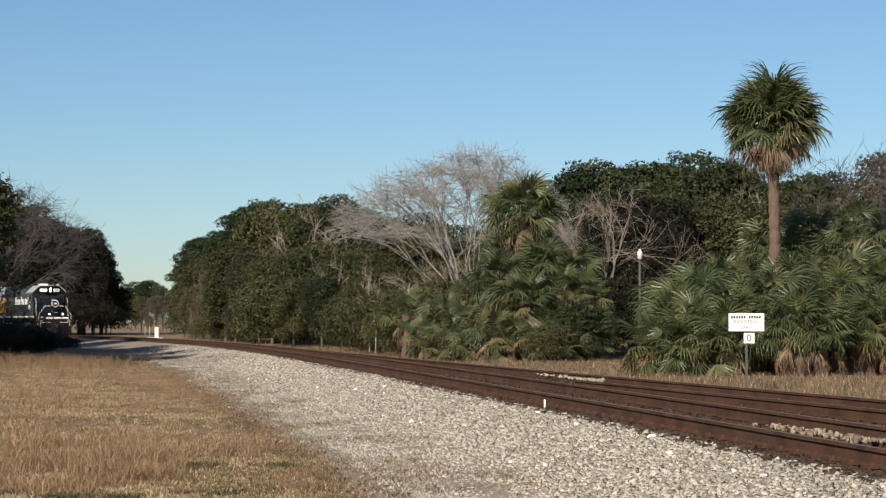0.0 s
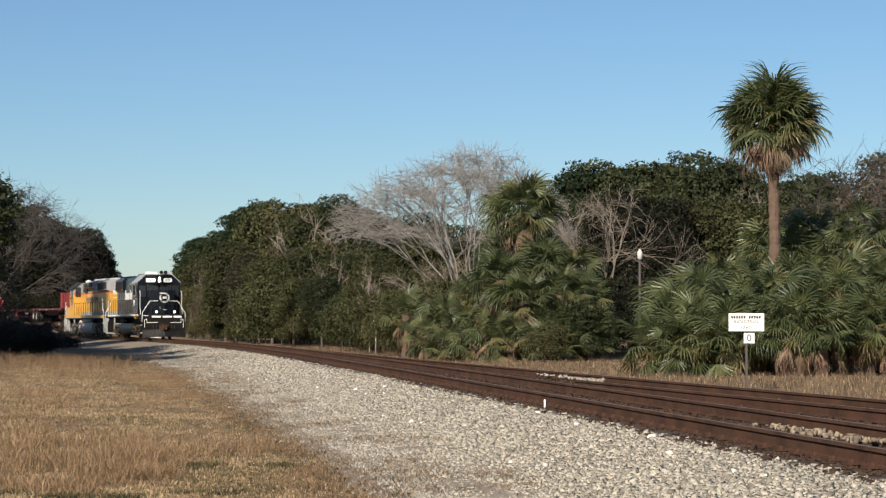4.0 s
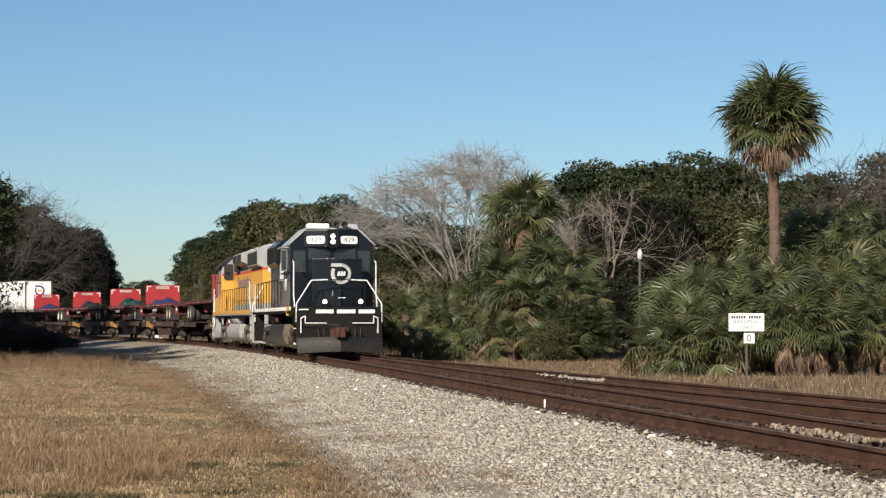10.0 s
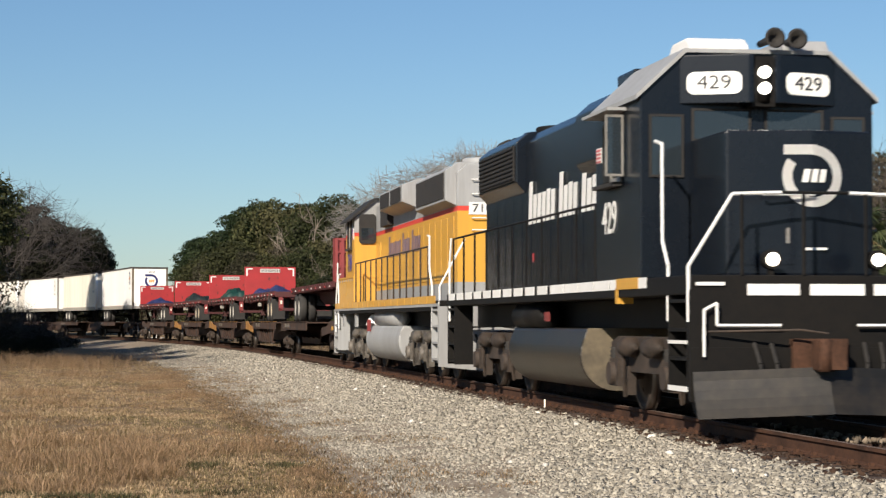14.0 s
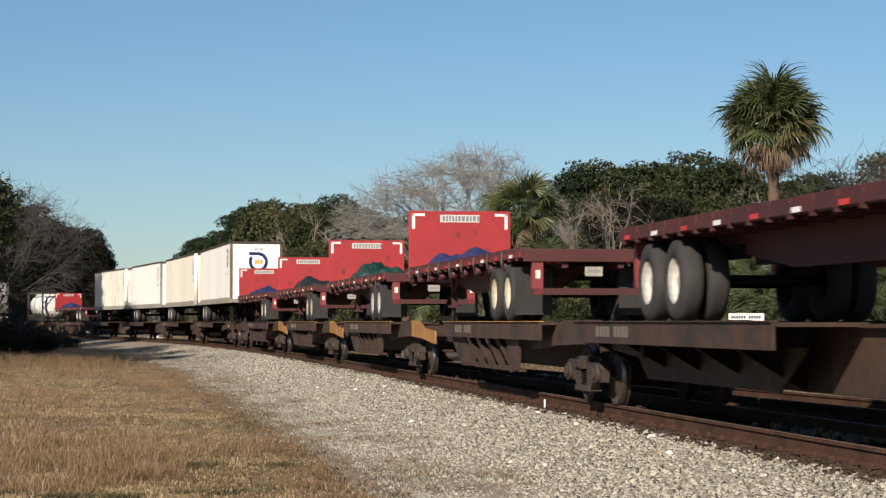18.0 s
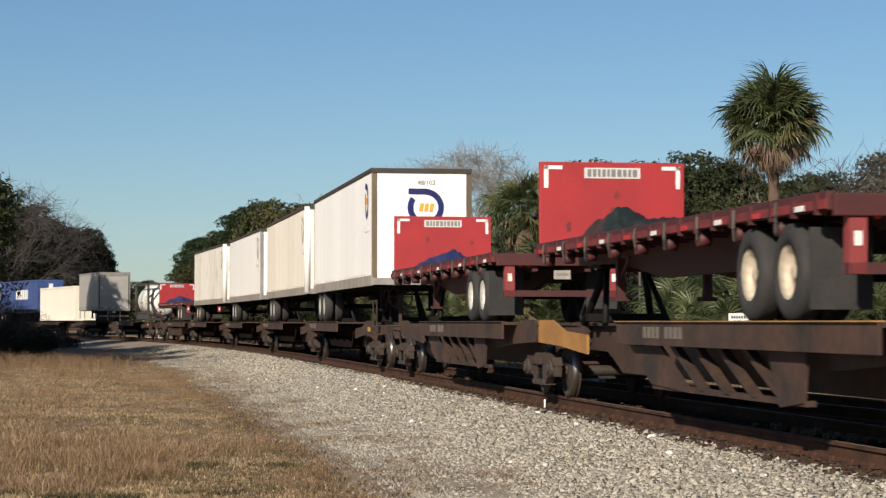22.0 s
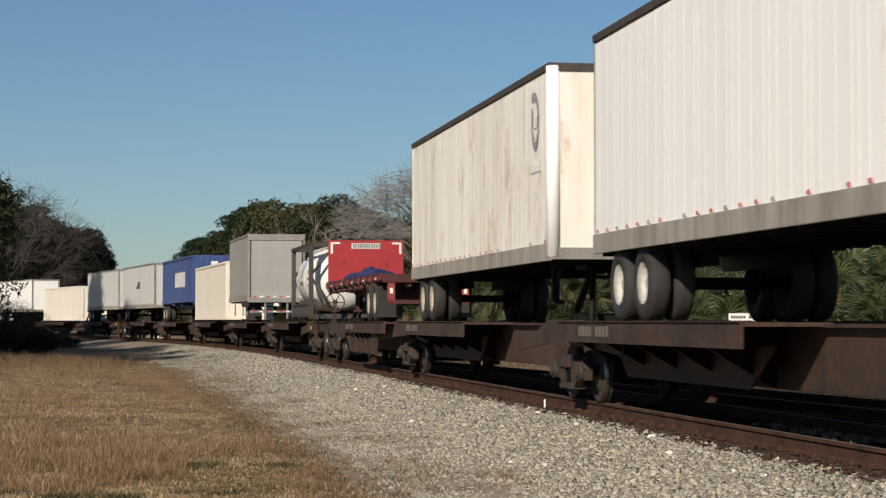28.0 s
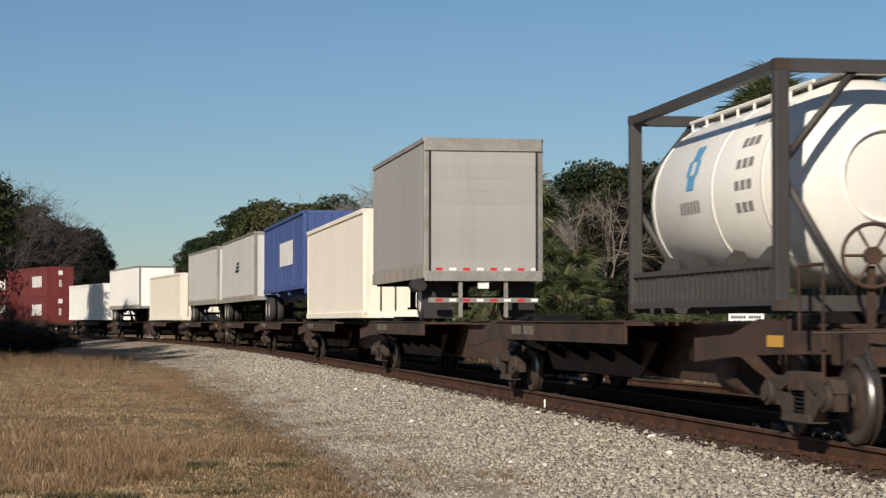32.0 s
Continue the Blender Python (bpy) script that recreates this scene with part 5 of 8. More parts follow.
        for y in (-0.75, -0.6, 0.6, 0.75):
            bm = bmesh.new()
            tube(bm, (tx, y, zt - 0.2), (tx + 0.03, y, zt - 0.2), 0.05, 12)
            part("tail_lamp", bm, M["red_lens"], tl, "red tail lamp")
        for y in (-1.22, 0.58):
            quick("mud_flap", M["tyre"], r, [(tx - 0.55, tx - 0.53, y, y + 0.64, 0.12, zt - 0.3)], "black rubber mud flap")
    ax = [tx + d * 1.25, tx + d * 2.5]
    trailer_wheels(r, ax, 1.22, M["rim"] if seed % 2 else M["rim_gold"])
    quick("axle_slider", M["black"], r, [(min(ax) - 0.7, max(ax) + 0.7, -0.6, -0.45, 0.75, zt - 0.3), (min(ax) - 0.7, max(ax) + 0.7, 0.45, 0.6, 0.75, zt - 0.3)])
    landing_gear(r, d * (h - 3.2), zt - 0.3, M["maroon"])
    if tarp:
        build_tarp(r, d, h, zt, tarp, rng, (q_front + q_rear) / 2)
    return r


def build_tarp(r, d, h, zt, kind, rng, q):
    """A crumpled heap of folded tarpaulin lying against the headboard."""
    t = thing("tarpaulin_heap", {"blue": "crumpled blue", "green": "crumpled dark green", "black": "crumpled dark green-black"}[kind] + " tarpaulin heap on the flatbed deck",
              "tarpaulin", q, h * 0.7, 1.19, "tarpaulins")
    n, k = 44, 20
    ox = rng.random() * 50
    V, F = [], []
    wide = 1.75 if kind == "blue" else 1.6
    tall = {"blue": 0.48, "green": 0.72, "black": 0.64}[kind]
    shift = 0.12 if kind == "blue" else 0.25
    for i in range(n):
        u = i / (n - 1) * 2 - 1
        for j in range(k):
            v = j / (k - 1) * 2 - 1
            e = max(0.0, 1 - abs(u) ** 2.2) * max(0.0, 1 - abs(v) ** 2.2)
            fold = 0.5 + noise.noise((u * 2.2 + ox, v * 1.8, 1))
            crease = 1 - 2 * abs(noise.noise((u * 6.5 + ox, v * 5.0, 4)))
            z = tall * e ** 0.7 * (0.42 + 0.55 * fold + 0.14 * (crease - 0.5))
            V.append((d * (h - 0.86) + v * 0.68 + 0.1 * noise.noise((u * 4, v, ox)) * e, shift + u * wide / 2 * 1.15, zt + max(0.0, z) + 0.004))
    for i in range(n - 1):
        for j in range(k - 1):
            a = i * k + j
            F.append((a, a + 1, a + k + 1, a + k))
    ob = new("folded_sheet", raw("folded_sheet", V, F, M["tarp_" + kind], True))
    ob.parent = t
    return t


def build_van(q_front, q_rear, skin, seed, rear_first=False, label="", lettered=True, z_floor=1.02, z_roof=3.96, post="alu", rim="rim", roof="brown_trim", emblem_cols=("faint_mark", "faint_mark")):
    """Dry-van semitrailer: skin panels with posts, rails, roof edge, landing gear, bogie."""
    L = q_rear - q_front
    h = L / 2
    d = -1 if rear_first else 1
    rng = random.Random(seed)
    r = thing("van_trailer", label, "semitrailer", (q_front + q_rear) / 2, h * 0.7, 1.19, "van trailers")
    w = 1.29
    bm = bmesh.new()
    box(bm, -h + 0.04, h - 0.04, -w + 0.03, w - 0.03, z_floor, z_roof)
    body = part("body", bm, skin, r)
    n = max(6, int(L / 1.2))
    for sd in (-1, 1):
        for i in range(n):
            a = -h + 0.06 + i * (L - 0.12) / n
            b = a + (L - 0.12) / n - 0.012
            bm = bmesh.new()
            o, rib = sd * w, sd * (w + 0.0035)
            pts = [(a, sd * (w - 0.024)), (a, o)]
            for k in range(3):
                x = a + (b - a) * (k + 0.5) / 3
                pts += [(x - 0.045, o), (x - 0.025, rib), (x + 0.025, rib), (x + 0.045, o)]
            pts += [(b, o), (b, sd * (w - 0.024))]
            prism(bm, pts, "z", z_floor + 0.18, z_roof - 0.1)
            part("side_panel", bm, skin, r)
    for sd in (-1, 1):
        br = quick("bottom_rail", M["rail_white"], r, [(-h, h, sd * w - 0.03, sd * w + 0.03, z_floor - 0.08, z_floor + 0.19)], "grimy lower rail", bev=0.01)
        quick("roof_rail", M[roof], r, [(-h, h, sd * w - 0.03, sd * w + 0.03, z_roof - 0.07, z_roof + 0.03)], bev=0.01)
        if sd < 0:
            for i in range(26):
                x = -h + 0.3 + i * (L - 0.6) / 25
                if rng.random() < 0.8:
                    quick("rivet_mark" if seed % 2 else "reflector", M["tape_red"] if (seed in (10, 12, 13) and i % 3 < 2) else M["bar_grey"], br,
                          [(x - 0.04, x + 0.04, -w - 0.034, -w - 0.03, z_floor + 0.2, z_floor + 0.245)])
    bm = bmesh.new()
    box(bm, -h, h, -w, w, z_roof - 0.01, z_roof + 0.02)
    part("roof", bm, M[roof], r)
    for ex in (-h, h):
        for sd in (-1, 1):
            quick("corner_post", M[post], r, [(ex - 0.13 if ex > 0 else ex, ex if ex > 0 else ex + 0.07, sd * (w - 0.06) - 0.07, sd * (w - 0.06) + 0.085, z_floor - 0.02, z_roof)], bev=0.015)
    if post in ("trailer_cream", "trailer_ivory"):
        for sd in (-1, 1):
            bm = bmesh.new()
            tube(bm, (h - 0.07, sd * (w - 0.06), z_floor - 0.02), (h - 0.07, sd * (w - 0.06), z_roof - 0.02), 0.115, 20)
            part("rounded_corner", bm, M["trailer_white"], r, "bright rounded front corner")
    # forward end
    fx = d * h
    o = 0.012 * d
    front = quick("front_wall" if not rear_first else "front_panel", skin, r, [(min(fx, fx - o * 3), max(fx, fx - o * 3), -w + 0.12, w - 0.12, z_floor + 0.12, z_roof - 0.1)])
    if not rear_first:
        quick("front_sill", M["alu"], r, [(h - 0.02, h + 0.03, -w, w, z_floor - 0.06, z_floor + 0.12)])
        quick("front_cap", M[roof], r, [(h - 0.02, h + 0.03, -w, w, z_roof - 0.1, z_roof + 0.02)])
        bm = bmesh.new()
        for y in (-0.86, -0.43, 0, 0.43, 0.86):
            for k in range(30):
                z = z_floor + 0.2 + k * (z_roof - z_floor - 0.4) / 29
                box(bm, h, h + 0.006, y - 0.012, y + 0.012, z, z + 0.02)
        tagged(part("rivet_lines", bm, skin, front), kind="stuff")
        if lettered:
            emblem(front, pose(h + 0.012, 0.1, z_floor + 1.95) @ FRONT, 0.48, M["blue_letter"], label="blue open ring emblem", inner=M["orange"])
            lettering("48/102", 0.17, M["bar_grey"], front, pose(h + 0.012, 0.12, z_roof - 0.35) @ FRONT, "size_marking")
            bm = bmesh.new()
            for k in range(5):
                box(bm, h + 0.006, h + 0.012, -0.5 + k * 0.16, -0.39 + k * 0.16, z_floor + 1.0, z_floor + 1.16)
            tagged(part("marking_strip", bm, M["bar_grey"], front), kind="stuff")
            quick("connector_box", M["alu"], front, [(h, h + 0.06, -0.55, -0.25, z_floor + 0.18, z_floor + 0.42)])
    else:
        # roll-up rear door with frame
        quick("rear_header", M[post], r, [(h - 0.02, h + 0.04, -w, w, z_roof - 0.26, z_roof + 0.02)], bev=0.01)
        quick("rear_sill", M[post], r, [(h - 0.02, h + 0.05, -w, w, z_floor - 0.14, z_floor + 0.08)], bev=0.01)
        door = quick("rear_door", M["trailer_grey"], r, [(h - 0.02, h + 0.005, -w + 0.14, w - 0.14, z_floor + 0.08, z_roof - 0.26)], "dull grey roll-up rear door")
        for k in range(9):
            z = z_floor + 0.1 + k * 0.284
            quick("door_slat", M["trailer_grey"], door, [(h + 0.003, h + 0.008, -w + 0.15, w - 0.15, z, z + 0.275)])
        for y in (-w + 0.09, w - 0.14):
            quick("door_gasket", M["dark"], r, [(h, h + 0.012, y, y + 0.05, z_floor + 0.08, z_roof - 0.26)])
        quick("bumper", M["alu"], r, [(h - 0.1, h, -1.2, 1.2, 0.42, 0.52)], "aluminium underride bumper")
        for y in (-0.5, 0.5):
            quick("bumper_post", M["alu"], r, [(h - 0.1, h, y - 0.04, y + 0.04, 0.1, z_floor - 0.1)])
        for k in range(8):
            y = -1.05 + k * 0.3
            quick("conspicuity_tape", M["tape_red"] if k % 2 == 0 else M["white"], r, [(h + 0.006, h + 0.009, y, y + 0.15, z_floor + 0.09, z_floor + 0.15)])
            quick("bumper_tape", M["tape_red"] if k % 2 == 0 else M["white"], r, [(h, h + 0.004, y, y + 0.15, 0.44, 0.5)])
        quick("tail_plate", M["white"], r, [(h - 0.02, h - 0.01, -0.12, 0.12, 0.72, 0.86)])
        for y in (-1.22, 0.6):
            quick("mud_flap", M["tyre"], r, [(h - 0.5, h - 0.48, y, y + 0.62, 0.08, z_floor - 0.15)])
        bm = bmesh.new()
        tube(bm, (h - 0.25, -w - 0.05, z_floor - 0.22), (h - 1.1, -w - 0.05, z_floor - 0.22), 0.14, 14)
        part("side_tank", bm, M["dark"], r)
    # floor beams
    fb = quick("floor_beam", M["black"], r, [(-0.03, 0.03, -w + 0.05, w - 0.05, z_floor - 0.12, z_floor)])
    fb.location.x = -h + 0.3
    for i in range(1, 16):
        again(fb, pose(-h + 0.3 + i * (L - 0.6) / 15, 0, 0))
    # side emblem and marking bars
    if lettered:
        emblem(r, pose(h - 1.1, -w - 0.016, z_floor + 2.15) @ SIDE @ Matrix.Diagonal((0.8, 1.3, 1, 1)), 0.36, M[emblem_cols[0]], label="faded open ring emblem", inner=M[emblem_cols[1]])
        bm = bmesh.new()
        for k in range(7):
            box(bm, h - 1.5 + k * 0.12, h - 1.42 + k * 0.12, -w - 0.02, -w - 0.013, z_floor + 1.35, z_floor + 1.5)
        tagged(part("marking_strip", bm, M["faint_mark"], r), kind="stuff")
    bx = -d * (h - 1.1)
    ax = [bx, bx + d * 1.25] if L > 10 else [bx]
    trailer_wheels(r, ax, 1.24, M[rim])
    quick("axle_slider", M["black"], r, [(min(ax) - 0.8, max(ax) + 0.8, -0.6, -0.45, 0.7, z_floor - 0.1), (min(ax) - 0.8, max(ax) + 0.8, 0.45, 0.6, 0.7, z_floor - 0.1)])
    landing_gear(r, d * (h - 2.6), z_floor - 0.1, M["black"])
    return r


def build_container(name, q_front, q_rear, z0, z1, skin, label, ribs=True, group="containers", front_ribs=True, block=None, emblem_front=False, smooth=False):
    L = q_rear - q_front
    h = L / 2
    r = thing(name, label, "container", (q_front + q_rear) / 2, h * 0.7, z0, group)
    w = 1.219
    H = z1 - z0
    quick("body", skin, r, [(-h + 0.03, h - 0.03, -w + 0.03, w - 0.03, 0.1, H - 0.03)])
    for sd in (-1, 1):
        n = max(6, int(L / 0.55)) if not smooth else max(5, int(L / 1.25))
        wide = (L - 0.24) / n * (0.55 if not smooth else 0.985)
        sp = quick("side_panel", skin, r, [(0, wide, sd * (w - 0.02) - 0.015, sd * (w - 0.02) + 0.015, 0.16, H - 0.12)])
        sp.location.x = -h + 0.12
        for i in range(1, n):
            again(sp, pose(-h + 0.12 + i * (L - 0.24) / n, 0, 0))
        quick("bottom_rail", skin, r, [(-h, h, sd * w - 0.04, sd * w + 0.01, 0.0, 0.16)], bev=0.01)
        quick("top_rail", skin, r, [(-h, h, sd * w - 0.04, sd * w + 0.01, H - 0.12, H)], bev=0.01)
    for ex in (-h, h):
        s = -1 if ex > 0 else 1
        a, b = sorted((ex, ex + s * 0.12))
        for sd in (-1, 1):
            quick("corner_post", skin, r, [(a, b, sd * (w - 0.06) - 0.07, sd * (w - 0.06) + 0.065, 0.0, H)], bev=0.012)
        quick("end_rail", skin, r, [(a, b, -w, w, 0, 0.16)])
        quick("end_rail", skin, r, [(a, b, -w, w, H - 0.12, H)])
    if front_ribs:
        for k in range(7):
            y = -w + 0.2 + k * (2 * w - 0.4) / 7
            quick("end_panel", skin, r, [(h - 0.06, h - 0.005, y, y + 0.18, 0.16, H - 0.12)])
    else:
        for y0, y1 in ((-w + 0.1, -0.01), (0.01, w - 0.1)):
            quick("end_door", skin, r, [(h - 0.06, h - 0.01, y0, y1, 0.16, H - 0.12)])
        for y in (-0.75, -0.35, 0.35, 0.75):
            bm = bmesh.new()
            tube(bm, (h + 0.01, y, 0.2), (h + 0.01, y, H - 0.2), 0.02, 8)
            part("lock_rod", bm, M["alu"], r)
    if block:
        x0, x1, za, zb, mm = block
        n = 7
        for i in range(n):
            a = x0 + (x1 - x0) * i / n
            quick("brand_bar", mm, r, [(a, a + (x1 - x0) / n * 0.82, -w - 0.012, -w - 0.004, za, zb)])
    if emblem_front:
        quick("end_mark", M["white"], r, [(h + 0.002, h + 0.008, -0.15, 0.25, H - 0.75, H - 0.35)])
        for k in range(4):
            quick("marking_bar", M["white"], r, [(h + 0.002, h + 0.008, -0.1, 0.15, H * 0.3 + k * 0.16, H * 0.3 + 0.1 + k * 0.16)])
    return r


def build_chassis(q_front, q_rear):
    h = (q_rear - q_front) / 2
    r = thing("container_chassis", "dark blue skeletal container chassis on a spine car", "chassis", (q_front + q_rear) / 2, h * 0.7, 1.19)
    for y in (-0.45, 0.45):
        quick("main_beam", M["blue_box"], r, [(-h, h, y - 0.06, y + 0.06, 0.86, 1.14)])
    for x in (-h + 0.1, -2.0, 2.0, h - 0.1):
        quick("bolster", M["blue_box"], r, [(x - 0.09, x + 0.09, -1.2, 1.2, 1.0, 1.16)])
    quick("tail_frame", M["ochre"], r, [(h - 0.2, h - 0.12, -1.0, 1.0, 0.35, 0.45), (h - 0.2, h - 0.12, -0.1, 0.1, 0.45, 0.9)])
    trailer_wheels(r, [-h + 1.2, -h + 2.45], 1.24, M["rim"])
    landing_gear(r, h - 3.0, 0.9, M["black"])
    return r


def build_well(q_front, q_rear):
    """Low railcar under the stacked containers."""
    h = (q_rear - q_front) / 2
    r = thing("well_car", "dark brown low well car on the rails", "railcar", (q_front + q_rear) / 2, h * 0.8)
    for sd in (-1, 1):
        quick("side_sill", M["spine"], r, [(-h, h, sd * 1.38 - 0.06, sd * 1.38 + 0.06, 0.45, 1.35)], bev=0.02)
    quick("well_floor", M["spine"], r, [(-h + 0.3, h - 0.3, -1.32, 1.32, 0.92, 1.04)])
    for sg in (-1, 1):
        quick("end_platform", M["spine"], r, [(min(sg * h, sg * (h + 0.9)), max(sg * h, sg * (h + 0.9)), -1.2, 1.2, 0.9, 1.1)])
    return r


def build_tank(q_front):
    h = 3.029
    z0 = 1.3
    r = thing("tank_container", "white cylindrical tank container in a dark grey steel frame", "tank container", q_front + h, h * 0.8, z0)
    H, w = 2.591, 1.219
    bm = bmesh.new()
    R = 1.1
    prof = [(-2.72, 0.0), (-2.72, 0.35), (-2.66, 0.7), (-2.5, 0.98), (-2.3, R), (2.3, R), (2.5, 0.98), (2.66, 0.7), (2.72, 0.35), (2.72, 0.0)]
    lathe(bm, [(a, max(0.01, b)) for a, b in prof], 64, "x", 0, 0, 1.38)
    tank = part("tank_shell", bm, M["tank_white"], r, "white insulated tank shell")
    for x in (-2.2, 0.35, 2.2):
        bm = bmesh.new()
        lathe(bm, [(x - 0.03, R), (x - 0.03, R + 0.006), (x + 0.03, R + 0.006), (x + 0.03, R)], 64, "x", 0, 0, 1.38)
        part("shell_band", bm, M["tank_white"], tank)
    bm = bmesh.new()
    lathe(bm, [(2.6, 0.5), (2.735, 0.5), (2.735, 0.47), (2.6, 0.47)], 32, "x", 0, 0.1, 1.42)
    part("end_ring", bm, M["trailer_ivory"], tank)
    for ex in (-h, h):
        s = -1 if ex > 0 else 1
        a, b = sorted((ex, ex + s * 0.15))
        for sd in (-1, 1):
            p = quick("corner_post", M["frame_grey"], r, [(a, b, sd * (w - 0.075) - 0.075, sd * (w - 0.075) + 0.075, 0, H)], bev=0.012)
            for z in (0, H - 0.118):
                quick("corner_casting", M["grime"], p, [(a - 0.004, b + 0.004, sd * (w - 0.075) - 0.08, sd * (w - 0.075) + 0.08, z, z + 0.118)], bev=0.008)
        quick("end_rail", M["frame_grey"], r, [(a, b, -w + 0.15, w - 0.15, H - 0.13, H)])
        quick("end_rail", M["frame_grey"], r, [(a, b, -w + 0.15, w - 0.15, 0, 0.16)])
        xm = (a + b) / 2
        for sd in (-1, 1):
            for za, zb in ((1.55, H - 0.1), (1.35, 0.12)):
                bm = bmesh.new()
                tube(bm, (xm, sd * (w - 0.12), za), (xm, sd * 0.35, zb), 0.045, 8)
                part("end_brace", bm, M["frame_grey"], r)
    for sd in (-1, 1):
        quick("top_rail", M["frame_grey"], r, [(-h + 0.15, h - 0.15, sd * (w - 0.06) - 0.05, sd * (w - 0.06) + 0.05, H - 0.12, H - 0.01)])
        quick("bottom_rail", M["frame_grey"], r, [(-h + 0.15, h - 0.15, sd * (w - 0.06) - 0.04, sd * (w - 0.06) + 0.04, 0.06, 0.14), (-h + 0.15, h - 0.15, sd * (w - 0.06) - 0.04, sd * (w - 0.06) + 0.04, 0.46, 0.52)])
        bm = bmesh.new()
        for i in range(26):
            x = -h + 0.3 + i * 0.215
            box(bm, x, x + 0.12, sd * (w - 0.06) - 0.012, sd * (w - 0.06) + 0.012, 0.14, 0.46)
        part("side_grating", bm, M["frame_grey"], r)
    bm = bmesh.new()
    box(bm, -2.6, 2.4, -0.28, 0.28, H - 0.08, H - 0.04)
    part("catwalk", bm, M["alu"], r)
    bm = bmesh.new()
    for x in (-1.0, 0.6, 1.4):
        tube(bm, (x, 0.35, 2.42), (x, 0.35, 2.56), 0.2, 14)
    part("manlid", bm, M["alu"], r)
    bm = bmesh.new()
    pipe(bm, [(-2.4, -0.55, 2.45), (2.3, -0.55, 2.45)], 0.02)
    for i in range(8):
        x = -2.3 + i * 0.64
        pipe(bm, [(x, -0.55, 2.3), (x, -0.55, 2.45)], 0.015)
    part("roof_rail", bm, M["tank_white"], r)
    # saddles: short feet under the shell on the lower rails
    for x in (-2.0, -0.75, 0.75, 2.0):
        for sd in (-1, 1):
            bm = bmesh.new()
            prism(bm, [(sd * 1.08, 0.46), (sd * 1.04, 0.6), (sd * 0.95, 0.7), (sd * 0.84, 0.68), (sd * 0.8, 0.46)], "x", x - 0.04, x + 0.04)
            part("saddle", bm, M["frame_grey"], r, "dark steel saddle foot")
    # emblem on the shell as a plain rosette, lettering as bars, both curved along the shell
    def on_shell(xa, xb, za, zb):
        out = []
        for x, z in ((xa, za), (xb, za), (xb, zb), (xa, zb)):
            dz = z - 1.38
            out.append((x, -math.sqrt(max(0.01, (R + 0.008) ** 2 - dz * dz)), z))
        return out
    bm = bmesh.new()
    for k in range(6):
        a = k * 1.047
        cx, cz = -0.55 + 0.16 * math.cos(a), 1.72 + 0.2 * math.sin(a)
        bm.faces.new([bm.verts.new(p) for p in on_shell(cx - 0.07, cx + 0.07, cz - 0.09, cz + 0.09)])
    part("shell_emblem", bm, M["sky_blue"], tank, "pale blue rosette emblem")
    bm = bmesh.new()
    for k in range(6):
        bm.faces.new([bm.verts.new(p) for p in on_shell(-0.95 + k * 0.14, -0.86 + k * 0.14, 1.18, 1.32)])
    for row in range(5):
        for k in range(3):
            bm.faces.new([bm.verts.new(p) for p in on_shell(1.25 + k * 0.22, 1.4 + k * 0.22, 1.1 + row * 0.24, 1.2 + row * 0.24)])
    tagged(part("shell_marking", bm, M["bar_grey"], tank), kind="stuff")
    return r


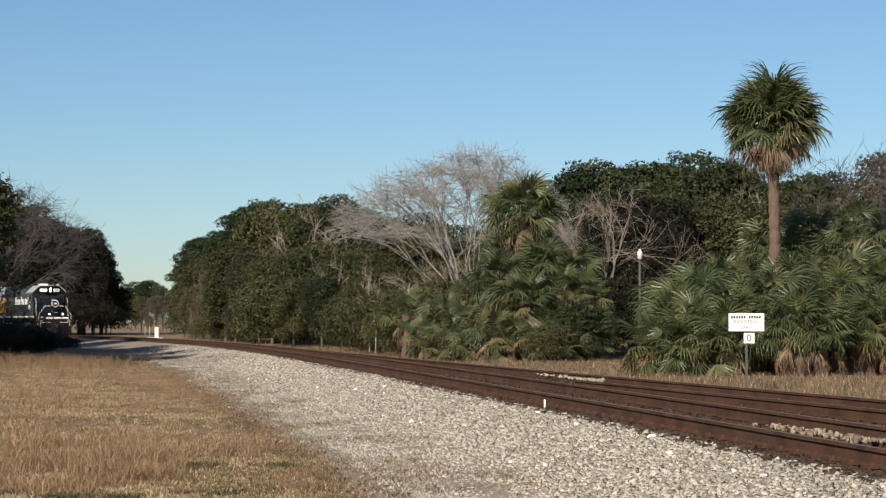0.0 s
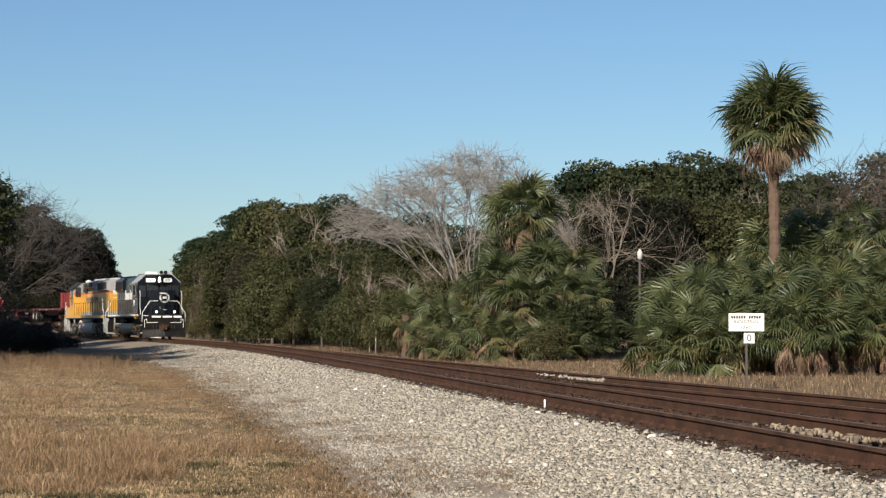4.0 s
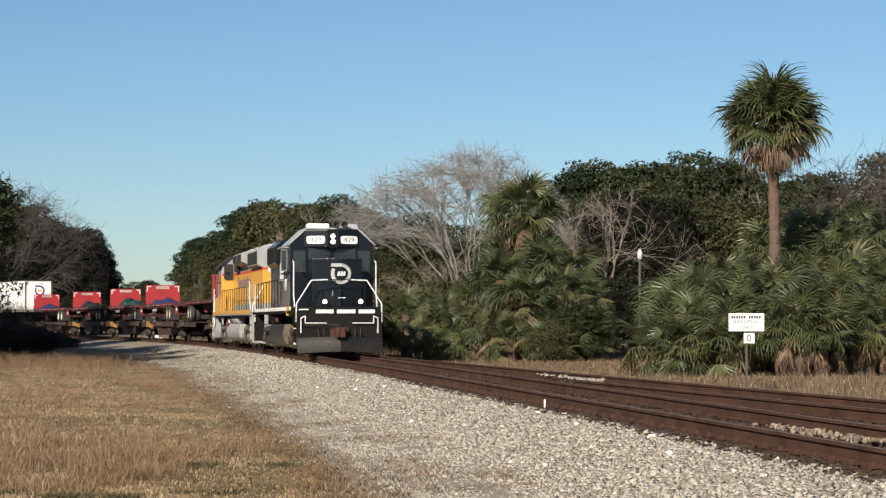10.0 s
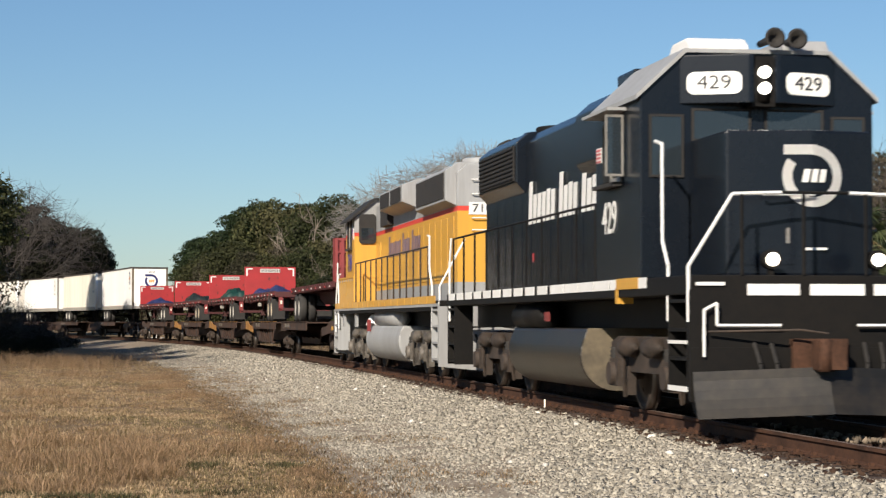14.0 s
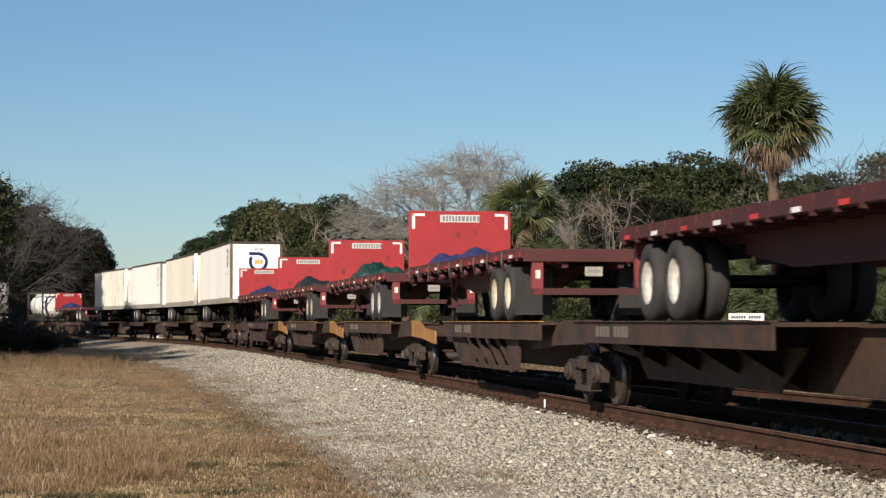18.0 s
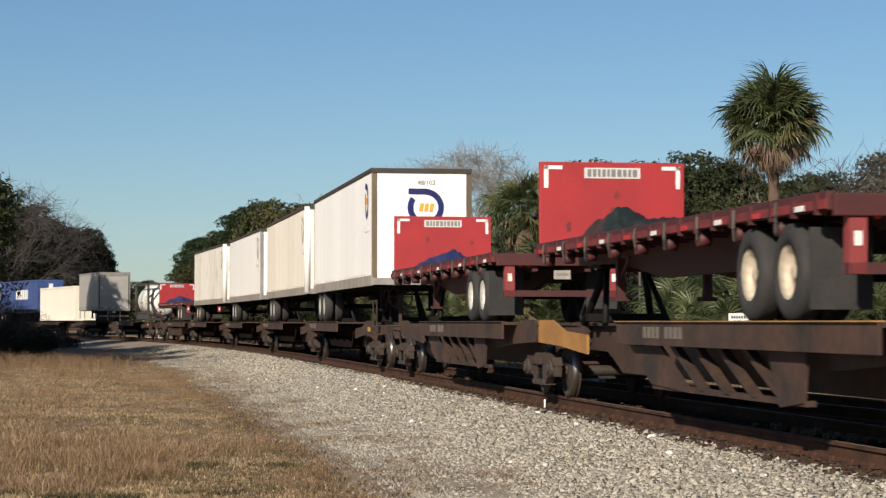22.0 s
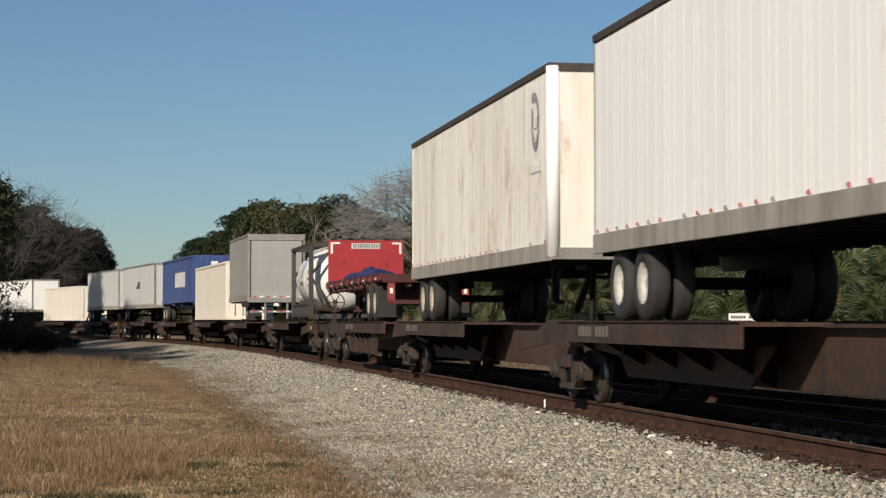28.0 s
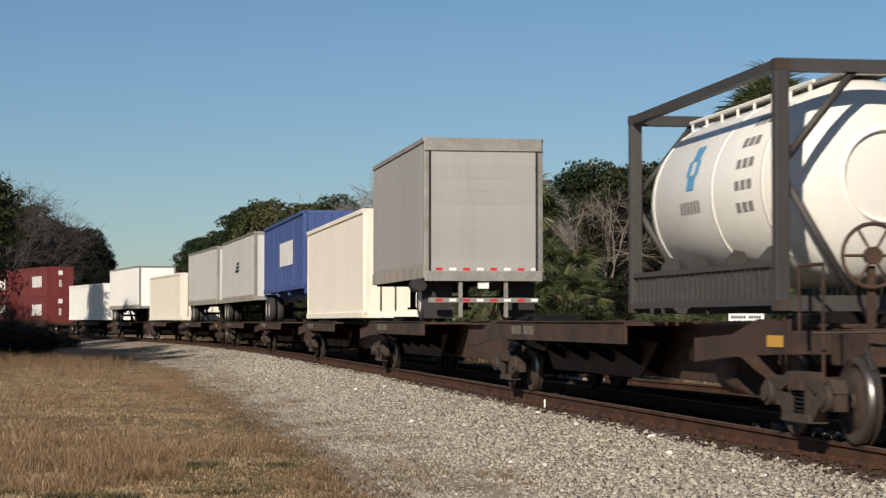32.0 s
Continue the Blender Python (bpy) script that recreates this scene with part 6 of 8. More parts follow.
def build_spine(q0, n_mid=3, deck_front=(), ochre=(), folded=()):
    """Five-unit articulated spine car; q0 is its first truck."""
    qs = [q0, q0 + 15.5]
    for i in range(n_mid):
        qs.append(qs[-1] + 17.3)
    qs.append(qs[-1] + 15.9)
    for q in qs:
        car_truck(q)
    units = []
    for u in range(len(qs) - 1):
        a, b = qs[u], qs[u + 1]
        L = b - a
        h = L / 2
        r = thing("spine_car_unit", "rusty brown spine car unit with " + ("an ochre end plate" if u in ochre else "a wheel platform"), "railcar", (a + b) / 2, h, group="spine car units")
        hx, hr = h - 0.35, -h + 0.35          # forward and rear ends of the sill
        bm = bmesh.new()
        prism(bm, [(hr - 0.3, 1.15), (hx + 0.3, 1.15), (hx + 0.3, 0.75), (hx - 1.4, 0.75), (hx - 2.3, 0.42), (hr + 2.3, 0.42), (hr + 1.4, 0.75), (hr - 0.3, 0.75)], "y", -0.36, 0.36)
        part("centre_sill", bm, M["spine"], r, bev=0.02)
        quick("sill_flange", M["spine"], r, [(hr, hx, -0.46, 0.46, 1.13, 1.17)])
        front = u in deck_front
        if front:
            d1, d0 = hx - 1.3, hx - 10.6
        else:
            d0, d1 = hr + 0.35, hr + 9.3
        for sd in (-1, 1):
            bm = bmesh.new()
            box(bm, d0, d1, min(sd * 0.36, sd * 1.36), max(sd * 0.36, sd * 1.36), 1.14, 1.185)
            pl = part("wheel_platform", bm, M["spine"], r, "rust-brown wheel platform")
            quick("platform_edge", M["spine"], pl, [(d0, d1, sd * 1.36 - 0.02, sd * 1.36 + 0.02, 0.90, 1.2)], bev=0.008)
            quick("platform_lip", M["ochre"] if u in ochre else M["spine"], pl, [(d0, d1, sd * 1.36 - 0.05, sd * 1.36 + 0.05, 1.188, 1.203)], "worn platform lip")
            if front:
                # open truss: flat slanting struts from the platform edge to a lower chord, a gusset at the rear
                for k in range(4):
                    x = d0 + 2.1 + k * 0.95
                    bm = bmesh.new()
                    prism(bm, [(x, 0.91), (x + 0.2, 0.91), (x + 1.5, 0.4), (x + 1.3, 0.4)], "y", sd * 1.2 - 0.05, sd * 1.2 + 0.05)
                    part("platform_strut", bm, M["spine"], pl)
                bm = bmesh.new()
                prism(bm, [(d0 + 0.2, 0.91), (d0 + 1.7, 0.91), (d0 + 3.1, 0.36), (d0 + 1.3, 0.42)], "y", sd * 1.24 - 0.02, sd * 1.24 + 0.02)
                part("gusset_plate", bm, M["spine"], pl)
                bm = bmesh.new()
                prism(bm, [(d0 + 5.9, 0.91), (d0 + 7.1, 0.91), (d0 + 7.0, 0.4), (d0 + 6.3, 0.33)], "y", sd * 1.24 - 0.02, sd * 1.24 + 0.02)
                box(bm, d0 + 1.3, d0 + 7.0, min(sd * 1.12, sd * 1.24), max(sd * 1.12, sd * 1.24), 0.36, 0.42)
                part("lower_chord", bm, M["spine"], pl)
                continue
            # slanting ribs below the platform
            nb = 5
            for k in range(nb):
                x = d0 + 1.2 + k * (d1 - d0 - 2.6) / (nb - 1)
                bm = bmesh.new()
                dx = 1.3 if front else -1.3
                pts = [(x, sd * 1.34, 0.9), (x + 0.1, sd * 1.34, 0.9), (x + 0.1 + dx * 0.3, sd * 0.4, 0.42), (x + dx * 0.3, sd * 0.4, 0.42)]
                bm.faces.new([bm.verts.new(p) for p in pts])
                bm.faces.new([bm.verts.new(p) for p in ((x, sd * 1.34, 0.9), (x, sd * 0.4, 1.13), (x + dx * 0.3, sd * 0.4, 0.42))])
                bmesh.ops.solidify(bm, geom=bm.faces[:], thickness=0.03)
                part("platform_rib", bm, M["spine"], pl)
            bm = bmesh.new()
            g0, g1 = (d0 + 0.8, d1 - 0.8)
            prism(bm, [(g0, 0.92), (g1, 0.92), (g1 - 0.9, 0.42), (g0 + 0.9, 0.42)], "y", sd * 0.72 - 0.015, sd * 0.72 + 0.015)
            part("web_plate", bm, M["spine"], pl)
        # lettering on the platform edge as bars
        bm = bmesh.new()
        for k in range(9):
            if k != 4:
                box(bm, d0 + 1.4 + k * 0.2, d0 + 1.54 + k * 0.2, -1.386, -1.381, 0.99, 1.13)
        tagged(part("reporting_strip", bm, M["bar_dim"], r), kind="stuff")
        # hitch stand
        kx = (hr + 1.1) if front else (hx - 1.2)
        bm = bmesh.new()
        if u in folded:
            box(bm, kx - 0.75, kx + 0.75, -0.42, 0.42, 1.17, 1.27)
            box(bm, kx + 0.3, kx + 0.6, -0.5, 0.5, 1.27, 1.33)
            part("folded_hitch", bm, M["black"], r, "black trailer hitch folded flat", bev=0.01)
        for sd in (-1, 1) if u not in folded else ():
            pipe(bm, [(kx - 0.5, sd * 0.55, 1.15), (kx, sd * 0.3, 2.05)], 0.06, 8)
            pipe(bm, [(kx + 0.7, sd * 0.5, 1.15), (kx, sd * 0.3, 2.05)], 0.05, 8)
        if u not in folded:
            box(bm, kx - 0.4, kx + 0.4, -0.5, 0.5, 2.03, 2.12)
            box(bm, kx - 0.1, kx + 0.1, -0.62, 0.62, 1.2, 1.32)
            part("hitch_stand", bm, M["black"], r, "black trailer hitch stand")
        # end side plates over the trucks
        for ex, sgn in ((hr, 1), (hx, -1)):
            mm = M["ochre"] if (u in ochre and ex < 0) else M["spine"]
            for sd in (-1, 1):
                bm = bmesh.new()
                x0 = ex - sgn * 0.2
                pts = [(x0, 1.22), (x0 + sgn * 1.0, 1.22), (x0 + sgn * 1.9, 1.05), (x0 + sgn * 3.4, 1.0), (x0 + sgn * 3.4, 0.72), (x0 + sgn * 1.6, 0.82), (x0, 0.86)]
                prism(bm, pts, "y", sd * 1.1 - 0.02, sd * 1.1 + 0.02)
                part("end_side_plate", bm, mm, r, "ochre painted side plate" if mm is M["ochre"] else "")
            quick("end_crossbeam", M["spine"], r, [(min(ex - sgn * 0.2, ex + sgn * 0.3), max(ex - sgn * 0.2, ex + sgn * 0.3), -1.1, 1.1, 0.86, 1.1)])
        if u in (0, len(qs) - 2):
            e, sg = (hx + 0.3, 1) if u == 0 else (hr - 0.3, -1)
            quick("end_sill", M["spine"], r, [(min(e, e + sg * 1.1), max(e, e + sg * 1.1), -0.7, 0.7, 0.75, 1.12)], bev=0.02)
            coupler(r, e + sg * 1.1, sg)
            bm = bmesh.new()
            tube(bm, (e - sg * 2.6, -0.62, 0.62), (e - sg * 3.4, -0.62, 0.62), 0.27, 18)
            part("brake_reservoir", bm, M["spine"], r)
            if u:
                units.append(r)
                continue
            bm = bmesh.new()
            bx, by, bz = e + sg * 0.4, -0.4, 1.85
            for i in range(20):
                a, b = i * 0.314, (i + 1) * 0.314
                tube(bm, (bx, by + 0.32 * math.cos(a), bz + 0.32 * math.sin(a)), (bx, by + 0.32 * math.cos(b), bz + 0.32 * math.sin(b)), 0.022, 6, cap=False)
            for i in range(6):
                a = i * 1.047
                tube(bm, (bx, by, bz), (bx, by + 0.31 * math.cos(a), bz + 0.31 * math.sin(a)), 0.016, 6)
            tube(bm, (bx - 0.05, by, bz), (bx + 0.05, by, bz), 0.09, 16)
            part("brake_wheel", bm, M["spine"], r, "rusty brown brake wheel")
            quick("brake_stand", M["spine"], r, [(bx - 0.09, bx - 0.03, by - 0.04, by + 0.04, 1.0, 1.75)])
            handrail(r, [(e + sg * 0.9, -1.1, 0.6), (e + sg * 0.9, -1.1, 1.75), (e + sg * 0.2, -1.1, 1.75), (e + sg * 0.2, -1.1, 1.1)], 0.018, M["spine"])
            quick("end_tape", M["yellow"], r, [(e - sg * 0.5 - 0.25, e - sg * 0.5 + 0.25, -1.128, -1.121, 0.93, 1.05)])
        units.append(r)
    return units


build_loco_429(182.45)
build_loco_710(201.45)
build_spine(214.2, deck_front=(1, 2, 3, 4), ochre=(1, 2, 3))
build_spine(302.8, deck_front=(4,))
build_spine(391.4, folded=(0, 1, 2))
build_spine(480.0, n_mid=2)
build_flatbed(213.6, 226.8, True, None, 1, old=True)
build_flatbed(233.6, 246.9, False, "blue", 2)
build_flatbed(250.7, 263.9, False, "green", 3)
build_flatbed(267.6, 281.1, False, "black", 4)
build_flatbed(284.8, 298.1, False, "blue", 5)
build_van(301.4, 315.9, M["trailer_white"], 10, label="white dry-van semitrailer with a blue ring emblem, on a spine car", emblem_cols=("blue_letter", "orange"), post="bronze")
build_van(318.6, 333.3, M["trailer_cream"], 11, label="cream ribbed semitrailer with rust-brown roof rails, on a spine car", post="trailer_cream")
build_van(336.1, 350.2, M["trailer_white"], 12, label="white ribbed semitrailer with grey corner posts, on a spine car")
build_van(353.1, 367.7, M["trailer_ivory"], 13, label="stained ivory ribbed semitrailer, on a spine car", post="trailer_ivory", rim="rim_gold")
build_flatbed(373.7, 386.2, False, "blue", 6)
build_tank(391.6)
build_van(415.0, 423.6, M["trailer_grey"], 14, rear_first=True, lettered=False, label="grey short semitrailer with a roll-up rear door, on a spine car", roof="alu")
build_container("white_container", 426.3, 441.2, 1.3, 4.26, M["trailer_cream"], "cream smooth-sided container on a spine car", smooth=True, front_ribs=False)
build_container("blue_container", 442.6, 457.6, 2.36, 5.1, M["blue_box"], "blue corrugated container on a chassis", block=(-0.9, 4.0, 0.95, 1.85, M["white"]), emblem_front=True)
build_chassis(442.4, 457.8)
van = build_van(461.3, 476.4, M["trailer_pale"], 16, lettered=False, label="pale grey semitrailer with a dark green mark, on railcar", roof="alu")
for k in range(3):
    quick("side_mark", M["tarp_green"], van, [(-0.9 + k * 0.35, 0.9, -1.303, -1.297, 2.35 + k * 0.17, 2.47 + k * 0.17)])
build_van(478.9, 493.2, M["trailer_pale"], 18, lettered=False, label="grey semitrailer on a spine car", roof="alu")
build_container("cream_container", 498.0, 513.1, 1.3, 4.22, M["trailer_cream"], "cream smooth-sided container on a spine car", smooth=True, front_ribs=False)
build_van(517.8, 532.0, M["trailer_white"], 20, lettered=False, label="white refrigerated semitrailer on a spine car", roof="alu")
build_container("white_container", 535.2, 551.0, 1.35, 4.25, M["trailer_white"], "white smooth-sided container on a spine car", smooth=True, front_ribs=False)
for a, b in ((560.4, 573.8), (575.4, 588.8)):
    build_well(a, b)
    car_truck(a - 0.3)
car_truck(589.2)
for zz in (1.04, 3.63):
    build_container("red_container", 561.0, 573.2, zz, zz + 2.58, M["red_box"], "red corrugated container, two stacked on a railcar", block=(0.3, 4.2, 0.75, 1.75, M["white"]), emblem_front=True)
    build_container("red_container", 576.0, 588.2, zz, zz + 2.58, M["red_box"], "red corrugated container, two stacked on a railcar", block=(0.3, 4.2, 0.75, 1.75, M["white"]), emblem_front=True)

# ---------------------------------------------------------------- trees, palms, shrubs, grass
def ground_at(x, y):
    lat, _ = line_distance(np.array([float(x)]), np.array([float(y)]))
    return float(ground_z(lat)[0])


def limb_mesh(segs, sides=5):
    """Tapered limbs from (p0, p1, r0, r1) rows, as arrays."""
    p0 = np.array([s[0] for s in segs])
    p1 = np.array([s[1] for s in segs])
    r0 = np.array([s[2] for s in segs])
    r1 = np.array([s[3] for s in segs])
    d = p1 - p0
    d /= np.linalg.norm(d, axis=1, keepdims=True) + 1e-9
    ref = np.where(np.abs(d[:, 2:3]) < 0.9, np.array([[0, 0, 1.0]]), np.array([[1.0, 0, 0]]))
    u = np.cross(d, ref)
    u /= np.linalg.norm(u, axis=1, keepdims=True) + 1e-9
    w = np.cross(d, u)
    a = np.arange(sides) * 2 * np.pi / sides
    ring = u[:, None] * np.cos(a)[None, :, None] + w[:, None] * np.sin(a)[None, :, None]
    V = np.concatenate([p0[:, None] + ring * r0[:, None, None], p1[:, None] + ring * r1[:, None, None]], 1).reshape(-1, 3)
    j = np.arange(sides)
    q = np.stack([j, (j + 1) % sides, (j + 1) % sides + sides, j + sides], 1)
    F = (q[None] + (np.arange(len(segs)) * 2 * sides)[:, None, None]).reshape(-1, 4)
    return V, F


def leaf_cards(centres, radii, per, size, rng, flat=0.8, tidy=0.5):
    """Small pointed leaf sprays over the shells of several uneven clumps; they lie mostly outward, so each clump has a lit and a dark side."""
    Vs = []
    for c, r in zip(centres, radii):
        n = int(per * (r / np.mean(radii)) ** 2)
        d = rng.normal(size=(n, 3))
        d /= np.linalg.norm(d, axis=1, keepdims=True)
        d[:, 2] = np.where(d[:, 2] < -0.6, -d[:, 2], d[:, 2])
        k = rng.integers(0, 1000)
        shell = 0.7 + 0.36 * rng.random(n) ** 0.6
        shell *= 1 + 0.2 * np.sin(d[:, 0] * 6 + k) * np.cos(d[:, 1] * 5 + k) + 0.12 * np.sin(d[:, 2] * 9 + k)
        p = c + d * (r * shell)[:, None] * np.array([1, 1, flat])
        nrm = d + np.array([0, 0, 0.25]) + rng.normal(size=(n, 3)) * tidy
        nrm /= np.linalg.norm(nrm, axis=1, keepdims=True)
        u = np.cross(nrm, rng.normal(size=(n, 3)))
        u /= np.linalg.norm(u, axis=1, keepdims=True)
        v = np.cross(nrm, u)
        s = size * (0.6 + 0.8 * rng.random(n))[:, None]
        Vs.append(np.stack([p - u * s * 0.55, p + u * s * 0.55, p + v * s * 1.5 + nrm * s * 0.2], 1))
    V = np.concatenate(Vs).reshape(-1, 3)
    F = np.arange(len(V)).reshape(-1, 3)
    return V, F


def tree_kind(name, height, width, seed, leaf, clumps=26, per=680, size=0.125, trunk=0.2, low=0.24, flat=0.8, puff=(0.1, 0.2), label="", tidy=0.5):
    """A leafy tree: tapered trunk with limbs, and a domed crown of many small uneven clumps with gaps between them."""
    rng = np.random.default_rng(seed)
    root = tagged(new(name), label, "tree", "trees behind the line")
    segs = []
    top = np.array([rng.normal() * 0.3, rng.normal() * 0.3, height * 0.62])
    pts = [np.array([0, 0, -0.3]), np.array([rng.normal() * 0.1, rng.normal() * 0.1, height * 0.25]), top * np.array([0.7, 0.7, 0.75]), top]
    rad = [trunk, trunk * 0.8, trunk * 0.55, trunk * 0.35]
    for i in range(3):
        segs.append((pts[i], pts[i + 1], rad[i], rad[i + 1]))
    mid = height * (low + 1) / 2
    ph = rng.random(4) * 6.283
    centres, radii = [], []
    for i in range(clumps):
        z = -0.92 + 1.9 * (i + 0.5) / clumps
        a = i * 2.39996 + rng.normal() * 0.25
        out = math.sqrt(max(0.0, 1 - z * z))
        if z < 0 and low < 0.15:
            out = max(out, 0.85)
        lump = 1 + 0.16 * math.sin(2 * a + ph[0]) + 0.13 * math.sin(3 * a + 4 * z + ph[1])
        r = width * rng.uniform(*puff)
        reach = lump * rng.uniform(0.6, 1.15)
        c = np.array([math.cos(a) * out * (width / 2 - r) * reach, math.sin(a) * out * (width / 2 - r) * reach, mid + z * (height * (1 - low) / 2 - r * flat) * rng.uniform(0.76, 1.06)])
        if i % 9 == 8:
            c[:2] *= 0.4
        centres.append(c)
        radii.append(r)
        f = pts[1] + (top - pts[1]) * rng.uniform(0.1, 0.9)
        bend = (f + c) / 2 + rng.normal(size=3) * 0.2
        segs.append((f, bend, trunk * 0.32, trunk * 0.2))
        segs.append((bend, c, trunk * 0.2, trunk * 0.07))
        for _ in range(2):
            d = rng.normal(size=3)
            segs.append((c, c + d / np.linalg.norm(d) * r * 0.8, trunk * 0.07, 0.01))
    V, F = limb_mesh(segs, 5)
    t = new("trunk", raw("trunk", V, F, M["bark"], True))
    t.parent = root
    V, F = leaf_cards(centres, radii, per, size, rng, flat, tidy)
    c = new("crown", raw("crown", V, F, M[leaf]))
    c.parent = root
    return root


def bare_kind(name, height, width, seed, label="", mains=15, kids=(8, 8, 7), trunk=0.17, twig=0.0088, fork=0.12, wide=-0.35, sway=0.0, bark="bare_bark", low_bias=1.0, belt=0.46):
    """A leafless tree: smooth limbs arch from a low fork to the shell of a broad dome and fork into fine twigs."""
    rng = np.random.default_rng(seed)
    root = tagged(new(name), label, "tree", "bare trees")
    segs = []
    mid = np.array([sway, 0, height * belt])
    axes = np.array([width / 2, width / 2, height * (1 - belt)])
    foot = np.array([0, 0, height * fork])

    def bend(p, c, q, n, r0, r1):
        out, prev, rp = [], p, r0
        for i in range(1, n + 1):
            f = i / n
            x = p * (1 - f) ** 2 + c * 2 * f * (1 - f) + q * f * f + rng.normal(size=3) * 0.012 * np.linalg.norm(q - p) * (i < n)
            r = r0 + (r1 - r0) * f
            segs.append((prev, x, rp, r))
            out.append((x, r, (x - prev) / (np.linalg.norm(x - prev) + 1e-6)))
            prev, rp = x, r
        return out

    def reach(u, far):
        bump = 1 + 0.07 * math.sin(5 * u[0] + seed) + 0.06 * math.sin(7 * u[1] + 3 * u[2])
        return mid + u * axes * far * bump

    def near(u, spread):
        v = u + rng.normal(size=3) * spread
        v[2] = max(v[2], wide)
        return v / np.linalg.norm(v)

    segs.append((np.array([0, 0, -0.3]), foot, trunk, trunk * 0.85))
    for k in range(mains):
        z = wide + (1 - wide) * ((k + 0.5) / mains) ** low_bias
        a = k * 2.39996 + seed
        u = np.array([math.cos(a) * math.sqrt(1 - z * z), math.sin(a) * math.sqrt(1 - z * z), z])
        tip = reach(u, 0.74)
        ctrl = foot + (tip - foot) * np.array([0.45, 0.45, 0.72])
        limb = bend(foot, ctrl, tip, 8, trunk * 0.4, trunk * 0.12)
        for j in range(kids[0]):
            p, r, d = limb[min(7, int(2 + 6 * (j + rng.random()) / kids[0]))]
            u1 = near(u, 0.33)
            t1 = reach(u1, rng.uniform(0.82, 0.95))
            L = np.linalg.norm(t1 - p)
            arm = bend(p, p + d * L * 0.45, t1, 6, r * 0.55, twig * 1.3)
            for i in range(kids[1]):
                p2, r2, d2 = arm[min(5, int(1 + 5 * (i + rng.random()) / kids[1]))]
                t2 = reach(near(u1, 0.16), rng.uniform(0.9, 1.03))
                L2 = np.linalg.norm(t2 - p2)
                if L2 > 0.3 * height:
                    t2 = p2 + (t2 - p2) * 0.3 * height / L2
                    L2 = 0.3 * height
                spray = bend(p2, p2 + d2 * L2 * 0.4, t2, 4, max(twig, r2 * 0.6), twig * 0.8)
                for m in range(kids[2]):
                    p3, _, d3 = spray[rng.integers(0, 4)]
                    e = d3 + rng.normal(size=3) * 0.5 + np.array([0, 0, 0.12])
                    bend(p3, p3 + d3 * 0.02 * height, p3 + e / np.linalg.norm(e) * height * rng.uniform(0.03, 0.08), 2, twig * 0.8, twig * 0.45)
    for label, rows in (("limb", [s for s in segs if s[2] > trunk * 0.2]), ("bare_crown", [s for s in segs if s[2] <= trunk * 0.2])):
        V, F = limb_mesh(rows, 5 if label == "limb" else 4)
        t = new(label, raw(label, V, F, M[bark]))
        t.parent = root
    return root


def frond_mesh(name, seed, material, radius=0.95, stalk=0.9, n=24, droop=0.35, spread=125, fold=0.1):
    """A fan palm leaf: a stalk along +x, then leaflets joined in a pleated blade for half their length, free and drooping at the tips."""
    rng = np.random.default_rng(seed)
    V, F = [], []

    def add(pts):
        b = len(V)
        V.extend(pts)
        return b
    b = add([(0, -0.022, 0), (0, 0.022, 0), (stalk, 0, 0.04)])
    F.append((b, b + 1, b + 2))
    hub = b + 2
    step = radians(2 * spread / (n - 1))
    for i in range(n):
        a = radians(-spread + 2 * spread * i / (n - 1)) + rng.normal() * 0.02
        L = radius * (0.76 + 0.24 * math.cos(a * 0.7)) * rng.uniform(0.85, 1.1)
        dx, dy = math.cos(a), math.sin(a)
        px, py = -dy, dx
        dz = droop * rng.uniform(0.6, 1.5)
        hang = fold * abs(math.sin(a)) * L
        rows = []
        for m, wide in ((0.4, 1.0), (0.72, 0.6)):
            w = 0.5 * step * L * 0.4 * wide
            z = 0.04 - hang * m - dz * L * 0.8 * max(0.0, m - 0.25) ** 1.7
            x, y = stalk + dx * L * m, dy * L * m
            kink = 0.6 * w * (1 if i % 2 else -1)
            rows.append(((x - px * w, y - py * w, z - kink), (x + px * w, y + py * w, z + kink)))
        tip = (stalk + dx * L * (0.98 - 0.14 * dz), dy * L * (0.98 - 0.14 * dz), 0.04 - hang - dz * L * 0.62)
        b = add([p for row in rows for p in row] + [tip])
        F.append((hub, b, b + 1))
        F.append((b, b + 1, b + 3, b + 2))
        F.append((b + 2, b + 3, b + 4))
    return raw(name, V, F, material)


FRONDS = {
    "green": [frond_mesh("frond", 10 + i, M["frond"], 0.6 + 0.04 * i, 0.62 + 0.07 * i, n=25, droop=0.08 + 0.2 * i, spread=100 + 5 * i, fold=0.1 + 0.12 * i) for i in range(4)],
    "yellow": [frond_mesh("frond", 20 + i, M["frond_yellow"], 0.62, 0.66, n=22, droop=0.5, spread=90, fold=0.3) for i in range(2)],
    "dead": [frond_mesh("dead_frond", 30 + i, M["frond_dead"], 0.64, 0.55, n=16, droop=0.4, spread=28, fold=0.5) for i in range(3)],
}


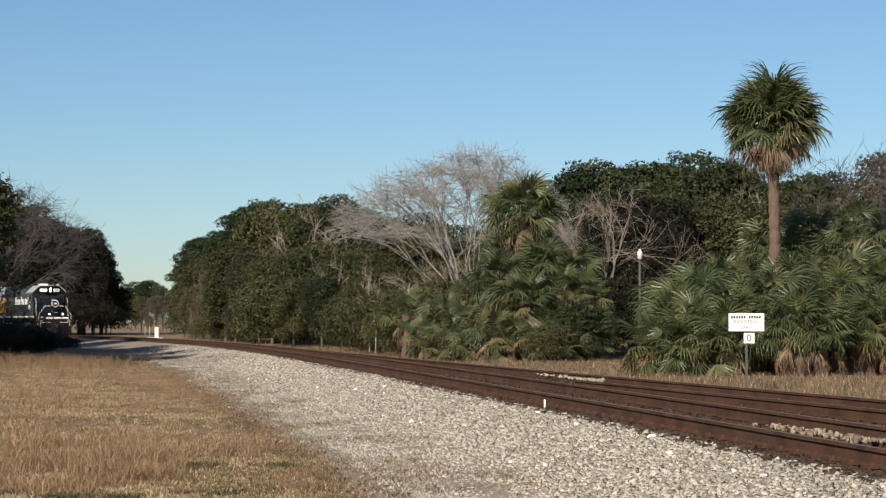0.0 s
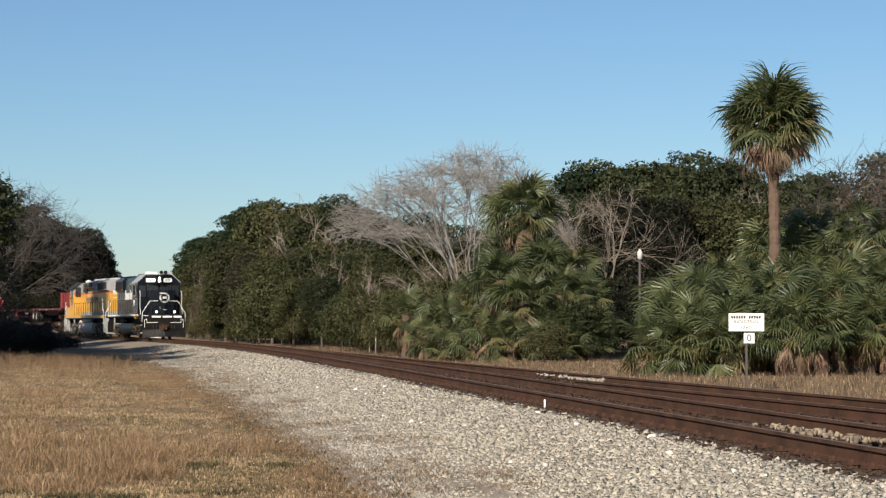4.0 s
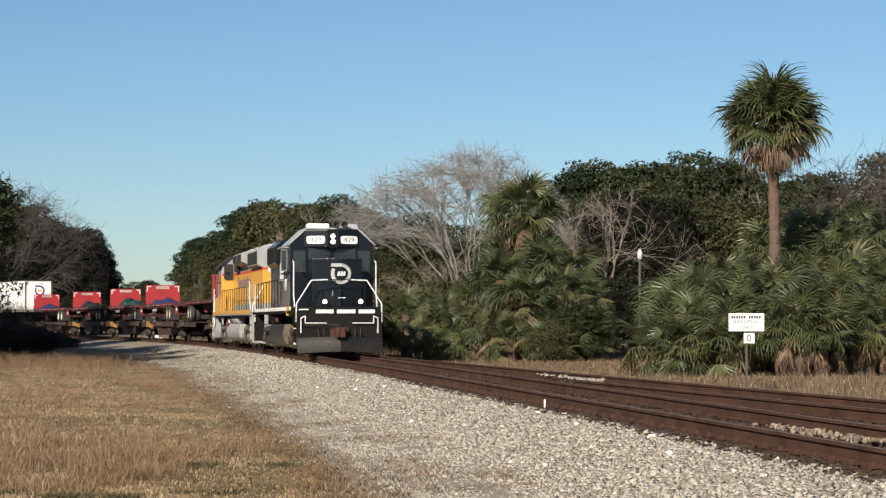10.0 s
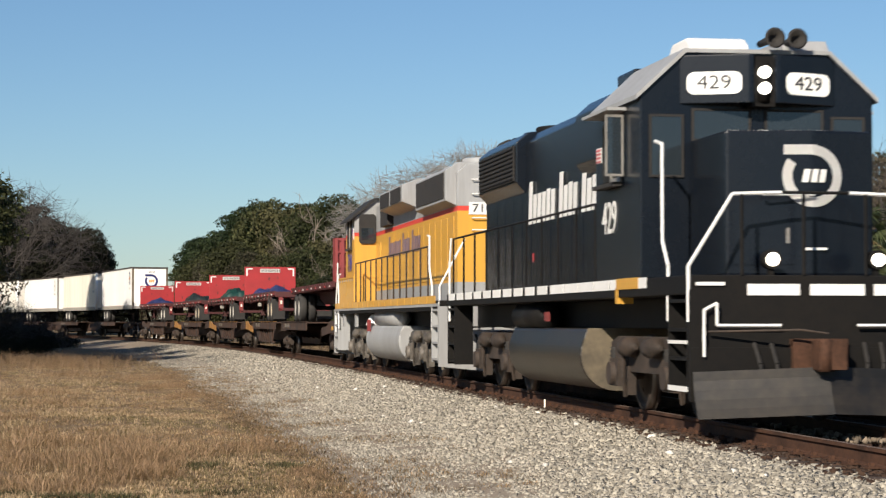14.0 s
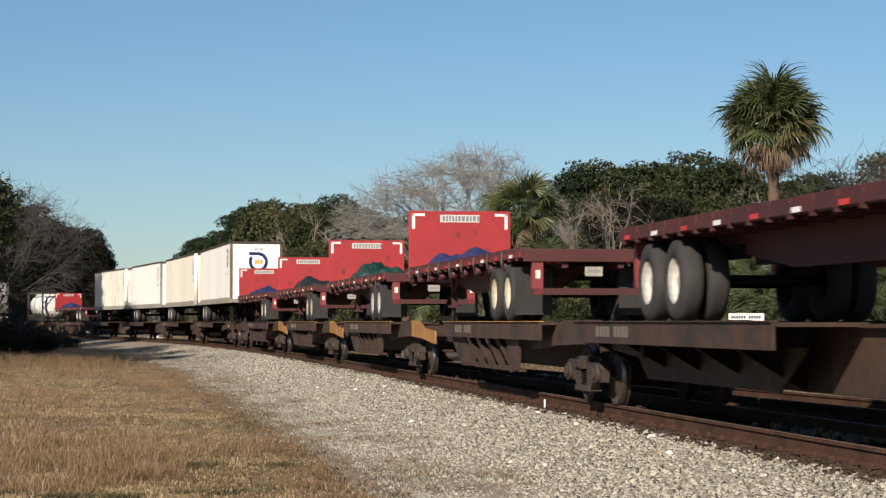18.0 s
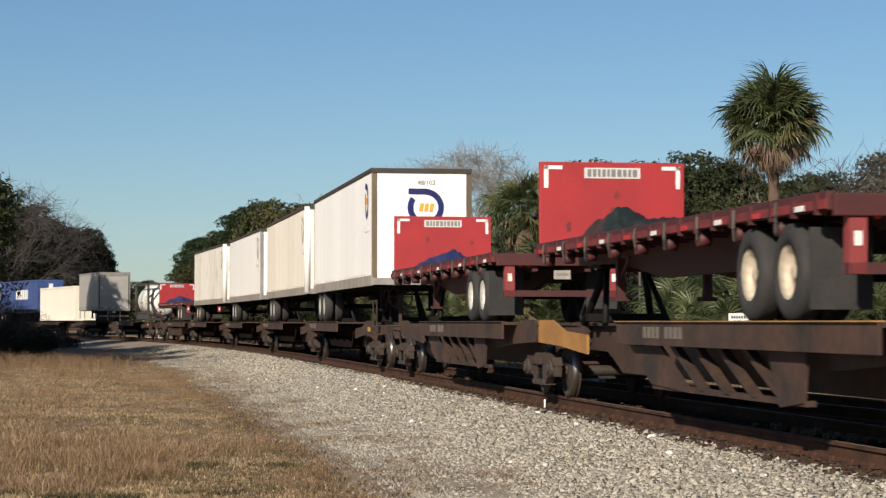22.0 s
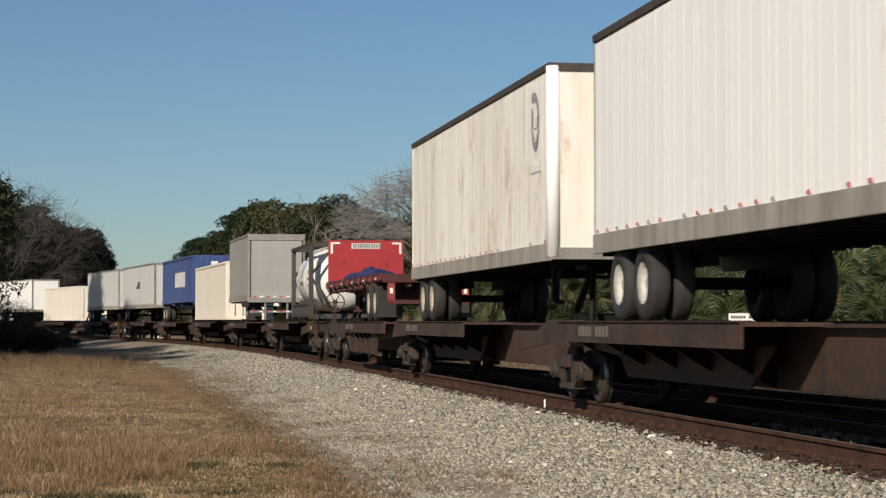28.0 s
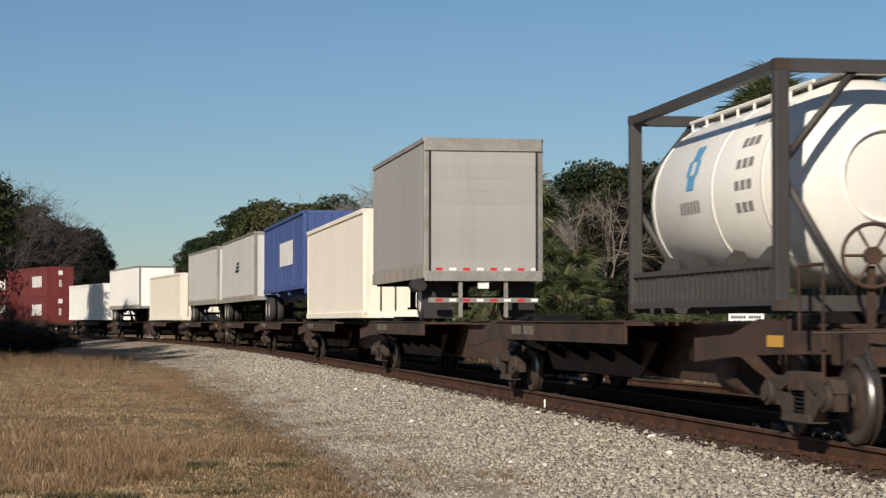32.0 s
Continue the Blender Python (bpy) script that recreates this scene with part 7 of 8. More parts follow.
def palm(name, x, y, trunk_h, trunk_r, n, scale, seed, dead=10, label="", group="palms", lean=(0, 0), up=80, down=-35, hang=-38, turn=0.7):
    """A fan palm; its fronds ring the top, old ones hang brown below."""
    rng = random.Random(seed)
    gz = ground_at(x, y)
    root = tagged(new(name), label, "palm", group)
    root.location = (x, y, gz)
    if trunk_h > 0.3:
        bm = bmesh.new()
        rings = max(6, int(trunk_h / 0.22))
        prev = None
        for i in range(rings + 1):
            h = trunk_h * i / rings - (0.3 if i == 0 else 0)
            rr = trunk_r * (1.25 - 0.3 * min(1, i / 4)) * (1.05 if i % 2 else 0.95) * (1.18 if h > trunk_h * 0.86 else 1.0)
            ring = [bm.verts.new((lean[0] * h + rr * math.cos(k * 0.5236) * rng.uniform(0.93, 1.07), lean[1] * h + rr * math.sin(k * 0.5236) * rng.uniform(0.93, 1.07), h)) for k in range(12)]
            if prev:
                for k in range(12):
                    bm.faces.new((prev[k], prev[(k + 1) % 12], ring[(k + 1) % 12], ring[k]))
            prev = ring
        bm.faces.new(prev)
        part("trunk", bm, M["palm_bark"], root, "ringed grey-brown palm trunk")
    top = Vector((lean[0] * trunk_h, lean[1] * trunk_h, trunk_h))
    for i in range(n + dead):
        old = i >= n
        f = (i + 0.5) / n
        if old:
            el = rng.uniform(-84, hang)
            me = rng.choice(FRONDS["dead"])
        else:
            el = math.degrees(math.asin(math.sin(radians(up)) + (math.sin(radians(down)) - math.sin(radians(up))) * f)) + rng.uniform(-9, 9)
            me = rng.choice(FRONDS["green"]) if rng.random() < (0.93 if f < turn else 0.5) else rng.choice(FRONDS["yellow"])
        az = i * 137.5 + rng.uniform(-15, 15)
        o = new("dead_frond" if old else "frond", me)
        s = scale * rng.uniform(0.85, 1.15) * (1.15 if old else 1.0)
        o.matrix_basis = Matrix.Translation(top + Vector((0, 0, -0.35 * trunk_r * (2 if old else 0)))) @ pose(0, 0, 0, 0, 0, az) @ pose(0, 0, 0, rng.uniform(-35, 35), -el, 0) @ Matrix.Diagonal((s, s, s, 1))
        o.parent = root
    return root


def put(kind, x, y, turn, sc, zs=1.0, label=""):
    o = copy_thing(kind, Matrix.Translation((x, y, ground_at(x, y))) @ pose(0, 0, 0, 0, 0, turn) @ Matrix.Diagonal((sc, sc, sc * zs, 1)))
    o.matrix_basis = Matrix.Translation((x, y, ground_at(x, y))) @ pose(0, 0, 0, 0, 0, turn) @ Matrix.Diagonal((sc, sc, sc * zs, 1))
    return o


def blades(name, X, Y, Z, length, width, lean, material, label, rng, category="grass"):
    n = len(X)
    a = rng.random(n) * 6.283
    b = rng.random(n) * 6.283
    L = length * (0.5 + 0.8 * rng.random(n))
    W = width * (0.6 + 0.8 * rng.random(n))
    bend = lean * rng.random(n)
    ca, sa, cb, sb = np.cos(a), np.sin(a), np.cos(b), np.sin(b)
    p0 = np.stack([X - ca * W, Y - sa * W, Z - 0.02], 1)
    p1 = np.stack([X + ca * W, Y + sa * W, Z - 0.02], 1)
    mx, my = X + cb * L * bend * 0.35, Y + sb * L * bend * 0.35
    p2 = np.stack([mx + ca * W * 0.7, my + sa * W * 0.7, Z + L * 0.6], 1)
    p3 = np.stack([mx - ca * W * 0.7, my - sa * W * 0.7, Z + L * 0.6], 1)
    p4 = np.stack([X + cb * L * bend, Y + sb * L * bend, Z + L * (1 - 0.3 * bend)], 1)
    V = np.stack([p0, p1, p2, p3, p4], 1).reshape(-1, 3)
    i = np.arange(n)[:, None] * 5
    F = np.concatenate([i + np.array([[0, 1, 2]]), i + np.array([[0, 2, 3]]), i + np.array([[3, 2, 4]])])
    return tagged(new(name, raw(name, V, F, material)), label, category, kind="stuff")


def scatter(n, x_of, y0, y1, rng, power=1.0):
    Y = y0 + (y1 - y0) * rng.random(n) ** power
    lo, hi = x_of(Y)
    X = lo + (hi - lo) * rng.random(n)
    return X, Y


def surf(X, Y):
    lat, along = line_distance(X, Y)
    rough = np.array([noise.noise((x * 0.35, y * 0.35, 0)) for x, y in zip(X, Y)])
    return ground_z(lat) + rough * 0.05 * (np.abs(lat) > 5.5), lat, along


def tufts(name, X, Y, Z, per, length, width, spread, lean, material, label, rng):
    """Blades that fan out from many small tufts; length is given for each tuft."""
    n = len(X)
    k = np.repeat(np.arange(n), per)
    a = rng.random(len(k)) * 6.283
    r = spread * np.sqrt(rng.random(len(k)))
    ox, oy = np.cos(a), np.sin(a)
    L = length[k] * (0.45 + 0.8 * rng.random(len(k)))
    W = width * (0.6 + 0.8 * rng.random(len(k)))
    out = lean * (0.15 + rng.random(len(k)))
    bx, by = X[k] + ox * r, Y[k] + oy * r
    t = a + 1.3 + rng.normal(size=len(k)) * 0.8
    cx, cy = np.cos(t) * W, np.sin(t) * W
    z = Z[k]
    p0 = np.stack([bx, by, z - 0.015], 1)
    mx, my, mz = bx + ox * L * out * 0.4, by + oy * L * out * 0.4, z + L * 0.55
    p1 = np.stack([mx + cx, my + cy, mz], 1)
    p2 = np.stack([mx - cx, my - cy, mz], 1)
    p3 = np.stack([bx + ox * L * out, by + oy * L * out, z + L * (1 - 0.35 * np.minimum(out, 1.6))], 1)
    V = np.stack([p0, p1, p3, p2], 1).reshape(-1, 3)
    F = np.arange(len(V)).reshape(-1, 4)
    return tagged(new(name, raw(name, V, F, material)), label, "grass", kind="stuff")


def build_grass():
    rng = np.random.default_rng(8)
    noise2 = lambda X, Y, f, o: np.array([noise.noise((x * f, y * f, o)) for x, y in zip(X, Y)])
    # the mown field on the inner side: short tufts of four kinds in patches
    X, Y = scatter(74000, lambda y: (-0.235 * y - 0.5, 0.02 * y + 0.6), 16, 92, rng, 1.6)
    Z, lat, along = surf(X, Y)
    e = np.array([edge(v) for v in along])
    keep = (lat > e - 0.1 - 1.2 * rng.random(len(X)) ** 3) & (lat < 70)
    X, Y, Z, lat, e = X[keep], Y[keep], Z[keep], lat[keep], e[keep]
    big = noise2(X, Y, 0.28, 1)
    mid = noise2(X, Y, 0.9, 4)
    pick = rng.random(len(X))
    strip = np.clip((lat - e - 0.4) / 2.6, 0, 1)          # the strip beside the ballast is worn short
    bare = (mid + 0.5 * noise2(X, Y, 2.2, 8) > 0.32) & (pick < 0.75)
    green = ~bare & (big + 0.25 * mid + 0.2 * (1 - strip) > 0.22) & (pick < 0.5)
    russet = ~bare & ~green & (mid - 0.3 * big > 0.08) & (pick < 0.5)
    dull = ~bare & ~green & ~russet & (pick > 0.86)
    tan = ~bare & ~green & ~russet & ~dull
    rough = np.clip(noise2(X, Y, 1.6, 12) - 0.05, 0, 0.5) * 2
    tallness = 0.04 + 0.05 * strip * np.clip(0.6 + big - 0.6 * mid, 0, 1.4) + 0.07 * rough * strip
    for sel, name, per, mul, m, label in ((tan, "dry_grass", 6, 1.0, "grass_tan", "short dry tan grass on the field"), (russet, "russet_grass", 7, 1.25, "grass_red", "russet tufts among the short dry grass"),
                                          (green, "green_grass", 6, 0.7, "grass_green", "patches of short olive-green grass on the field"), (dull, "dead_grass", 5, 0.9, "grass_dull", "dull brown dead grass among the dry grass")):
        tufts(name, X[sel], Y[sel], Z[sel], per, tallness[sel] * mul, 0.0042, 0.05, 1.5, M[m], label, rng)
    # dead weeds and litter on the foot of the ballast
    s3 = -3 + 60 * rng.random(5200) ** 1.2
    l3 = np.array([edge(v) for v in s3]) + 0.5 - 2.3 * rng.random(len(s3)) ** 1.3
    X3, Y3, _ = track(s3, l3)
    k3 = noise2(X3, Y3, 0.7, 2) + 0.25 * (l3 > 5.0) > 0.05
    Z3 = np.interp(l3, [0, 0.95, 1.9, 4.2, 5.0, 6.5], [-0.2, -0.22, -0.25, -0.50, -0.53, -0.56]) + 0.02
    low = rng.random(len(X3)) < 0.55
    for sel, name, m, label in ((k3 & low, "dead_weeds", "grass_dull", "short dead weeds on the foot of the ballast"), (k3 & ~low, "russet_weeds", "grass_red", "russet weeds along the edge of the ballast")):
        tufts(name, X3[sel], Y3[sel], Z3[sel], 7, np.full(int(sel.sum()), 0.055), 0.004, 0.06, 2.0, M[m], label, rng)
    # taller reddish bunches: (x, y, half spreads, tufts, height)
    bx, by, bl = [], [], []
    for cx, cy, rx, ry, n, L in ((-3.75, 24.6, 0.5, 1.5, 380, 0.3), (-3.5, 22.6, 0.45, 0.8, 200, 0.24), (-4.9, 24.6, 0.6, 1.4, 220, 0.22), (-5.6, 27.5, 0.6, 1.6, 200, 0.22), (-3.0, 27.0, 0.6, 1.5, 120, 0.15), (-4.6, 29.0, 0.9, 1.6, 160, 0.18),
                                 (-4.1, 21.0, 0.5, 0.6, 130, 0.2), (-16.2, 82, 3.2, 4, 700, 0.5), (-13.6, 74, 2.2, 3, 300, 0.36), (-11.6, 64, 1.6, 3, 160, 0.24), (-8.9, 61, 0.9, 4.0, 200, 0.2), (-7.3, 53.5, 0.5, 3.0, 160, 0.2), (-5.9, 47, 0.5, 2.0, 110, 0.16),
                                 (-6.4, 31, 0.5, 1, 90, 0.16), (-7.6, 35, 0.6, 1, 90, 0.18), (-8.2, 42, 0.7, 1.4, 90, 0.18), (-9.6, 48, 0.8, 2.2, 110, 0.2), (-0.9, 19.8, 0.5, 0.6, 90, 0.1), (-1.5, 22.6, 0.3, 1.6, 110, 0.1), (-2.6, 29.0, 0.4, 2.0, 100, 0.12)):
        bx.append(cx + rng.normal(size=n) * rx * 0.6)
        by.append(cy + rng.normal(size=n) * ry * 0.6)
        bl.append(np.full(n, L) * (0.5 + 0.8 * rng.random(n)))
    X, Y, Ls = np.concatenate(bx), np.concatenate(by), np.concatenate(bl)
    Z, lat, along = surf(X, Y)
    tufts("tall_dry_grass", X, Y, Z, 12, Ls, 0.003, 0.07, 1.15, M["grass_red"], "tall reddish-brown dry grass bunches", rng)
    # low dark weeds
    X, Y = [], []
    for cx, cy, rx, ry, n in ((-3.6, 19.9, 0.35, 0.25, 60), (-3.1, 19.7, 0.2, 0.2, 40), (-1.9, 24.4, 0.2, 0.3, 40), (-3.12, 48.0, 0.05, 0.1, 10), (-2.2, 20.4, 0.5, 0.3, 40), (-4.3, 20.2, 0.3, 0.3, 40), (-2.9, 24.2, 0.18, 0.3, 40)):
        X.append(cx + rng.normal(size=n) * rx * 0.6)
        Y.append(cy + rng.normal(size=n) * ry * 0.6)
    X, Y = np.concatenate(X), np.concatenate(Y)
    Z, lat, along = surf(X, Y)
    tufts("dark_weeds", X, Y, Z + np.where(lat < 5, 0.06, 0.0), 9, np.full(len(X), 0.1), 0.0045, 0.09, 1.4, M["weed"], "low dark green weeds in the dry grass", rng)
    # rough grass between the lead and the palms
    s = 2 + 108 * rng.random(60000)
    off = branch(s)
    l2 = -(off + 2.6 + 8.5 * rng.random(len(s)) ** 1.2)
    X, Y, _ = track(s, l2)
    Z = ground_z(l2)
    half = rng.random(len(s)) < 0.25
    blades("verge_grass", X[half], Y[half], Z[half], 0.13, 0.005, 1.3, M["grass_tan"], "rough dry grass along the far side of the track", rng)
    blades("verge_weeds", X[~half], Y[~half], Z[~half], 0.18, 0.006, 1.3, M["grass_dull"], "dull brown dry weeds along the far side of the track", rng)


def build_woods():
    kinds = {
        "oak": tree_kind("broadleaf_tree", 10, 8.0, 41, "leaf_oak", label="dark green evergreen oak in the wood behind the track"),
        "oak_b": tree_kind("broadleaf_tree", 9, 7.0, 42, "leaf_olive", clumps=26, low=0.06, tidy=0.6, label="olive-brown evergreen oak in the wood behind the track"),
        "pine": tree_kind("broadleaf_tree", 12, 7.6, 43, "leaf_pine", clumps=24, low=0.36, flat=0.66, puff=(0.11, 0.2), tidy=0.4, label="tall deep green tree in the wood behind the track"),
        "dull": tree_kind("broadleaf_tree", 9, 6.8, 44, "leaf_dull", clumps=30, per=400, size=0.1, low=0.04, tidy=0.8, label="dull grey-green thin-leaved tree by the track"),
        "shrub": tree_kind("shrub", 3.0, 4.2, 45, "leaf_olive", clumps=20, per=420, size=0.07, trunk=0.05, low=0.0, tidy=0.8, label="dense olive shrub at the edge of the wood"),
        "shrub_b": tree_kind("shrub", 3.2, 3.8, 46, "leaf_oak", clumps=20, per=420, size=0.07, trunk=0.05, low=0.0, tidy=0.7, label="dense dark green shrub at the edge of the wood"),
        # dark and brush: near-black leaves that stand for shade on them
        "dark": tree_kind("broadleaf_tree", 10, 7.5, 47, "leaf_shade", clumps=24, per=560, low=0.08, label="tree in the shaded wood, shade put into its leaf colour"),
        "brush": tree_kind("shrub", 3.0, 4.4, 48, "leaf_shade", clumps=22, per=280, size=0.07, trunk=0.05, low=0.0, tidy=1.0, label="brush beside the ballast bank, shade put into its leaf colour"),
        "bare": bare_kind("bare_tree", 9.9, 12.2, 51, label="leafless wide tree with pale grey branches", mains=16, kids=(8, 8, 8), trunk=0.14, twig=0.0098, wide=-0.06, low_bias=1.1, sway=-0.4, belt=0.6),
        "bare_dark": bare_kind("bare_tree", 9.0, 9.5, 54, label="dark leafless tree at the edge of the wood", mains=11, kids=(6, 6, 4), bark="dark_twigs"),
        "bare_low": bare_kind("bare_tree", 7.0, 8.4, 52, label="leafless tangled tree with drooping branches", mains=10, kids=(6, 5, 4), wide=-0.6, bark="brown_twigs"),
        "sapling": bare_kind("bare_sapling", 5.0, 2.4, 53, label="leafless pale sapling at the edge of the wood", mains=5, kids=(4, 4, 3), trunk=0.05, fork=0.25, bark="brown_twigs"),
    }
    tall = {"oak": 10, "oak_b": 9, "pine": 12, "dull": 9, "shrub": 3, "shrub_b": 3.2, "dark": 10, "brush": 3}
    for i, k in enumerate(kinds.values()):
        k.location = (-40 + 13 * i, -60, -0.5)
    rng = random.Random(5)
    # (bearing, distance, kind, height of the tree)
    rows = [
        # the far gap
        (-0.1561, 430, "pine", 8.9), (-0.1511, 420, "oak", 9.7), (-0.1450, 400, "pine", 9.9), (-0.1378, 360, "oak", 8.0), (-0.1483, 300, "oak_b", 5.5), (-0.1411, 280, "dull", 5.8), (-0.1533, 330, "dark", 5.3),
        # the outer side of the curve
        (-0.1244, 260, "pine", 9.8), (-0.1206, 252, "pine", 11.2), (-0.1172, 242, "pine", 11.7), (-0.1186, 236, "pine", 12.0), (-0.1106, 226, "pine", 11.9), (-0.1047, 216, "oak", 11.6), (-0.1272, 205, "oak_b", 5.5), (-0.1217, 195, "dull", 6.7),
        (-0.1183, 188, "oak_b", 7.5), (-0.1100, 182, "dull", 8.1), (-0.1233, 180, "shrub", 3.2), (-0.1219, 176, "oak_b", 4.7), (-0.1144, 172, "dull", 5.3),
        (-0.0989, 172, "pine", 11.4), (-0.0911, 166, "pine", 11.8), (-0.0822, 162, "oak", 11.5), (-0.0733, 158, "oak_b", 11.1), (-0.0661, 155, "dull", 10.4), (-0.0550, 152, "oak", 11.1), (-0.0478, 152, "oak", 10.5), (-0.0400, 156, "pine", 10.0),
        (-0.0339, 162, "pine", 9.6), (-0.0228, 172, "oak", 10.7), (-0.0261, 150, "oak_b", 7.5), (-0.1017, 152, "oak_b", 7.8), (-0.0928, 145, "dull", 7.1), (-0.0839, 140, "oak_b", 6.6), (-0.0756, 142, "dull", 7.2), (-0.0664, 138, "oak", 6.5),
        (-0.0578, 140, "oak_b", 7.3), (-0.0494, 136, "oak", 6.2), (-0.0417, 138, "oak", 6.5), (-0.0344, 132, "oak_b", 5.8), (-0.0272, 128, "oak_b", 5.1), (-0.1067, 160, "oak_b", 6.6), (-0.0900, 128, "shrub_b", 4.7), (-0.0733, 124, "oak_b", 4.4),
        (-0.0594, 120, "oak", 4.2), (-0.0456, 116, "oak_b", 3.8),
        # behind the bare trees and the palms
        (-0.0136, 152, "oak", 9.8), (-0.0039, 150, "oak_b", 9.2), (0.0078, 150, "oak", 8.5), (0.0183, 150, "oak_b", 8.8), (0.0300, 146, "oak", 8.4), (0.0433, 150, "oak", 8.6), (0.0558, 148, "oak_b", 10.1),
        (0.0642, 150, "oak", 12.7), (0.0725, 146, "pine", 12.8), (0.0811, 148, "oak", 13.3), (0.0906, 146, "pine", 13.4), (0.1003, 144, "oak", 12.7), (0.1086, 146, "oak_b", 13.1), (0.1169, 148, "dull", 13.9), (0.1267, 144, "oak", 13.3),
        (0.1350, 140, "oak", 12.7), (0.1433, 146, "oak_b", 13.0), (0.1531, 140, "oak", 11.9), (0.1628, 142, "oak_b", 11.7), (0.1725, 138, "oak", 11.7), (0.1822, 140, "oak", 12.0), (0.1886, 140, "pine", 11.0), (0.1961, 142, "dull", 10.6),
        (0.2033, 140, "oak_b", 10.3), (0.2114, 138, "oak", 10.1), (0.2239, 138, "oak_b", 10.3), (0.1078, 116, "oak", 8.7), (0.1197, 112, "oak_b", 8.6), (0.1322, 114, "oak", 8.6),
        (0.1461, 112, "oak_b", 8.3), (0.1578, 112, "oak", 8.0), (0.1711, 110, "oak_b", 8.0), (0.1850, 112, "oak", 7.8), (0.1989, 108, "dull", 7.6), (0.2128, 108, "oak_b", 7.4), (0.2239, 104, "dull", 10.8), (0.2378, 112, "oak", 12.1),
        # the recess right of the palms, its shade painted with near-black leaves
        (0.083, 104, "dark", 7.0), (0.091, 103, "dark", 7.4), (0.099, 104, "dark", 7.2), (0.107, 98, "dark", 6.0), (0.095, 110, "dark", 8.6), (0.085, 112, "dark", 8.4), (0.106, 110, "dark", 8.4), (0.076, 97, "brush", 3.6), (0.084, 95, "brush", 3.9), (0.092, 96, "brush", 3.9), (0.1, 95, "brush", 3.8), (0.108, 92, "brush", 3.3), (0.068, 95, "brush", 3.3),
        # the shaded wood beyond the line; its shade is put into the leaf colour
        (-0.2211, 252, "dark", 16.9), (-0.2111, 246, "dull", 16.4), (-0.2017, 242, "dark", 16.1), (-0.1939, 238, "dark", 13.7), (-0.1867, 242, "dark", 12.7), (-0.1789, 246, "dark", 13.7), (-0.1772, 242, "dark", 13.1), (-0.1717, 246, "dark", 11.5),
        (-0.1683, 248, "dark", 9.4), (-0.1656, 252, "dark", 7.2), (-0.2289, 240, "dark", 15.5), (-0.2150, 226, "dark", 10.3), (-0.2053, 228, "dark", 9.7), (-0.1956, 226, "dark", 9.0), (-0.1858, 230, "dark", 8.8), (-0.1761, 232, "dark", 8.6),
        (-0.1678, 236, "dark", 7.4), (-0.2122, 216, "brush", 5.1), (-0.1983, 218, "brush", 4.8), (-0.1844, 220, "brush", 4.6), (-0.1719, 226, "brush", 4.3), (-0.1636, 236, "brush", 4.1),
    ]
    for b, y, k, h in rows:
        put(kinds[k], b * y, y, rng.uniform(0, 360), h / tall[k] * rng.uniform(0.98, 1.03))
    # trees out of sight on the inner side, which shade the far end of the bank
    for b, y, k, sc in (
        (-0.312, 76, "pine", 1.0), (-0.309, 84, "pine", 1.05), (-0.304, 93, "pine", 1.05), (-0.306, 103, "pine", 1.1), (-0.275, 68, "sapling", 2.2), (-0.268, 74, "sapling", 2.3), (-0.268, 80, "sapling", 2.3), (-0.264, 87, "sapling", 2.3), (-0.262, 94, "sapling", 2.3), (-0.26, 101, "sapling", 2.3), (-0.275, 84, "sapling", 2.6), (-0.272, 97, "sapling", 2.6),
        (-0.30, 78, "oak", 0.95), (-0.285, 92, "oak_b", 1.05), (-0.27, 104, "oak", 1.1), (-0.262, 118, "dull", 1.1), (-0.255, 132, "oak", 1.2), (-0.25, 148, "oak", 1.3), (-0.33, 100, "oak", 1.2), (-0.3, 125, "pine", 1.1), (-0.37, 195, "pine", 1.6), (-0.365, 180, "oak", 1.8), (-0.36, 165, "pine", 1.6), (-0.36, 150, "oak", 1.7), (-0.39, 212, "pine", 1.6), (-0.33, 145, "oak", 1.6), (-0.34, 172, "pine", 1.5), (-0.37, 205, "oak", 1.9), (-0.245, 92, "dull", 0.75), (-0.25, 84, "oak_b", 0.7),
        # more trees with the shade-dark leaf colour
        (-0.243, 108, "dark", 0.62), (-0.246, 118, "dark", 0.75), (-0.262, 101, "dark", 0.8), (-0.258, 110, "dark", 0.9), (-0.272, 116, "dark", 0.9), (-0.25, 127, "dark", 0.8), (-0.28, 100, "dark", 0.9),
    ):
        put(kinds[k], b * y, y, rng.uniform(0, 360), sc * 1.18)
    # shrubs at the foot of the wood along the outer side
    for i in range(56):
        s = 56 + i * 1.65
        lat = -(6.6 + rng.uniform(0, 1.6) + (1.5 if s < 75 else 0) + (1.6 if i % 2 else 0))
        x, y, _ = track(s, lat)
        put(kinds[rng.choice(("shrub", "shrub_b", "shrub"))], float(x), float(y), rng.uniform(0, 360), rng.uniform(0.5, 0.9) + (0.25 if i % 2 else 0), rng.uniform(0.8, 1.2))
    for i in range(7):
        s = 66 + i * 15
        x, y, _ = track(s, -(7.5 + rng.uniform(0, 2)))
        put(kinds["sapling"], float(x), float(y), rng.uniform(0, 360), rng.uniform(0.7, 1.25))
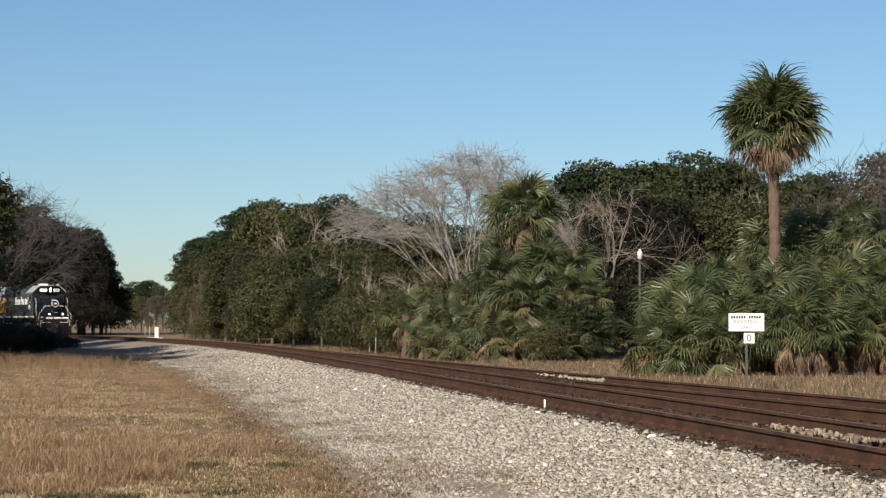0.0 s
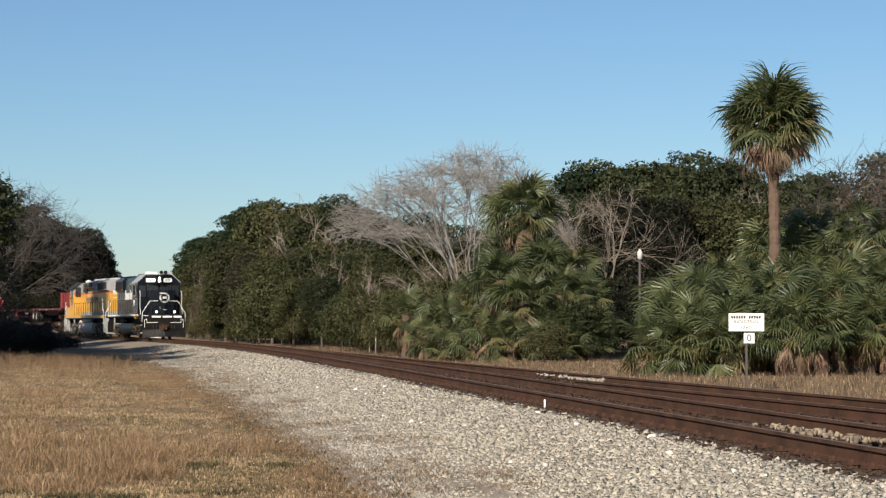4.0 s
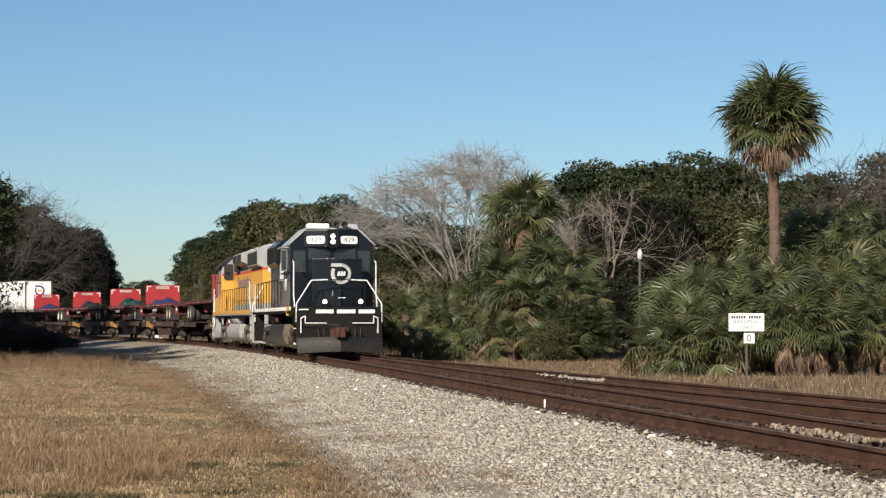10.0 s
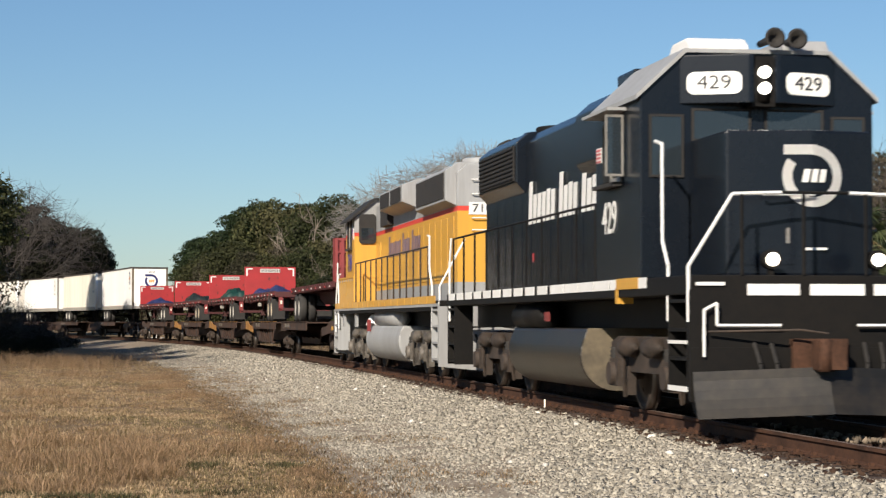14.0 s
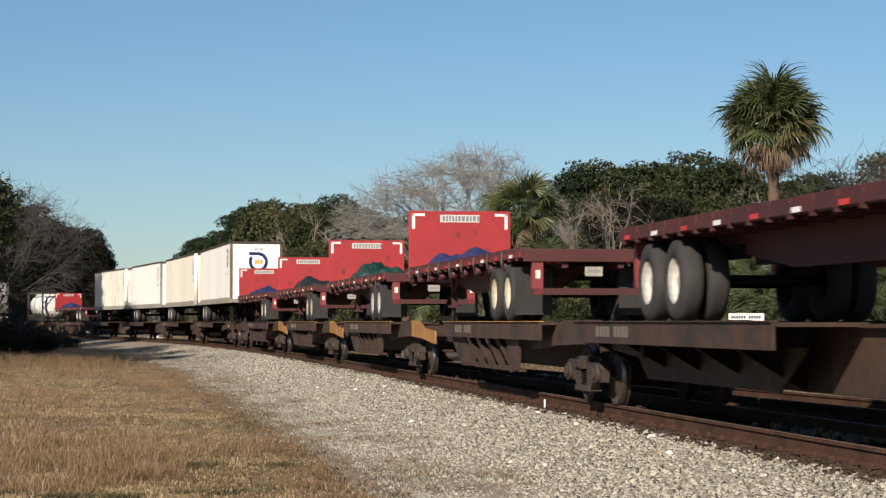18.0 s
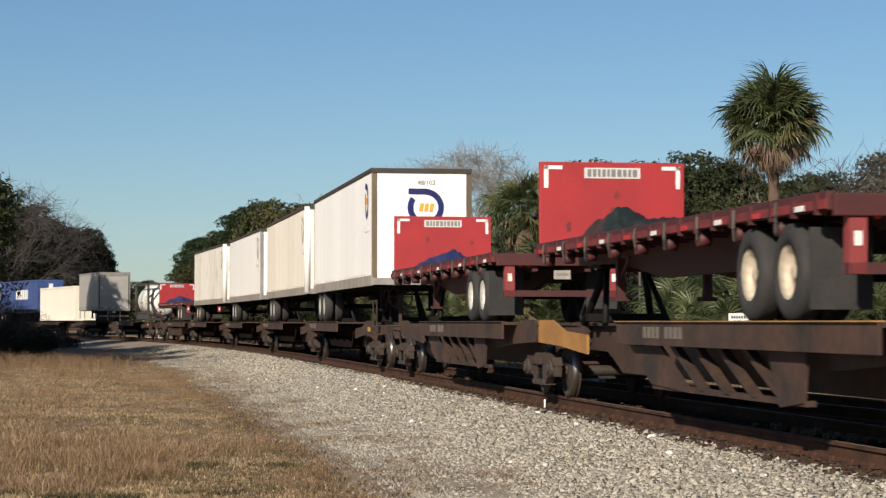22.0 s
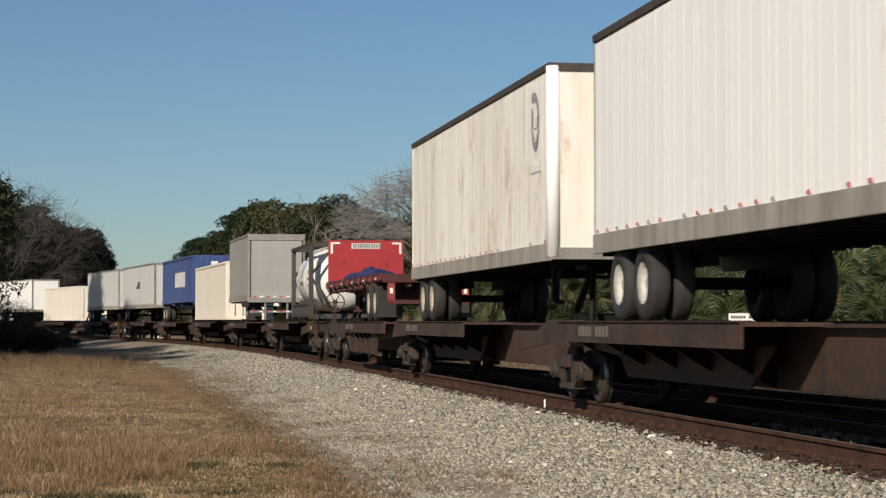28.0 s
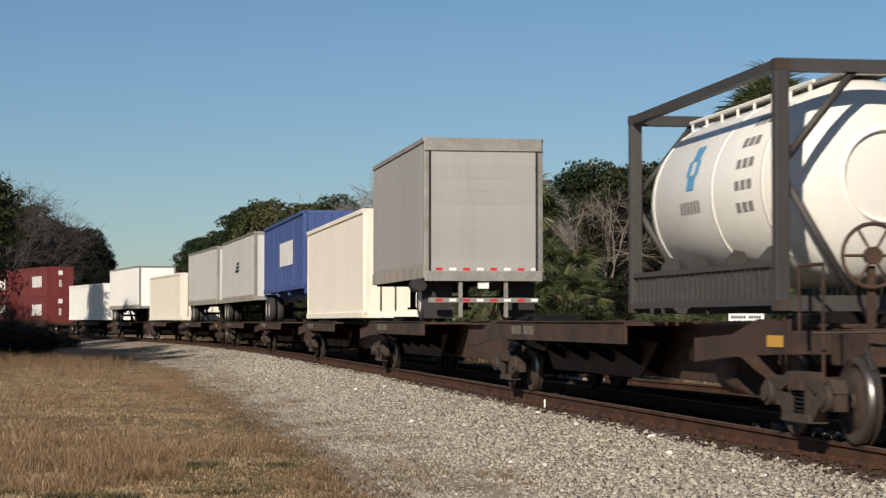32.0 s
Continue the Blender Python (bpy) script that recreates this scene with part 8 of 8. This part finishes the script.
    # dark bare twigs and brush with painted-in shade beside the bank, inner side
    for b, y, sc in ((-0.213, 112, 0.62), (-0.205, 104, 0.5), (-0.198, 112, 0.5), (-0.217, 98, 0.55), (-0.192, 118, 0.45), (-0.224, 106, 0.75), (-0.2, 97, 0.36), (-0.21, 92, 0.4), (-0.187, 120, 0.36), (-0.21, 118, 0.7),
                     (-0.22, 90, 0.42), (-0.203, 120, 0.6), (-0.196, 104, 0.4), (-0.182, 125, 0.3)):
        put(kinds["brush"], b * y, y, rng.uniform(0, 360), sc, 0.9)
    for b, y, sc in ((-0.216, 102, 0.34), (-0.208, 108, 0.3), (-0.2, 106, 0.24), (-0.193, 112, 0.2), (-0.221, 95, 0.3), (-0.187, 116, 0.16)):
        put(kinds["bare_dark"], b * y, y, rng.uniform(0, 360), sc)
    # undergrowth behind the palm thicket
    for b, y, k, sc in ((-0.026, 92, "shrub", 0.75), (-0.01, 91, "shrub", 0.85), (0.006, 92, "shrub", 0.8), (0.0, 96, "shrub", 1.15), (-0.02, 96, "shrub_b", 0.9), (-0.035, 100, "shrub", 0.95), (-0.05, 106, "shrub_b", 0.9), (0.075, 88, "shrub", 0.75), (0.062, 84, "shrub_b", 0.6), (0.045, 80, "shrub", 0.55),
                        (0.03, 84, "shrub", 0.6), (0.012, 88, "shrub", 0.7), (0.16, 80, "shrub_b", 1.2), (0.2, 82, "shrub", 1.2), (0.125, 84, "shrub_b", 1.2), (0.22, 74, "shrub_b", 1.1)):
        put(kinds[k], b * y, y, rng.uniform(0, 360), sc, 1.1)
    # bare trees
    for b, y, k, sc, tu in ((0.013, 104, "bare", 1.0, 20), (0.080, 98, "bare_low", 1.1, 60), (0.066, 104, "bare_low", 1.1, 200), (-0.008, 99, "bare_low", 0.62, 100), (0.008, 101, "bare_low", 0.6, 250),
                            (-0.21, 226, "bare_dark", 1.85, 75), (-0.221, 222, "bare_dark", 1.95, 10), (-0.2, 230, "bare_dark", 1.65, 10), (-0.07, 142, "sapling", 2.0, 0), (-0.04, 118, "sapling", 0.9, 40),
                            (-0.113, 178, "sapling", 1.5, 130), (-0.107, 172, "sapling", 1.3, 20), (-0.117, 184, "sapling", 1.2, 90), (-0.098, 160, "sapling", 1.1, 200), (-0.052, 134, "sapling", 1.2, 300), (-0.036, 104, "sapling", 0.75, 10),
                            (0.12, 150, "bare_dark", 1.38, 33), (0.218, 96, "bare_dark", 1.1, 200), (0.205, 110, "bare_dark", 1.0, 120), (0.142, 128, "bare_low", 1.35, 80)):
        put(kinds[k], b * y, y, tu, sc)


def build_palms():
    rng = random.Random(11)
    palm("sabal_palm", 0.1640 * 66, 66, 8.0, 0.19, 150, 1.33, 1, dead=64, label="tall fan palm with a round crown and brown skirt", lean=(-0.012, 0), up=88, down=-30, hang=-26, turn=0.5)
    # the clump of older palms in the middle
    for i, (b, y, h, sc, n) in enumerate(((0.0395, 84, 6.05, 1.3, 78), (0.050, 82, 3.6, 1.15, 40), (0.028, 81, 3.2, 1.15, 38), (0.062, 83, 3.4, 1.1, 38), (0.040, 79.5, 2.4, 1.1, 34), (0.020, 83, 2.6, 1.05, 32),
                                          (-0.018, 86, 1.9, 1.0, 26), (0.002, 85, 1.8, 0.95, 26), (0.012, 82, 1.3, 1.0, 22), (0.070, 82, 1.9, 0.95, 26), (0.056, 79.5, 1.5, 0.95, 26), (0.047, 86, 4.3, 1.15, 40), (0.031, 86, 4.0, 1.15, 40), (0.066, 80, 1.1, 0.9, 20), (0.026, 79, 1.2, 0.95, 20), (-0.008, 83, 1.0, 0.9, 18), (0.034, 78, 0.7, 0.95, 22), (0.05, 77.5, 0.8, 0.95, 22), (0.062, 77.5, 0.6, 0.9, 20), (0.072, 79, 0.9, 0.95, 22), (0.016, 79.5, 0.6, 0.95, 20), (0.001, 81, 0.6, 0.9, 18), (0.07, 80.5, 2.6, 1.0, 26), (0.058, 81, 2.6, 1.05, 28))):
        palm("fan_palm", b * y, y, h, 0.17, n, sc, 20 + i, dead=(16 if h > 1.5 else 5), label="bushy fan palm with hanging brown fronds", up=84, down=-48)
    # the thicket behind the name board
    spots = []
    for row, (y, h, k) in enumerate(((57, 1.15, 12), (60, 1.7, 11), (64.5, 2.4, 10), (69, 3.1, 10))):
        for i in range(k):
            b = 0.107 + row * 0.005 + i * (0.23 - 0.107) / k + rng.uniform(-0.004, 0.004)
            hh = h * (0.6 + 0.6 * min(1, (b - 0.09) / 0.09)) * rng.uniform(0.78, 1.2)
            spots.append((b, y + rng.uniform(-1.2, 1.2), hh))
    for i, (b, y, h) in enumerate(spots):
        palm("palmetto", b * y, y, h, 0.14, rng.randint(30, 36), rng.uniform(0.85, 1.08), 60 + i, dead=(12 if y < 62 else 2), label="green palmetto with fan fronds and dry brown skirt", group="palmetto thicket", up=84, down=-40)


def build_signs():
    r = tagged(new("name_board"), "white track name board on a dark steel post", "sign")
    x, y = 0.149 * 45.6, 45.6
    gz = ground_at(x, y)
    r.location = (x, y, gz)
    r.rotation_euler = (0, 0, radians(-4))
    z = 1.19 - gz
    bm = bmesh.new()
    box(bm, -0.025, 0.025, -0.02, 0.02, -0.3, z + 0.22)
    part("post", bm, M["sign_post"], r)
    b = quick("board", M["white"], r, [(-0.395, 0.395, -0.045, -0.025, z - 0.21, z + 0.19)], "white painted board", bev=0.006)
    bm = bmesh.new()
    for k in range(12):
        if k != 6:
            box(bm, -0.34 + k * 0.056, -0.30 + k * 0.056, -0.049, -0.0455, z + 0.075, z + 0.14)
    part("name_bars", bm, M["bar_black"], b)
    lettering("INDUSTRIAL", 0.1, M["bar_black"], b, pose(0, -0.048, z + 0.0) @ pose(0, 0, 0, 90), "board_lettering")
    lettering("LEAD", 0.1, M["bar_black"], b, pose(0, -0.048, z - 0.13) @ pose(0, 0, 0, 90), "board_lettering")
    p = quick("mile_plate", M["white"], r, [(-0.06, 0.18, -0.042, -0.022, z - 0.48, z - 0.25)], "small white milepost plate", bev=0.005)
    lettering("0", 0.22, M["bar_black"], p, pose(0.06, -0.045, z - 0.365) @ pose(0, 0, 0, 90), "plate_number")
    # small distant marker
    r = tagged(new("marker_post"), "small white marker plate on a thin post by the track", "sign")
    x, y = -0.033 * 97, 97
    gz = ground_at(x, y)
    r.location = (x, y, gz)
    bm = bmesh.new()
    tube(bm, (0, 0, -0.3), (0, 0, 1.7), 0.035, 8)
    part("post", bm, M["alu"], r)
    mp = quick("plate", M["white"], r, [(-0.15, 0.15, -0.06, -0.04, 1.3, 1.68)], bev=0.005)
    quick("mark", M["bar_black"], mp, [(-0.06, 0.06, -0.064, -0.06, 1.42, 1.56)])
    # white meter box on a pole behind the palms
    r = tagged(new("lamp_pole"), "pale lantern on a dark wooden pole among the trees", "lamp post")
    x, y = 0.0968 * 86, 86
    r.location = (x, y, ground_at(x, y))
    bm = bmesh.new()
    tube(bm, (0, 0, -0.3), (0, 0, 4.35), 0.07, 10, 0.055)
    part("pole", bm, M["sign_post"], r)
    bm = bmesh.new()
    lathe(bm, [(4.12, 0.06), (4.15, 0.1), (4.4, 0.12), (4.5, 0.07), (4.56, 0.03)], 16, "z", 0, -0.05)
    part("lantern", bm, M["concrete"], r)
    # far crossing cabinet
    r = tagged(new("signal_cabinet"), "small white signal cabinet beside the far crossing", "cabinet")
    x, y = -0.1405 * 190, 190
    r.location = (x, y, ground_at(x, y))
    quick("cabinet_body", M["concrete"], r, [(-0.2, 0.2, -0.25, 0.25, 0, 1.05)], bev=0.03)
    quick("plinth", M["concrete"], r, [(-1.2, 0.6, -0.6, 0.6, -0.1, 0.06)])
    bm = bmesh.new()
    for dx in (-0.7, -1.1):
        tube(bm, (dx, 0, 0), (dx, 0, 1.1), 0.045, 8)
    part("bollard", bm, M["alu"], r)
    # rail-side markers
    for s, lat, h in ((13.2, 1.02, 0.12), (18.5, -2.35, 0.12), (9.5, -2.45, 0.16)):
        x, y, a = track(s, lat)
        m = tagged(new("rail_marker"), "short white painted marker peg beside the rail", "marker peg", "marker pegs")
        m.location = (float(x), float(y), -0.24)
        bm = bmesh.new()
        tube(bm, (0, 0, -0.1), (0, 0, h + 0.06), 0.015, 8)
        part("peg", bm, M["trailer_cream"], m)


build_grass()
build_woods()
build_palms()
build_signs()


# ---------------------------------------------------------------- movement along the line
def motions():
    for ob, q, half, z in TRAIN:
        rows = []
        for k in range(65):
            t = k * 0.5
            s = run(q, t)
            ax, ay, _ = track(s - half)
            bx, by, _ = track(s + half)
            a = math.degrees(math.atan2(ay - by, ax - bx))
            rows.append((t, pose((ax + bx) / 2, (ay + by) / 2, z, 0, 0, a)))
        walk(ob, rows)
    # wheels roll without slipping
    for ob, x, r in SPIN:
        rows = []
        for k in range(705):
            t = 32.0 * k / 704
            rows.append((t, pose(x, 0, r) @ pose(0, 0, 0, 0, math.degrees((run(0, 0) - run(0, t)) / r), 0)))
        walk(ob, rows)


motions()
